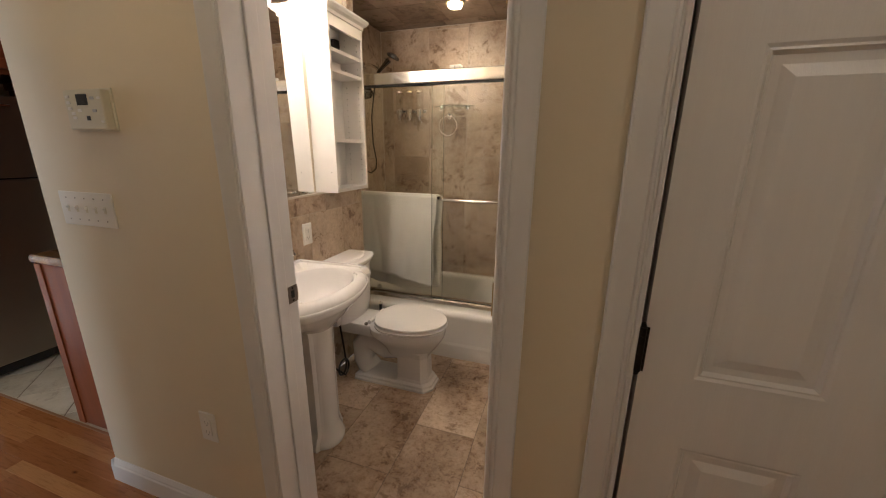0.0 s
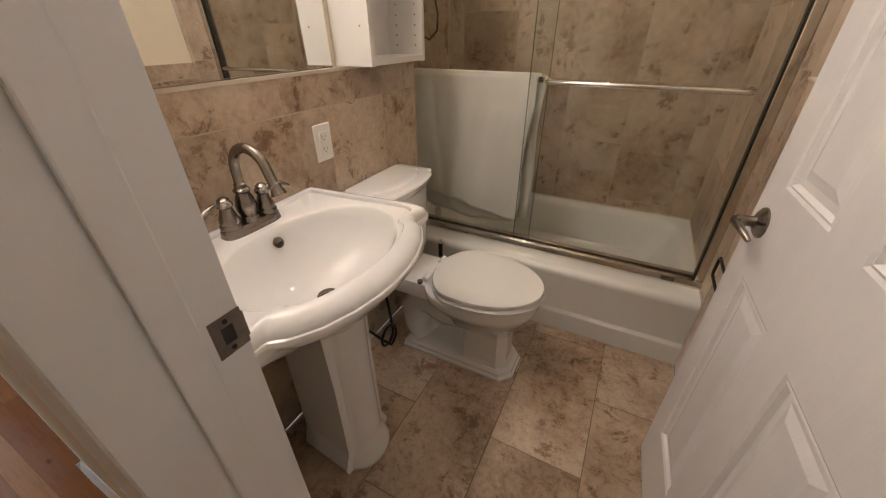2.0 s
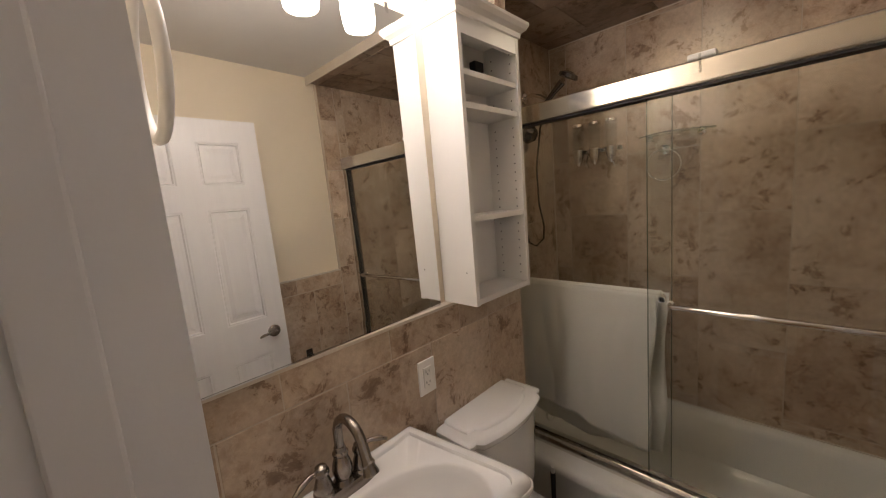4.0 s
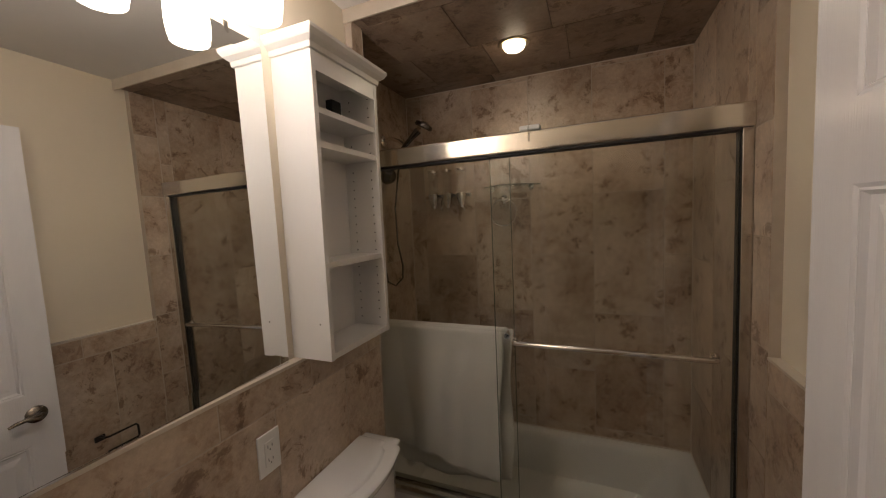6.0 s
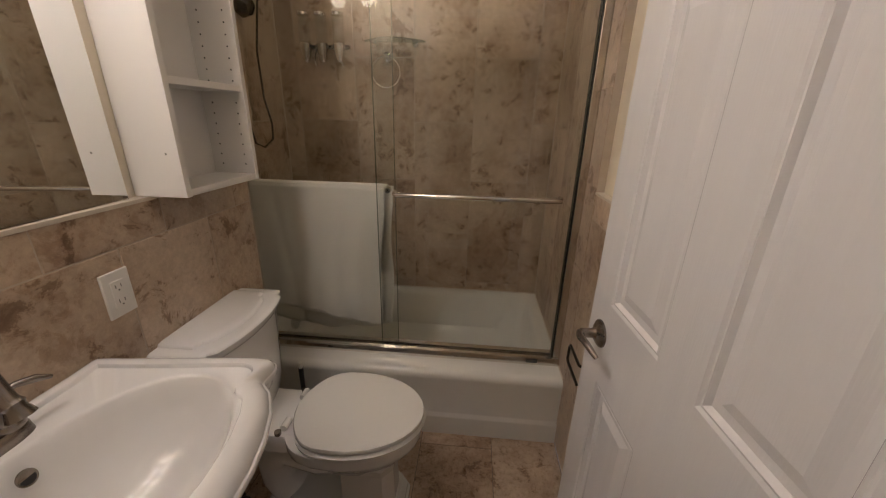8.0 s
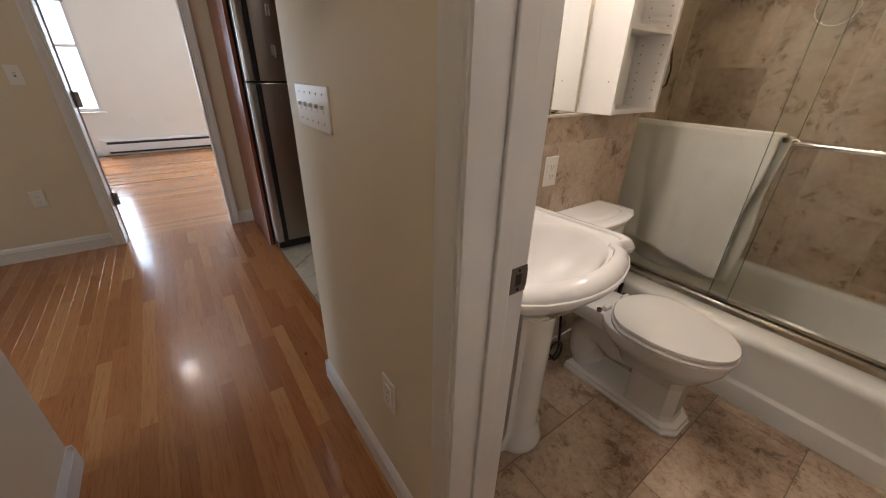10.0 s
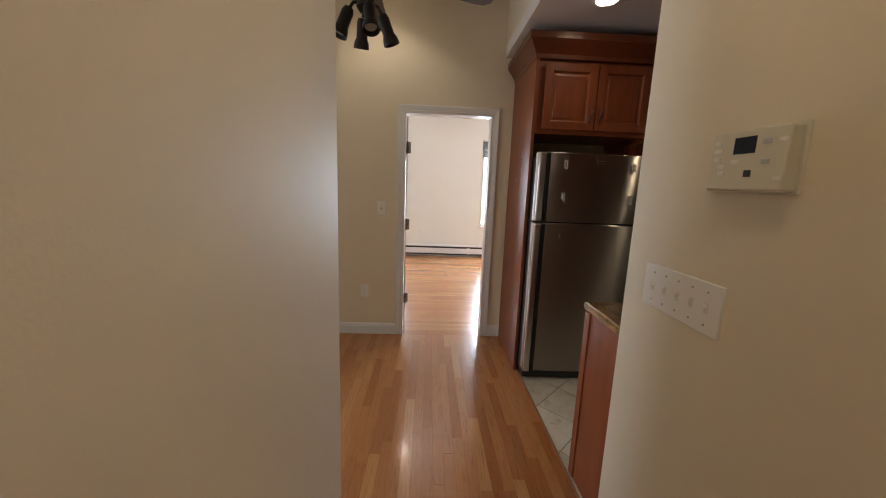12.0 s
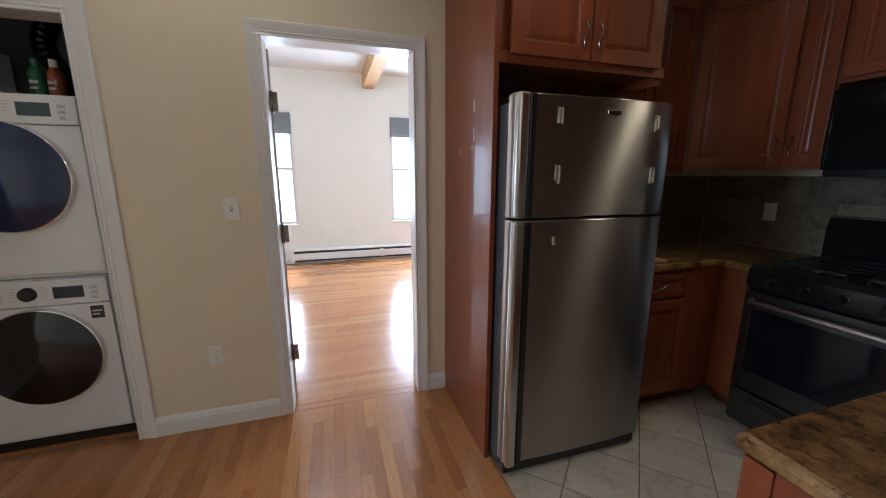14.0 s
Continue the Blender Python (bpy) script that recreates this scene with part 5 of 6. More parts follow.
vl = thing("vanity_light", "four-light vanity bar with lit frosted glass shades", "light fixture")
part("back_plate", boxed(BXU, 1.16, 2.155, BXU + 0.025, 1.42, 2.235, bevel=0.004), NICKEL, vl)
bm = bmesh.new()
tube(bm, [(-1.235, 1.02 + 0.59 * k / 20, 2.205 + 0.022 * math.sin(math.pi * k / 20)) for k in range(21)], 0.008, 10)
cyl(bm, (-1.30, 1.29, 2.22), (-1.235, 1.29, 2.22), 0.012, n=12)
part("arm_bar", bm, NICKEL, vl, smooth=True)
for y in SHADES:
    bm = bmesh.new()
    tube(bm, [(-1.235, y, 2.212), (-1.20, y, 2.225), (-1.18, y, 2.205), (-1.18, y, 2.185)], 0.006, 10)
    cyl(bm, (-1.18, y, 2.165), (-1.18, y, 2.19), 0.020, 0.014, 16)
    part("socket_arm", bm, NICKEL, vl, smooth=True)
    bm = bmesh.new()
    lathe(bm, [(0.018, 0.175), (0.030, 0.168), (0.042, 0.14), (0.050, 0.10), (0.053, 0.055), (0.050, 0.02), (0.046, 0.0)], (-1.18, y, 1.997 + 0.03), 28)
    s = part("shade", bm, LIT, vl, "lit frosted glass shade", smooth=True)
    s.visible_shadow = False

vl.location = (0, 0, 0.045)

sl = thing("ceiling_light", "small round lit lamp in the tiled shower ceiling", "ceiling light", place=(-0.762, 2.6, 2.333))
bm = bmesh.new()
lathe(bm, [(0.045, -0.002), (0.062, -0.004), (0.068, 0.0), (0.068, 0.003)], (0, 0, 0), 28)
part("trim_ring", bm, BRASSLT, sl, smooth=True)
bm = bmesh.new()
lathe(bm, [(0.050, -0.002), (0.048, -0.014), (0.040, -0.024), (0.0, -0.028)], (0, 0, 0), 28)
ob = part("lens", bm, LITC, sl, "glowing frosted lens", smooth=True)
ob.visible_shadow = False

# ---- kitchen ----
def shaker(name, parent, x0, z0, x1, z1, mat=None, frame_w=0.055):
    """A cabinet door in the plane y=0 facing -y, with a framed, slightly recessed panel."""
    mat = mat or CHERRY
    d = new(name)
    d.parent = parent
    bm = bmesh.new()
    box(bm, x0, -0.020, z0, x0 + frame_w, 0, z1, 0.002)
    box(bm, x1 - frame_w, -0.020, z0, x1, 0, z1, 0.002)
    box(bm, x0 + frame_w, -0.0195, z0, x1 - frame_w, 0, z0 + frame_w, 0.002)
    box(bm, x0 + frame_w, -0.0195, z1 - frame_w, x1 - frame_w, 0, z1, 0.002)
    part("door_frame", bm, mat, d)
    bm = bmesh.new()
    rings = []
    f = frame_w - 0.002
    for g, y in ((0, -0.012), (0.010, -0.006), (0.016, -0.006), (0.030, -0.010)):
        rings.append([bm.verts.new((x, y, z)) for x, z in ((x0 + f + g, z0 + f + g), (x1 - f - g, z0 + f + g), (x1 - f - g, z1 - f - g), (x0 + f + g, z1 - f - g))])
    loft(bm, rings, True, False, True)
    part("door_panel", bm, mat, d)
    return d


def pull(parent, x, z, upright=True, r=0.0045, length=0.10):
    bm = bmesh.new()
    pts = []
    for k in range(13):
        t = -0.5 + k / 12
        w = 0.008 * math.sin(2 * math.pi * t * 1.0)
        o = -0.026 - 0.006 * math.cos(math.pi * t)
        pts.append((x + w, o, z + t * length) if upright else (x + t * length, o, z + w))
    e0, e1 = pts[0], pts[-1]
    pts = [(e0[0], -0.018, e0[2])] + pts + [(e1[0], -0.018, e1[2])]
    tube(bm, pts, r, 8)
    part("handle", bm, NICKEL, parent, "wavy nickel pull", smooth=True)


def crown(parent, x0, x1, z, depth, left=True, right=True, h=0.13):
    bm = bmesh.new()
    rings = []
    for g, dz in ((0, 0), (0.006, 0.004), (0.008, 0.03), (0.03, 0.06), (0.062, 0.105), (0.07, 0.112), (0.07, h)):
        rings.append([bm.verts.new(p) for p in ((x0 - (g if left else 0), depth, z + dz), (x0 - (g if left else 0), -g, z + dz), (x1 + (g if right else 0), -g, z + dz), (x1 + (g if right else 0), depth, z + dz))])
    loft(bm, rings)
    part("crown_moulding", bm, CHERRYD, parent)


# tall side panel and cabinet over the refrigerator; in this frame -y is the room side, turned to face +x
fc = thing("fridge_cabinet", "reddish cherry cabinet over the refrigerator with a tall side panel", "cabinet")
part("tall_side_panel", boxed(-0.022, 0, 0, 0.0, 0.655, 2.33), CHERRY, fc)
part("tall_side_panel", boxed(0.825, 0.02, 1.80, 0.845, 0.655, 2.33), CHERRY, fc)
part("carcass", boxed(0.0, 0.021, 1.845, 0.825, 0.655, 2.33), CHERRY, fc)
part("face_rail", boxed(0.0, 0.0, 1.83, 0.845, 0.020, 1.875), CHERRY, fc)
for a, b, hx in ((0.045, 0.417, 0.385), (0.425, 0.80, 0.457)):
    d = shaker("cabinet_door", fc, a, 1.862, b, 2.305)
    pull(d, hx, 1.96)
crown(fc, -0.022, 0.845, 2.33, 0.655, h=0.155)
bm = bmesh.new()
for y, z, h in ((0.20, 1.72, 0.05), (0.20, 1.60, 0.06), (0.38, 1.52, 0.03), (0.22, 1.52, 0.02)):
    box(bm, -0.0228, y, z - h, -0.0221, y + 0.012, z)
part("tape_residue", bm, TAPE, fc, "whitish torn tape bits")
fc.matrix_world = pose(-3.335, 0.905, 0, 0, 0, 90)


def refrigerator():
    f = thing("refrigerator", "brushed steel top-freezer refrigerator with tape residue", "refrigerator")
    # local: x along the front (world y), -y towards the room
    part("cabinet_body", boxed(0.006, 0.06, 0.03, 0.765, 0.70, 1.665, bevel=0.004), FRSIDE, f)
    for nm, z0, z1 in (("freezer_door", 1.212, 1.69), ("fridge_door", 0.075, 1.200)):
        bm = bmesh.new()
        rings = []
        for z, g in ((z0, 0.004), (z0 + 0.004, 0), (z1 - 0.004, 0), (z1, 0.004)):
            pts = [(0.0 + g, 0.055), (0.0 + g, 0.018), (0.006 + g, 0.006), (0.018, 0.0 + g), (0.06, -0.006 + g), (0.2, -0.012 + g), (0.40, -0.015 + g), (0.60, -0.012 + g), (0.755, -0.004 + g), (0.768 - g, 0.006), (0.770 - g, 0.055)]
            rings.append([bm.verts.new((x, y, z)) for x, y in pts])
        loft(bm, rings)
        d = part(nm, bm, FRSTEEL, f, smooth=True)
        bm = bmesh.new()
        box(bm, 0.048, -0.030, z0 + 0.004, 0.078, -0.003, z1 - 0.004, 0.006)
        part("door_handle", bm, BLACK, d, "black vertical grip strip")
        boxes("grip_front", STEEL, [(0.0, -0.034, z0 + 0.002, 0.046, -0.004, z1 - 0.002)], d, "bright rounded steel grip", bevel=0.010)
    boxes("door_gasket", BLACK, [(0.01, 0.052, 0.075, 0.76, 0.062, 1.68)], f)
    part("base_grille", boxed(0.01, 0.012, 0.012, 0.76, 0.06, 0.066, bevel=0.004), BLACK, f)
    bm = bmesh.new()
    for x in (0.06, 0.70):
        cyl(bm, (x, 0.08, 0), (x, 0.08, 0.03), 0.018, n=12)
        cyl(bm, (x, 0.6, 0), (x, 0.6, 0.03), 0.018, n=12)
    part("foot", bm, BLACK, f)
    rng = random.Random(3)
    for x, z in ((0.19, 1.61), (0.67, 1.60), (0.19, 1.39), (0.67, 1.385)):
        bm = bmesh.new()
        for k in (-1, 1):
            box(bm, x + 0.008 * k - 0.004, -0.0168, z - rng.uniform(0.022, 0.04), x + 0.008 * k + 0.004, -0.0120, z + rng.uniform(0.02, 0.035))
        box(bm, x - 0.012, -0.0166, z + 0.026, x + 0.012, -0.012, z + 0.032)
        part("tape_residue", bm, TAPE, f, "whitish torn tape marks")
    bm = bmesh.new()
    box(bm, 0.19 - 0.003, -0.0162, 1.10, 0.19 + 0.003, -0.0118, 1.13)
    part("tape_residue", bm, TAPE, f, "whitish torn tape marks")
    bm = bmesh.new()
    box(bm, 0.41, -0.0185, 1.628, 0.475, -0.0125, 1.642, 0.002)
    part("badge", bm, CHROME, f, "small chrome badge")
    f.matrix_world = pose(-3.195, 0.912, 0, 0, 0, 90)


refrigerator()


def base_cabinet(label, m, w, doors, drawers, depth=0.58, end_left=False):
    c = thing("base_cabinet", label, "cabinet")
    part("carcass", boxed(0, 0.02, 0.10, w, depth, 0.872), CHERRY, c)
    part("toe_kick", boxed(0.0, 0.075, 0, w, depth - 0.02, 0.10), CHERRYD, c)
    part("face_frame", boxed(0, 0.0, 0.10, w, 0.020, 0.872), CHERRY, c)
    for a, b in drawers:
        d = shaker("drawer", c, a, 0.72, b, 0.85, frame_w=0.03)
        pull(d, (a + b) / 2, 0.785, False, length=0.08)
    for a, b, hx in doors:
        d = shaker("cabinet_door", c, a, 0.13, b, 0.70)
        if hx:
            pull(d, hx, 0.60)
    c.matrix_world = m
    return c


base_cabinet("dark cherry base cabinet beside the refrigerator", pose(-3.39, 1.70, 0, 0, 0, 90), 0.72, [(0.05, 0.44, 0)], [(0.05, 0.44)], 0.60)
base_cabinet("dark cherry base cabinet beside the stove", pose(-3.385, 2.40, 0, 0, 0, 0), 0.18, [], [], 0.58)
pc = base_cabinet("cherry peninsula cabinet with a plain end panel facing the hall", pose(-1.705, 0.952, 0, 0, 0, 0) @ pose(-0.58, 2.02, 0, 0, 0, -90), 2.02, [(0.05, 0.5, 0.45), (0.55, 1.0, 0.6), (1.05, 1.5, 1.45)], [(0.05, 0.5), (0.55, 1.0)], 0.575)
part("end_panel", boxed(2.0205, -0.003, 0.0, 2.034, 0.575, 0.872), CHERRY, pc)
part("corner_stile", boxed(2.034, -0.003, 0.0, 2.040, 0.045, 0.872), CHERRY, pc)


def counter(name, label, outline):
    c = thing(name, label, "countertop")
    bm = bmesh.new()
    n = len(outline)
    cx, cy = sum(p[0] for p in outline) / n, sum(p[1] for p in outline) / n

    def ring(g, z):
        return [bm.verts.new((x + g * (1 if x < cx else -1), y + g * (1 if y < cy else -1), z)) for x, y in outline]
    loft(bm, [ring(0.006, 0.874), ring(0.0, 0.880), ring(-0.001, 0.896), ring(0.002, 0.908), ring(0.008, 0.913)])
    part("slab", bm, GRANITE, c, "speckled brown granite slab")
    return c


counter("countertop", "speckled brown granite countertop of the peninsula", [(-2.305, 0.930), (-1.702, 0.930), (-1.702, 2.97), (-2.305, 2.97)])
counter("countertop", "speckled brown granite countertop beside the refrigerator", [(-3.995, 1.70), (-3.36, 1.70), (-3.36, 2.37), (-3.21, 2.37), (-3.21, 2.995), (-3.995, 2.995)])
cb = thing("cutting_board", "pale wooden cutting board lying on the granite counter", "cutting board")
part("board", boxed(-3.70, 1.74, 0.9135, -3.40, 1.99, 0.926, bevel=0.003), PALEWOOD, cb)


def upper_cabinet(label, m, w, z0, z1, doors, depth=0.33, top=0.10):
    c = thing("wall_cabinet", label, "cabinet")
    part("carcass", boxed(0, 0.02, z0, w, depth, z1), CHERRY, c)
    part("face_frame", boxed(0, 0.0, z0, w, 0.02, z1), CHERRY, c)
    for a, b, hx in doors:
        d = shaker("cabinet_door", c, a, z0 + 0.02, b, z1 - 0.03)
        if hx:
            pull(d, hx, z0 + 0.12)
    crown(c, 0, w, z1, depth, False, False, h=top)
    c.matrix_world = m
    return c


UT = 2.38
upper_cabinet("cherry wall cabinet beside the refrigerator", pose(-3.665, 1.752, 0, 0, 0, 90), 0.565, 1.42, UT, [(0.03, 0.27, 0), (0.28, 0.545, 0)])
upper_cabinet("diagonal cherry corner wall cabinet", pose(-3.665, 2.32, 0, 0, 0, 45), 0.475, 1.42, UT, [(0.02, 0.455, 0.42)], 0.25)
upper_cabinet("narrow cherry wall cabinet beside the microwave", pose(-3.328, 2.658, 0, 0, 0, 0), 0.175, 1.42, UT, [(0.01, 0.17, 0.035)], 0.34)
upper_cabinet("cherry wall cabinet over the microwave", pose(-3.15, 2.655, 0, 0, 0, 0), 0.76, 1.825, UT, [(0.02, 0.375, 0.34), (0.385, 0.74, 0.42)], 0.34)
upper_cabinet("cherry wall cabinet over the peninsula", pose(-2.03, 2.7, 0, 0, 0, -90), 1.575, 1.375, UT, [(0.03, 0.52, 0.48), (0.53, 1.04, 0.57), (1.05, 1.545, 1.5)], 0.325)
part("light_rail", boxed(-3.66, 1.76, 1.405, -3.65, 2.32, 1.419), CHERRY, None, kind="structure", label="cherry light rail under the wall cabinets")


def stove():
    s = thing("stove", "black gas stove with a steel oven door", "stove", place=(-3.20, 2.33, 0))
    w = 0.755
    part("body", boxed(0, 0.03, 0.03, w, 0.63, 0.88, bevel=0.004), BLACK, s)
    bm = bmesh.new()
    loft(bm, [[bm.verts.new((x, y, z)) for y, z in ((0.0, 0.80), (-0.012, 0.83), (-0.006, 0.90), (0.02, 0.925), (0.63, 0.925), (0.63, 0.88), (0.03, 0.80))] for x in (0, w)])
    part("cooktop", bm, BLACKGLOSS, s, smooth=True)
    bm = bmesh.new()
    loft(bm, [[bm.verts.new((x, y, z)) for y, z in ((0.55, 0.925), (0.545, 1.10), (0.565, 1.155), (0.62, 1.165), (0.655, 1.15), (0.655, 0.925))] for x in (0.005, w - 0.005)])
    part("backguard", bm, BLACKGLOSS, s, smooth=True)
    boxes("clock_display", SCREEN, [(0.28, 0.5425, 1.04, 0.48, 0.546, 1.10)], s)
    d = part("oven_door", boxed(0.008, -0.022, 0.25, w - 0.008, 0.028, 0.79, bevel=0.006), STEELD, s)
    boxes("window", BLACKGLASS, [(0.055, -0.0245, 0.36, w - 0.055, -0.0215, 0.70)], d, bevel=0.001)
    boxes("window_trim", CHROME, [(0.049, -0.0247, 0.36, 0.054, -0.0215, 0.70)], d)
    bm = bmesh.new()
    tube(bm, [(0.05, -0.02, 0.745), (0.06, -0.055, 0.745), (0.12, -0.062, 0.745), (w - 0.12, -0.062, 0.745), (w - 0.06, -0.055, 0.745), (w - 0.05, -0.02, 0.745)], 0.013, 10)
    part("handle", bm, STEEL, d, smooth=True)
    q = part("drawer", boxed(0.008, -0.018, 0.045, w - 0.008, 0.028, 0.235, bevel=0.006), STEELD, s)
    boxes("drawer_grip", BLACK, [(0.10, -0.0205, 0.185, w - 0.10, -0.0175, 0.215)], q)
    for k in range(5):
        bm = bmesh.new()
        cyl(bm, (0.10 + k * 0.139, -0.010, 0.852), (0.10 + k * 0.139, -0.036, 0.847), 0.020, 0.016, 16)
        part("knob", bm, DARKMETAL, s, smooth=True)
    for gx in (0.06, 0.41):
        bm = bmesh.new()
        for y in (0.07, 0.17, 0.28, 0.39, 0.49):
            box(bm, gx, y, 0.938, gx + 0.29, y + 0.010, 0.950)
        for x in (gx, gx + 0.14, gx + 0.28):
            box(bm, x, 0.07, 0.9375, x + 0.010, 0.50, 0.9495)
        for x in (gx, gx + 0.28):
            for y in (0.07, 0.49):
                box(bm, x, y, 0.922, x + 0.010, y + 0.010, 0.938)
        part("grate", bm, BLACK, s)
    for x in (0.2, 0.555):
        for y in (0.17, 0.40):
            bm = bmesh.new()
            lathe(bm, [(0.045, 0.924), (0.045, 0.930), (0.032, 0.934), (0.030, 0.940), (0.0, 0.941)], (x, y, 0), 18)
            part("burner", bm, DARKMETAL, s, smooth=True)
    bm = bmesh.new()
    for x in (0.05, w - 0.05):
        for y in (0.08, 0.58):
            cyl(bm, (x, y, 0), (x, y, 0.03), 0.015, n=10)
    part("foot", bm, BLACK, s)


stove()

mw = thing("microwave", "black over-the-range microwave under the wall cabinet", "microwave", place=(-3.13, 2.60, 1.375))
part("body", boxed(0.0, 0.02, 0, 0.757, 0.398, 0.42, bevel=0.004), BLACK, mw)
part("door", boxed(0.0, -0.006, 0.035, 0.57, 0.02, 0.415, bevel=0.004), BLACKGLOSS, mw)
part("control_panel", boxed(0.575, -0.004, 0.035, 0.757, 0.02, 0.415, bevel=0.004), BLACKGLOSS, mw)
boxes("door_trim", CHROME, [(0.010, -0.008, 0.05, 0.014, -0.0055, 0.40)], mw)
bm = bmesh.new()
tube(bm, [(0.54, -0.005, 0.07), (0.54, -0.03, 0.08), (0.54, -0.03, 0.37), (0.54, -0.005, 0.38)], 0.008, 8)
part("handle", bm, BLACK, mw, smooth=True)
for x in (-3.55,):
    outlet((x, 2.991, 1.15), 0, "plain plate on the dim kitchen backsplash")
outlet((-3.991, 2.1, 1.15), 90, "plain plate on the dim kitchen backsplash")


def downlight(label, place):
    dl = thing("ceiling_light", label, "ceiling light", "recessed downlights", place=place)
    bm = bmesh.new()
    lathe(bm, [(0.060, -0.002), (0.082, -0.004), (0.088, -0.001), (0.088, 0.002)], (0, 0, 0), 32)
    part("trim_ring", bm, PLATE, dl, smooth=True)
    bm = bmesh.new()
    cyl(bm, (0, 0, -0.0035), (0, 0, -0.0015), 0.060, n=32)
    ob = part("lens", bm, LITC, dl, "glowing round lens")
    ob.visible_shadow = False


downlight("lit recessed downlight in the kitchen ceiling", (-2.96, 1.17, CEILK))
# Assumed fixture of the added refrigerator spot.
downlight("lit recessed downlight in the kitchen ceiling", (-2.68, 2.52, CEILK))


# ---- ceiling fan ----
def ceiling_fan():
    f = thing("ceiling_fan", "dark bronze ceiling fan with four spot lamps", "ceiling fan", place=(-2.55, -0.16, 2.40))
    bm = bmesh.new()
    cyl(bm, (0, 0, 0.08), (0, 0, 0.56), 0.012, n=14)
    part("downrod", bm, DARKMETAL, f, smooth=True)
    bm = bmesh.new()
    lathe(bm, [(0.065, 0.60), (0.06, 0.56), (0.03, 0.53), (0.0, 0.525)], (0, 0, 0), 24)
    part("canopy", bm, DARKMETAL, f, smooth=True)
    bm = bmesh.new()
    lathe(bm, [(0.0, 0.10), (0.04, 0.098), (0.095, 0.075), (0.125, 0.04), (0.125, 0.0), (0.10, -0.03), (0.06, -0.045), (0.045, -0.06), (0.04, -0.12), (0.045, -0.15), (0.03, -0.17), (0.0, -0.175)], (0, 0, 0), 32)
    part("motor_housing", bm, DARKMETAL, f, smooth=True)
    for k in range(5):
        a = 110 + 72 * k
        m = pose(0, 0, 0.0, 0, 0, a)
        bm = bmesh.new()
        box(bm, 0.10, -0.018, -0.006, 0.22, 0.018, 0.0, 0.002)
        box(bm, 0.20, -0.045, -0.006, 0.25, 0.045, 0.0, 0.002)
        bmesh.ops.transform(bm, matrix=m, verts=bm.verts)
        part("blade_iron", bm, DARKMETAL, f)
        bm = bmesh.new()
        out = [(0.21, -0.05), (0.60, -0.068), (0.645, -0.055), (0.66, 0.0), (0.645, 0.055), (0.60, 0.068), (0.21, 0.05)]
        loft(bm, [[bm.verts.new((x, y, z)) for x, y in out] for z in (0.001, 0.008)])
        bmesh.ops.transform(bm, matrix=m @ pose(0, 0, 0, 10, 0, 0), verts=bm.verts)
        part("blade", bm, DARKWOOD, f)
    for k in range(4):
        a = 20 + 90 * k
        m = pose(0, 0, -0.13, 0, 0, a)
        bm = bmesh.new()
        tube(bm, [(0.03, 0, 0.0), (0.06, 0, -0.01), (0.075, 0, -0.035)], 0.008, 10)
        lathe(bm, [(0.0, 0.02), (0.022, 0.018), (0.028, 0.0), (0.028, -0.07), (0.036, -0.085), (0.040, -0.115), (0.036, -0.113), (0.028, -0.09)], (0, 0, 0), 20)
        got = bm.verts[:][-20 * 8:]
        bmesh.ops.transform(bm, matrix=pose(0.085, 0, -0.055, 0, -22, 0), verts=got)
        bmesh.ops.transform(bm, matrix=m, verts=bm.verts)
        s = part("spot_lamp", bm, DARKMETAL, f, smooth=True)
        bm = bmesh.new()
        cyl(bm, (0, 0, -0.098), (0, 0, -0.09), 0.027, n=18)
        bmesh.ops.transform(bm, matrix=m @ pose(0.085, 0, -0.055, 0, -22, 0), verts=bm.verts)
        part("bulb_face", bm, GREY, s)


ceiling_fan()


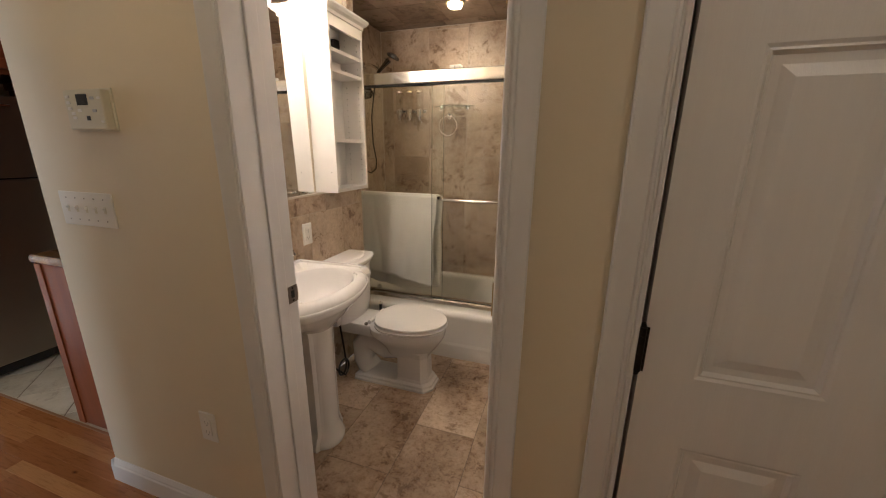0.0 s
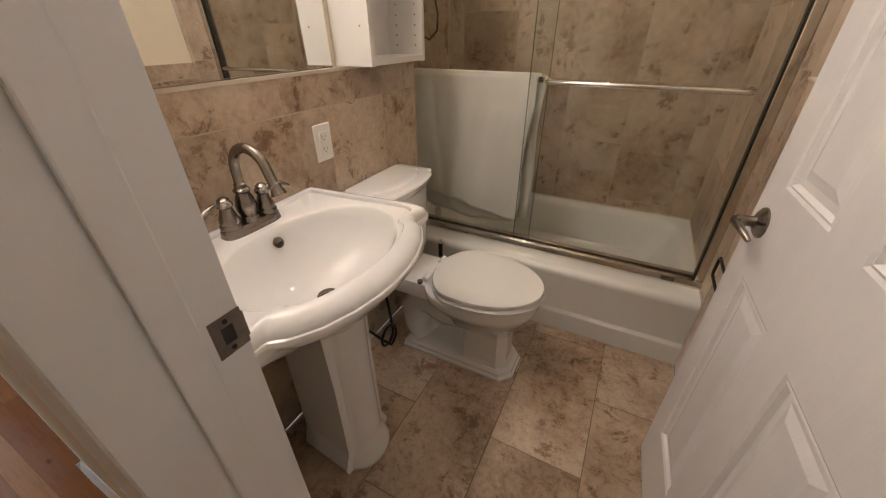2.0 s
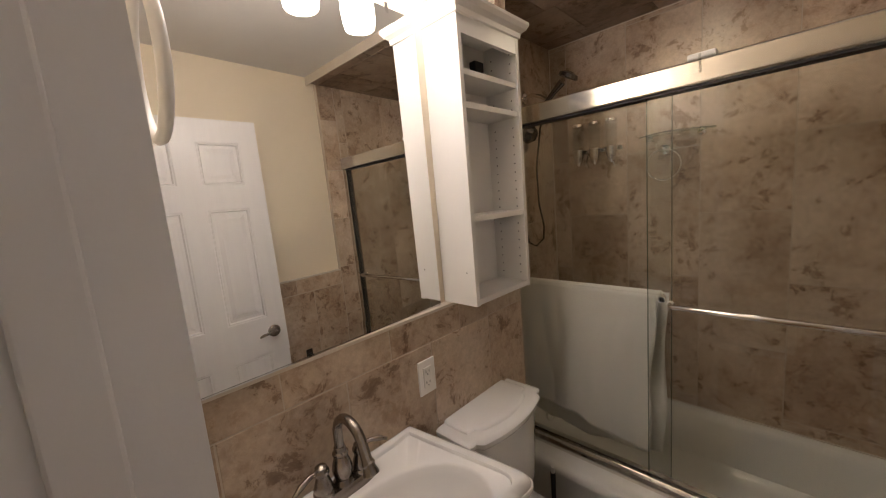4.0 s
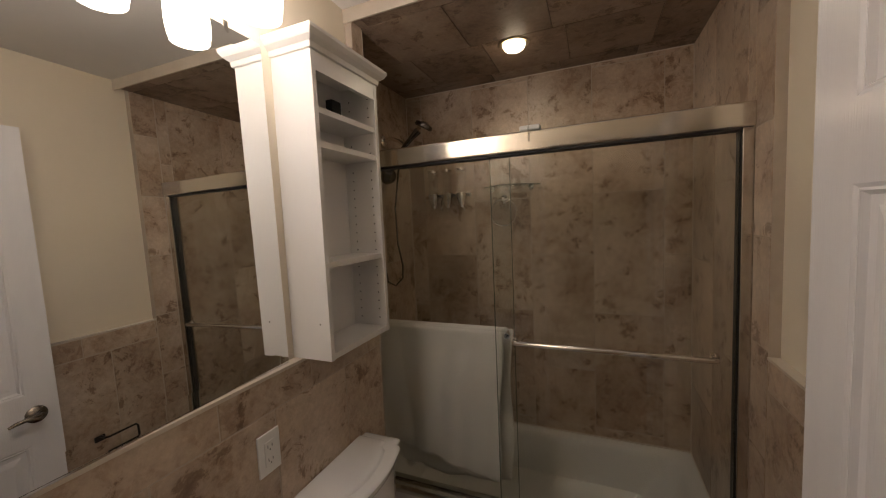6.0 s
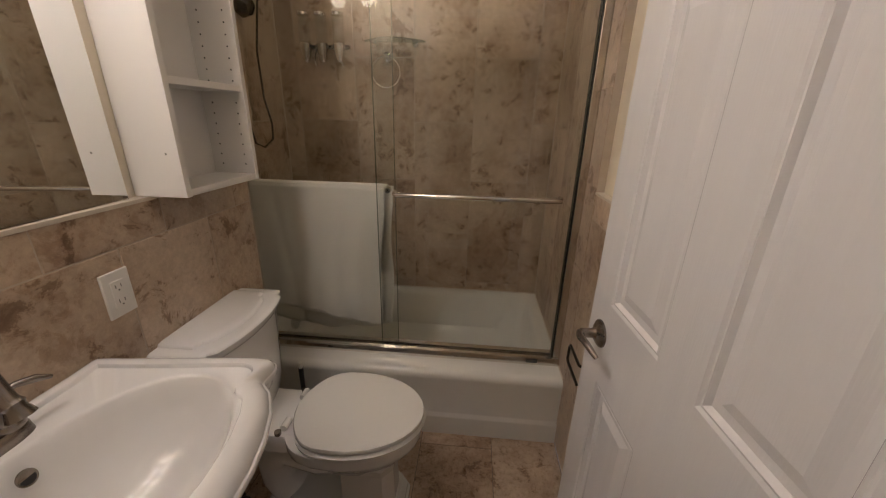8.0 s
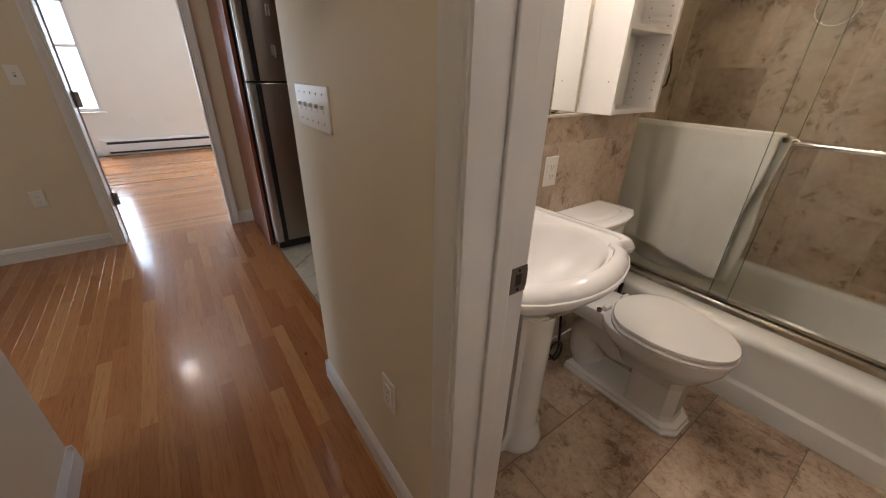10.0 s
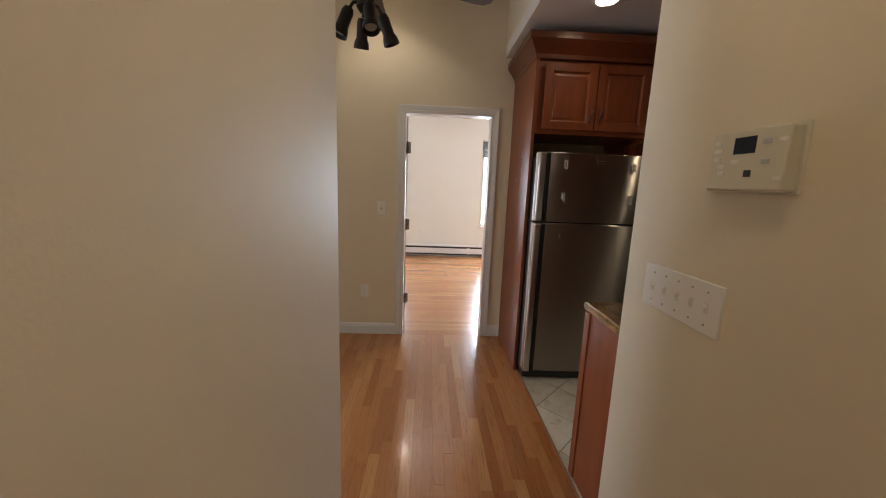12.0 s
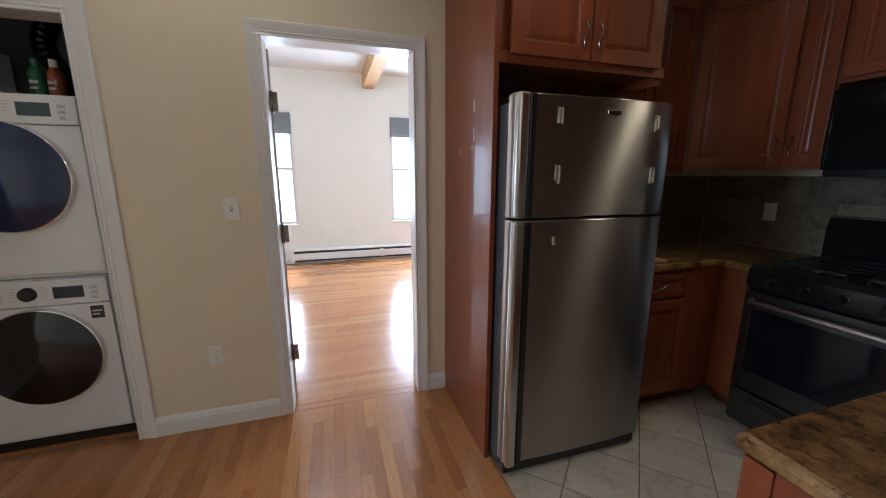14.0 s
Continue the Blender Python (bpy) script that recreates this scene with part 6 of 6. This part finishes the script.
# ---- laundry ----
def machine(label, place, kind):
    m = thing(kind, label, "dryer" if kind == "dryer" else "washing machine")
    w, h = 0.605, 0.845
    part("body", boxed(0.0, 0.02, 0.0, w, 0.70, h, bevel=0.006), WHITEAPP, m)
    part("front_panel", boxed(0.004, 0.0, 0.02, w - 0.004, 0.022, h - 0.135, bevel=0.006), WHITEAPP, m)
    cp = part("control_panel", boxed(0.004, -0.004, h - 0.132, w - 0.004, 0.022, h - 0.004, bevel=0.006), WHITEAPP, m)
    cx, cz = 0.30, 0.455 if kind == "washer" else 0.475
    bm = bmesh.new()
    lathe(bm, [(0.248, 0), (0.249, 0.020), (0.247, 0.028), (0.243, 0.031)], (0, 0, 0), 48)
    bmesh.ops.transform(bm, matrix=pose(cx, 0.002, cz, 90, 0, 0), verts=bm.verts)
    d = part("door", bm, CHROME, m, "round black glass door with a chrome rim", smooth=True)
    bm = bmesh.new()
    lathe(bm, [(0.2432, 0.026), (0.2425, 0.033), (0.18, 0.052), (0.10, 0.062), (0.0, 0.065)], (0, 0, 0), 48)
    bmesh.ops.transform(bm, matrix=pose(cx, 0.002, cz, 90, 0, 0), verts=bm.verts)
    part("door_glass", bm, BLUEREFLECT if kind == "dryer" else BLACKGLASS, d, smooth=True)
    bm = bmesh.new()
    lathe(bm, [(0.034, 0), (0.032, 0.018), (0.026, 0.024), (0.0, 0.025)], (0, 0, 0), 24)
    bmesh.ops.transform(bm, matrix=pose(0.29, -0.003, h - 0.068, 90, 0, 0), verts=bm.verts)
    part("dial", bm, BLACK, cp, smooth=True)
    boxes("display", SCREEN, [(0.385, -0.0055, h - 0.098, 0.505, -0.0035, h - 0.040)], cp)
    boxes("button", GREYL, [(0.53, -0.0055, h - 0.06, 0.56, -0.0035, h - 0.045), (0.53, -0.0055, h - 0.085, 0.56, -0.0035, h - 0.07), (0.535, -0.0055, h - 0.11, 0.555, -0.0035, h - 0.095)], cp)
    bm = bmesh.new()
    for k in range(5):
        for s in (-1, 1):
            box(bm, 0.29 + s * 0.047 - (0.026 if s < 0 else 0), -0.0050, h - 0.040 - 0.014 * k, 0.29 + s * 0.047 + (0.026 if s > 0 else 0), -0.0038, h - 0.037 - 0.014 * k)
    box(bm, 0.05, -0.0050, h - 0.035, 0.12, -0.0038, h - 0.030)
    part("panel_marks", bm, GREYL, cp)
    if kind == "washer":
        boxes("detergent_drawer", WHITEAPP, [(0.03, -0.010, h - 0.098, 0.19, -0.003, h - 0.055)], cp, bevel=0.003)
        boxes("energy_sticker", BLACK, [(0.515, -0.0012, h - 0.215, 0.570, 0.0002, h - 0.150)], m, "black sticker with pale bars")
        boxes("sticker_bars", GREYL, [(0.522, -0.0018, h - 0.180, 0.562, -0.0011, h - 0.172), (0.522, -0.0018, h - 0.197, 0.55, -0.0011, h - 0.190)], m)
        boxes("filter_hatch", WHITEAPP, [(0.43, -0.003, 0.04, 0.53, 0.0, 0.12)], m, bevel=0.002)
    else:
        boxes("brand_bar", GREYL, [(0.05, -0.0012, h - 0.16, 0.16, 0.0002, h - 0.152)], m)
    m.matrix_world = pose(*place, 0, 0, 90)


boxes("plinth", BLACK, [(-4.72, -1.475, 0, -4.08, -0.865, 0.045)], None, "dark plinth under the stacked machines", kind="structure")
machine("white front-loading washer under the dryer", (-4.06, -1.475, 0.047), "washer")
machine("white front-loading dryer stacked on the washer", (-4.06, -1.465, 0.896), "dryer")
for y, col, capc, lab in ((-1.09, BOTTLEG, BOTTLEG, "small green spray bottle standing on the dryer"), (-1.02, BOTTLER, PLATE, "red and orange bottle standing on the dryer")):
    b = thing("bottle", lab, "bottle", place=(-4.25, y, 1.742))
    bm = bmesh.new()
    lathe(bm, [(0.030, 0), (0.032, 0.01), (0.032, 0.12), (0.020, 0.145), (0.014, 0.15)], (0, 0, 0), 18)
    part("bottle_body", bm, col, b, smooth=True)
    bm = bmesh.new()
    cyl(bm, (0, 0, 0.15), (0, 0, 0.185), 0.016, n=14)
    part("cap", bm, capc, b, smooth=True)
    boxes("label_bars", GREYL, [(0.030, -0.018, 0.07, 0.0335, 0.018, 0.085), (0.030, -0.018, 0.045, 0.0335, 0.012, 0.055)], b)
vh = thing("vent_duct", "dark flexible vent duct behind the dryer", "duct")
bm = bmesh.new()
pts = [(-4.6, -1.20 + 0.03 * math.sin(k * 0.3), 1.80 + 0.018 * k) for k in range(40)]
tube(bm, pts, [0.05 + 0.004 * (k % 2) for k in range(40)], 14)
part("duct", bm, DARKMETAL, vh)
boxes("bracket", GREY, [(-4.68, -1.23, 1.742, -4.52, -1.17, 1.802)], vh)

# ---- bedroom ----
# Glowing sheet added outdoors so the panes turn white.
SKYCARD = emitter("glowing_daylight_sheet", (0.86, 0.93, 1.0), 2.2)
boxes("backdrop", SKYCARD, [(-13.1, -7, -1, -13.0, 8, 4.6)], None, "plain glowing sheet standing for daylight beyond the bedroom windows", kind="structure")

ht = thing("baseboard_heater", "long white baseboard heater under the bedroom windows", "heater")
y0, y1 = -0.40, 1.9
bm = bmesh.new()
loft(bm, [[bm.verts.new((-8.05 + x, y, z)) for x, z in ((0, 0.235), (0.045, 0.235), (0.058, 0.215), (0.058, 0.205), (0.0, 0.205))] for y in (y0, y1)])
part("top_cover", bm, TRIM, ht)
part("front_cover", boxed(-8.0, y0, 0.060, -7.988, y1, 0.168, bevel=0.003), TRIM, ht)
part("fins", boxed(-8.049, y0 + 0.02, 0.03, -8.003, y1 - 0.02, 0.20), SLOT, ht)
boxes("end_cap", TRIM, [(-8.05, y0 - 0.06, 0.02, -7.985, y0, 0.24)], ht)
boxes("splice_plate", TRIM, [(-7.9875, 0.98, 0.05, -7.983, 1.03, 0.19)], ht)
baseboard(-8.05, -2.4, -8.05, -0.47, (1, 0, 0))


def window(n, y0, y1):
    w = tagged(new("window_%d" % n), "white double-hung window with a dark cellular shade half down", kind="structure")
    z0, z1, x = 0.64, 2.35, -8.10
    bm = bmesh.new()
    for r in ((x - 0.03, y0, z0, x + 0.03, y0 + 0.045, z1), (x - 0.03, y1 - 0.045, z0, x + 0.03, y1, z1), (x - 0.03, y0 + 0.045, z0, x + 0.03, y1 - 0.045, z0 + 0.05), (x - 0.03, y0 + 0.045, z1 - 0.045, x + 0.03, y1 - 0.045, z1), (x - 0.02, y0 + 0.045, 1.48, x + 0.02, y1 - 0.045, 1.52)):
        box(bm, *r, bevel=0.003)
    part("window_frame", bm, TRIM, w)
    part("window_sill", boxed(-8.06, y0 - 0.03, z0 - 0.02, -8.02, y1 + 0.03, z0, bevel=0.004), TRIM, w)
    for a, b in ((z0 + 0.05, 1.48), (1.52, z1 - 0.045)):
        g = part("pane", boxed(x - 0.003, y0 + 0.045, a, x + 0.003, y1 - 0.045, b), CLEAR, w)
        g.visible_shadow = False
    bl = thing("window_blind", "grey cellular blind drawn partly down the bedroom window", "blind")
    for k in range(17):
        part("slat", boxed(-8.066, y0 + 0.012, 2.325 - 0.017 * (k + 1), -8.040, y1 - 0.012, 2.325 - 0.017 * k - 0.003), BLIND, bl)
    part("head_rail", boxed(-8.07, y0 + 0.01, 2.325, -8.036, y1 - 0.01, 2.35), TRIM, bl)
    part("bottom_rail", boxed(-8.068, y0 + 0.01, 2.015, -8.038, y1 - 0.01, 2.035), GREY, bl)


window(1, -1.2, -0.29)
window(2, 1.2, 2.1)
bm = bmesh.new()
box(bm, -8.05, 0.79, 2.735, -4.125, 0.97, 2.949, 0.006)
part("ceiling_beam", bm, BEAM, None, "pale honey wooden beam under the bedroom ceiling", kind="structure")
cl = thing("ceiling_light", "round lit glass ceiling lamp of the bedroom", "ceiling light", place=(-5.9, -0.17, 2.95))
bm = bmesh.new()
lathe(bm, [(0.0, -0.11), (0.06, -0.10), (0.11, -0.06), (0.13, -0.02), (0.13, 0.0)], (0, 0, 0), 28)
ob = part("globe", bm, LITC2, cl, "glowing glass bowl", smooth=True)
ob.visible_shadow = False
# Assumed fixture for the fill light near the closet.
downlight("lit recessed downlight in the hall ceiling, out of view", (0.90, -0.35, 2.45))
downlight("lit recessed downlight in the high ceiling near the bedroom door", (-3.55, -0.25, 3.0))
downlight("lit recessed downlight in the hall ceiling, out of view", (-1.08, 0.40, 2.45))


# ---- tiles and boards ----
def tile_plane(name, mat, parent, axis, face, u0, u1, v0, v1, w, h, uoff, voff, stagger=0.5, gap=0.004, by_column=True):
    """Tiles w x h over a rectangle. axis: the one across the plane; u is the first of the others, v the last."""
    t = P - 0.0015
    cols = range(int(math.floor((u0 - uoff) / w)) - 1, int(math.ceil((u1 - uoff) / w)) + 1)
    for i in cols:
        if by_column:
            a, b = max(u0, uoff + i * w) + gap / 2, min(u1, uoff + (i + 1) * w) - gap / 2
            if b - a < 0.012:
                continue
            so = voff + (stagger * h if i % 2 else 0)
            for j in range(int(math.floor((v0 - so) / h)) - 1, int(math.ceil((v1 - so) / h)) + 1):
                c, d = max(v0, so + j * h) + gap / 2, min(v1, so + (j + 1) * h) - gap / 2
                if d - c < 0.012:
                    continue
                put_tile(name, mat, parent, axis, face, t, a, b, c, d)
        else:
            pass


def put_tile(name, mat, parent, axis, face, t, a, b, c, d):
    lo, hi = sorted((face, face - t if axis[0] == "+" else face + t))
    if axis[1] == "x":
        slab(name, mat, lo, a, c, hi, b, d, parent)
    elif axis[1] == "y":
        slab(name, mat, a, lo, c, b, hi, d, parent)
    else:
        slab(name, mat, a, c, lo, b, d, hi, parent)


# sink wall: tall tiles below, a row of short ones and a pale cap above
setting("tile_bed", GROUT, [(BXU, WY1, 0, BX0 - 0.001, 2.19, 1.152), (BXU, 2.125, 1.152, BX0 - 0.001, 2.19, 2.34), (SHX - P, 2.19, 0, SHX - 0.001, BACKY, 2.34), (BX1 + 0.001, WY1, 0, BXE, 2.17, 1.138), (BX1 + 0.001, 2.17, 0, BXE, BACKY, 2.34), (SHX, BACKY + 0.001, 0, 0, BACKY + P - 0.0001, 2.34)], "pale grout bed behind the wall tiles")
tile_plane("tile", TILE, wall_west, "+x", BX0, WY1, 2.188, 0.0, 1.058, 0.315, 0.61, 1.009, 0.448, 0.0)
for a, b in ((WY1, 1.157), (1.157, 1.478), (1.478, 1.79), (1.79, 2.10), (2.10, 2.188)):
    put_tile("tile", TILE, wall_west, "+x", BX0, P - 0.0015, a + 0.0015, b - 0.0015, 1.0595, 1.152)
setting("caulk_line", CAULK, [(-0.0035, BACKY - 0.0035, 0.340, 0.0003, BACKY + 0.0003, 2.334), (SHX - 0.0003, BACKY - 0.0035, 0.340, SHX + 0.0035, BACKY + 0.0003, 2.334), (SHX + 0.004, BACKY - 0.006, 0.334, -0.004, BACKY + 0.0003, 0.3425), (SHX + 0.004, BACKY - 0.0035, 2.3305, -0.004, BACKY + 0.0003, 2.3345), (BX0 - 0.0006, 2.1885, 0.003, BX0 + 0.0025, 2.1912, 2.33), (-0.0045, TUBY + 0.02, 0.337, -0.0008, BACKY - 0.004, 0.3425)], "pale caulk in the corners of the shower")
setting("tile_cap", GROUTL, [(BXU, WY1 + 0.001, 1.1525, BX0 + 0.002, 2.124, 1.162), (BX1 - 0.002, WY1 + 0.001, 1.1385, BXE, 2.169, 1.146)], "pale bullnose cap over the wall tiles")
for z in range(5):
    put_tile("tile", TILE, wall_west, "+x", BX0, P - 0.0015, 2.127, 2.188, 1.166 + 0.235 * z, 1.166 + 0.235 * (z + 1) - 0.003)
tile_plane("tile", TILE, wall_west, "+x", SHX, 2.19, BACKY, 0.338, 2.338, 0.325, 0.64, 2.35, 0.38)
tile_plane("tile", TILE, wall_back, "-y", BACKY, SHX, 0.0, 0.338, 2.338, 0.325, 0.64, -0.445, 0.392)
tile_plane("tile", TILE, wall_east, "-x", BX1, WY1, 2.168, 0.0, 1.05, 0.315, 0.61, 1.01, 0.44, 0.0)
for k in range(6):
    a, b = max(WY1, 0.92 + k * 0.31), min(2.168, 0.92 + (k + 1) * 0.31)
    if b > a:
        put_tile("tile", TILE, wall_east, "-x", BX1, P - 0.0015, a + 0.0015, b - 0.0015, 1.0535, 1.137)
tile_plane("tile", TILE, wall_east, "-x", BX1, 2.17, 2.288, 0.0, 2.338, 0.118, 0.32, 2.17, 0.20, 0.0)
tile_plane("tile", TILE, wall_east, "-x", BX1, 2.29, BACKY, 0.338, 2.338, 0.325, 0.64, 2.35, 0.38)
put_tile("tile", TILE, wall_east, "-x", BX1, P - 0.0015, 2.17, 2.288, 0.0, 0.19)
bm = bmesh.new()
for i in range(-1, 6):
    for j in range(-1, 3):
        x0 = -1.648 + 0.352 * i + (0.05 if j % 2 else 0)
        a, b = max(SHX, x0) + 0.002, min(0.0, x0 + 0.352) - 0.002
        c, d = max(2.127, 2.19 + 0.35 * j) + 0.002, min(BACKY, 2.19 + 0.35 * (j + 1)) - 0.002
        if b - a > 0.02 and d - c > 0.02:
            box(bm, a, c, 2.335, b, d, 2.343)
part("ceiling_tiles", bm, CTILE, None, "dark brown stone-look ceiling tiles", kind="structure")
setting("ceiling_edge", GROUTL, [(BXU, 2.118, 2.330, BXE, 2.126, 2.381)], "pale edge strip between the two ceilings")

# bathroom floor
for i in range(-3, 2):
    x0 = -0.602 + 0.316 * i
    a, b = max(BX0, x0) + 0.0015, min(BX1, x0 + 0.316) - 0.0015
    if b - a < 0.02:
        continue
    off = {0: 1.495, -1: 1.17, 1: 1.825, -2: 1.495, -3: 1.17}.get(i, 1.495)
    for j in range(-3, 3):
        c, d = max(0.94, off + 0.61 * j) + 0.0015, min(TUBY + 0.01, off + 0.61 * (j + 1)) - 0.0015
        if d - c > 0.02:
            slab("tile", FTILE, a, c, -0.0075, b, d, 0.0, bath_floor)
setting("threshold", GROUTL, [(JL, 0.915, -0.006, JR, 0.94, 0.004)], "pale stone threshold of the bathroom door")

# diagonal kitchen tiles, clipped to the floor's outline
def clip(poly, inside, cut):
    out = []
    for p, q in zip(poly, poly[1:] + poly[:1]):
        if inside(p):
            out.append(p)
        if inside(p) != inside(q):
            out.append(cut(p, q))
    return out


r2, s = math.sqrt(0.5), 0.305
for i in range(-14, 14):
    for j in range(-14, 14):
        u0, v0 = -1.355 + s * i, 2.99 + s * j
        g = 0.003
        poly = [((u - v) * r2, (u + v) * r2) for u, v in ((u0 + g, v0 + g), (u0 + s - g, v0 + g), (u0 + s - g, v0 + s - g), (u0 + g, v0 + s - g))]
        for n, lim, sg in ((0, -3.998, 1), (0, -1.702, -1), (1, 0.924, 1), (1, 2.998, -1)):
            poly = clip(poly, lambda p: (p[n] - lim) * sg > 0, lambda p, q: tuple(p[k] + (q[k] - p[k]) * (lim - p[n]) / (q[n] - p[n]) for k in range(2))) if poly else poly
        if len(poly) > 2:
            cxm, cym = sum(p[0] for p in poly) / len(poly), sum(p[1] for p in poly) / len(poly)
            me = bpy.data.meshes.new("tile")
            k = len(poly)
            me.from_pydata([(x - cxm, y - cym, z) for z in (0.0, -0.007) for x, y in poly], [], [tuple(range(k))] + [(a, a + k, (a + 1) % k + k, (a + 1) % k) for a in range(k)])
            me.materials.append(KTILE)
            ob = new("tile", me)
            ob.location, ob.parent = (cxm, cym, 0), kitchen_floor
setting("backsplash_bed", GROUTD, [(-3.996, 2.9965, 0.915, -2.4, 2.9998, 1.38), (-3.9998, 1.72, 0.915, -3.9965, 2.99, 1.38)], "dark grout bed behind the backsplash tiles")
setting("floor_strip", OAKBASE, [(-3.34, 0.912, -0.002, -1.70, 0.924, 0.003)], "narrow wooden strip between oak and tiles")
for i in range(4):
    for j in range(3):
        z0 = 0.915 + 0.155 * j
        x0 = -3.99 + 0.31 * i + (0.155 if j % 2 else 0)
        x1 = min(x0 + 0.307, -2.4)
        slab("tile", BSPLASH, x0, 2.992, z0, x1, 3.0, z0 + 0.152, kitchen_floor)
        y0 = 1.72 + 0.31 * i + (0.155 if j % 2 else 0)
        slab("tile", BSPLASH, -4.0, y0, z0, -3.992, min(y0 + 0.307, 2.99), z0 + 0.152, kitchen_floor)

# oak strips: those of the walk as pieces, the rest joined
rng = random.Random(11)
BW = 0.0572
far_boards = []
n_near = 0
for k in range(-80, 17):
    y0 = k * BW
    y1 = min(y0 + BW, 0.912)
    if y1 - y0 < 0.01:
        continue
    x = -4.0 - 0.001
    first = True
    while x < 1.19:
        ln = round(rng.uniform(0.35, 1.15) / 0.05) * 0.05
        if first:
            ln *= rng.uniform(0.3, 1)
            first = False
        xe = min(x + ln, 1.2)
        if y0 > 0.765 and xe > -1.70:
            xe = -1.702
        if xe - x > 0.03:
            near = -0.75 < y0 < 0.95 and x < 0.4 and n_near < 290
            if near:
                slab("floorboard", OAK, x + 0.00015, y0 + 0.00012, -0.0078, xe - 0.00015, y1 - 0.00012, 0.0, floor)
                n_near += 1
            else:
                far_boards.append((x + 0.00015, y0 + 0.00012, xe - 0.00015, y1 - 0.00012))
        if y0 > 0.765 and xe >= -1.703:
            break
        x = xe
for k in range(int(3.93 / BW)):
    x0 = -4.06 - (k + 1) * BW
    y = -2.4
    while y < 3.0:
        ln = rng.uniform(0.4, 1.3)
        ye = min(y + ln, 3.0)
        far_boards.append((x0 + 0.0001, y + 0.0001, x0 + BW - 0.0001, ye - 0.0001))
        y = ye
far_boards.append((-4.058, -0.055, -4.002, 0.697))
for k in range(1, 3):
    far_boards.append((JL, 0.771 + 0.057 * (k - 1), JR, 0.771 + 0.057 * k - 0.001))
far_boards.append((JL, 0.886, JR, 0.914))
verts, faces = [], []
for x0, y0, x1, y1 in far_boards:
    b = len(verts)
    verts += [(x0, y0, 0), (x1, y0, 0), (x1, y1, 0), (x0, y1, 0), (x0, y0, -0.0075), (x1, y0, -0.0075), (x1, y1, -0.0075), (x0, y1, -0.0075)]
    faces += [(b, b + 1, b + 2, b + 3)] + [(b + q, b + q + 4, b + (q + 1) % 4 + 4, b + (q + 1) % 4) for q in range(4)]
me = bpy.data.meshes.new("floorboards_joined")
me.from_pydata(verts, [], faces)
me.materials.append(OAK)
tagged(new("floorboards_joined", me), "varnished oak boards of the farther floor", kind="stuff")
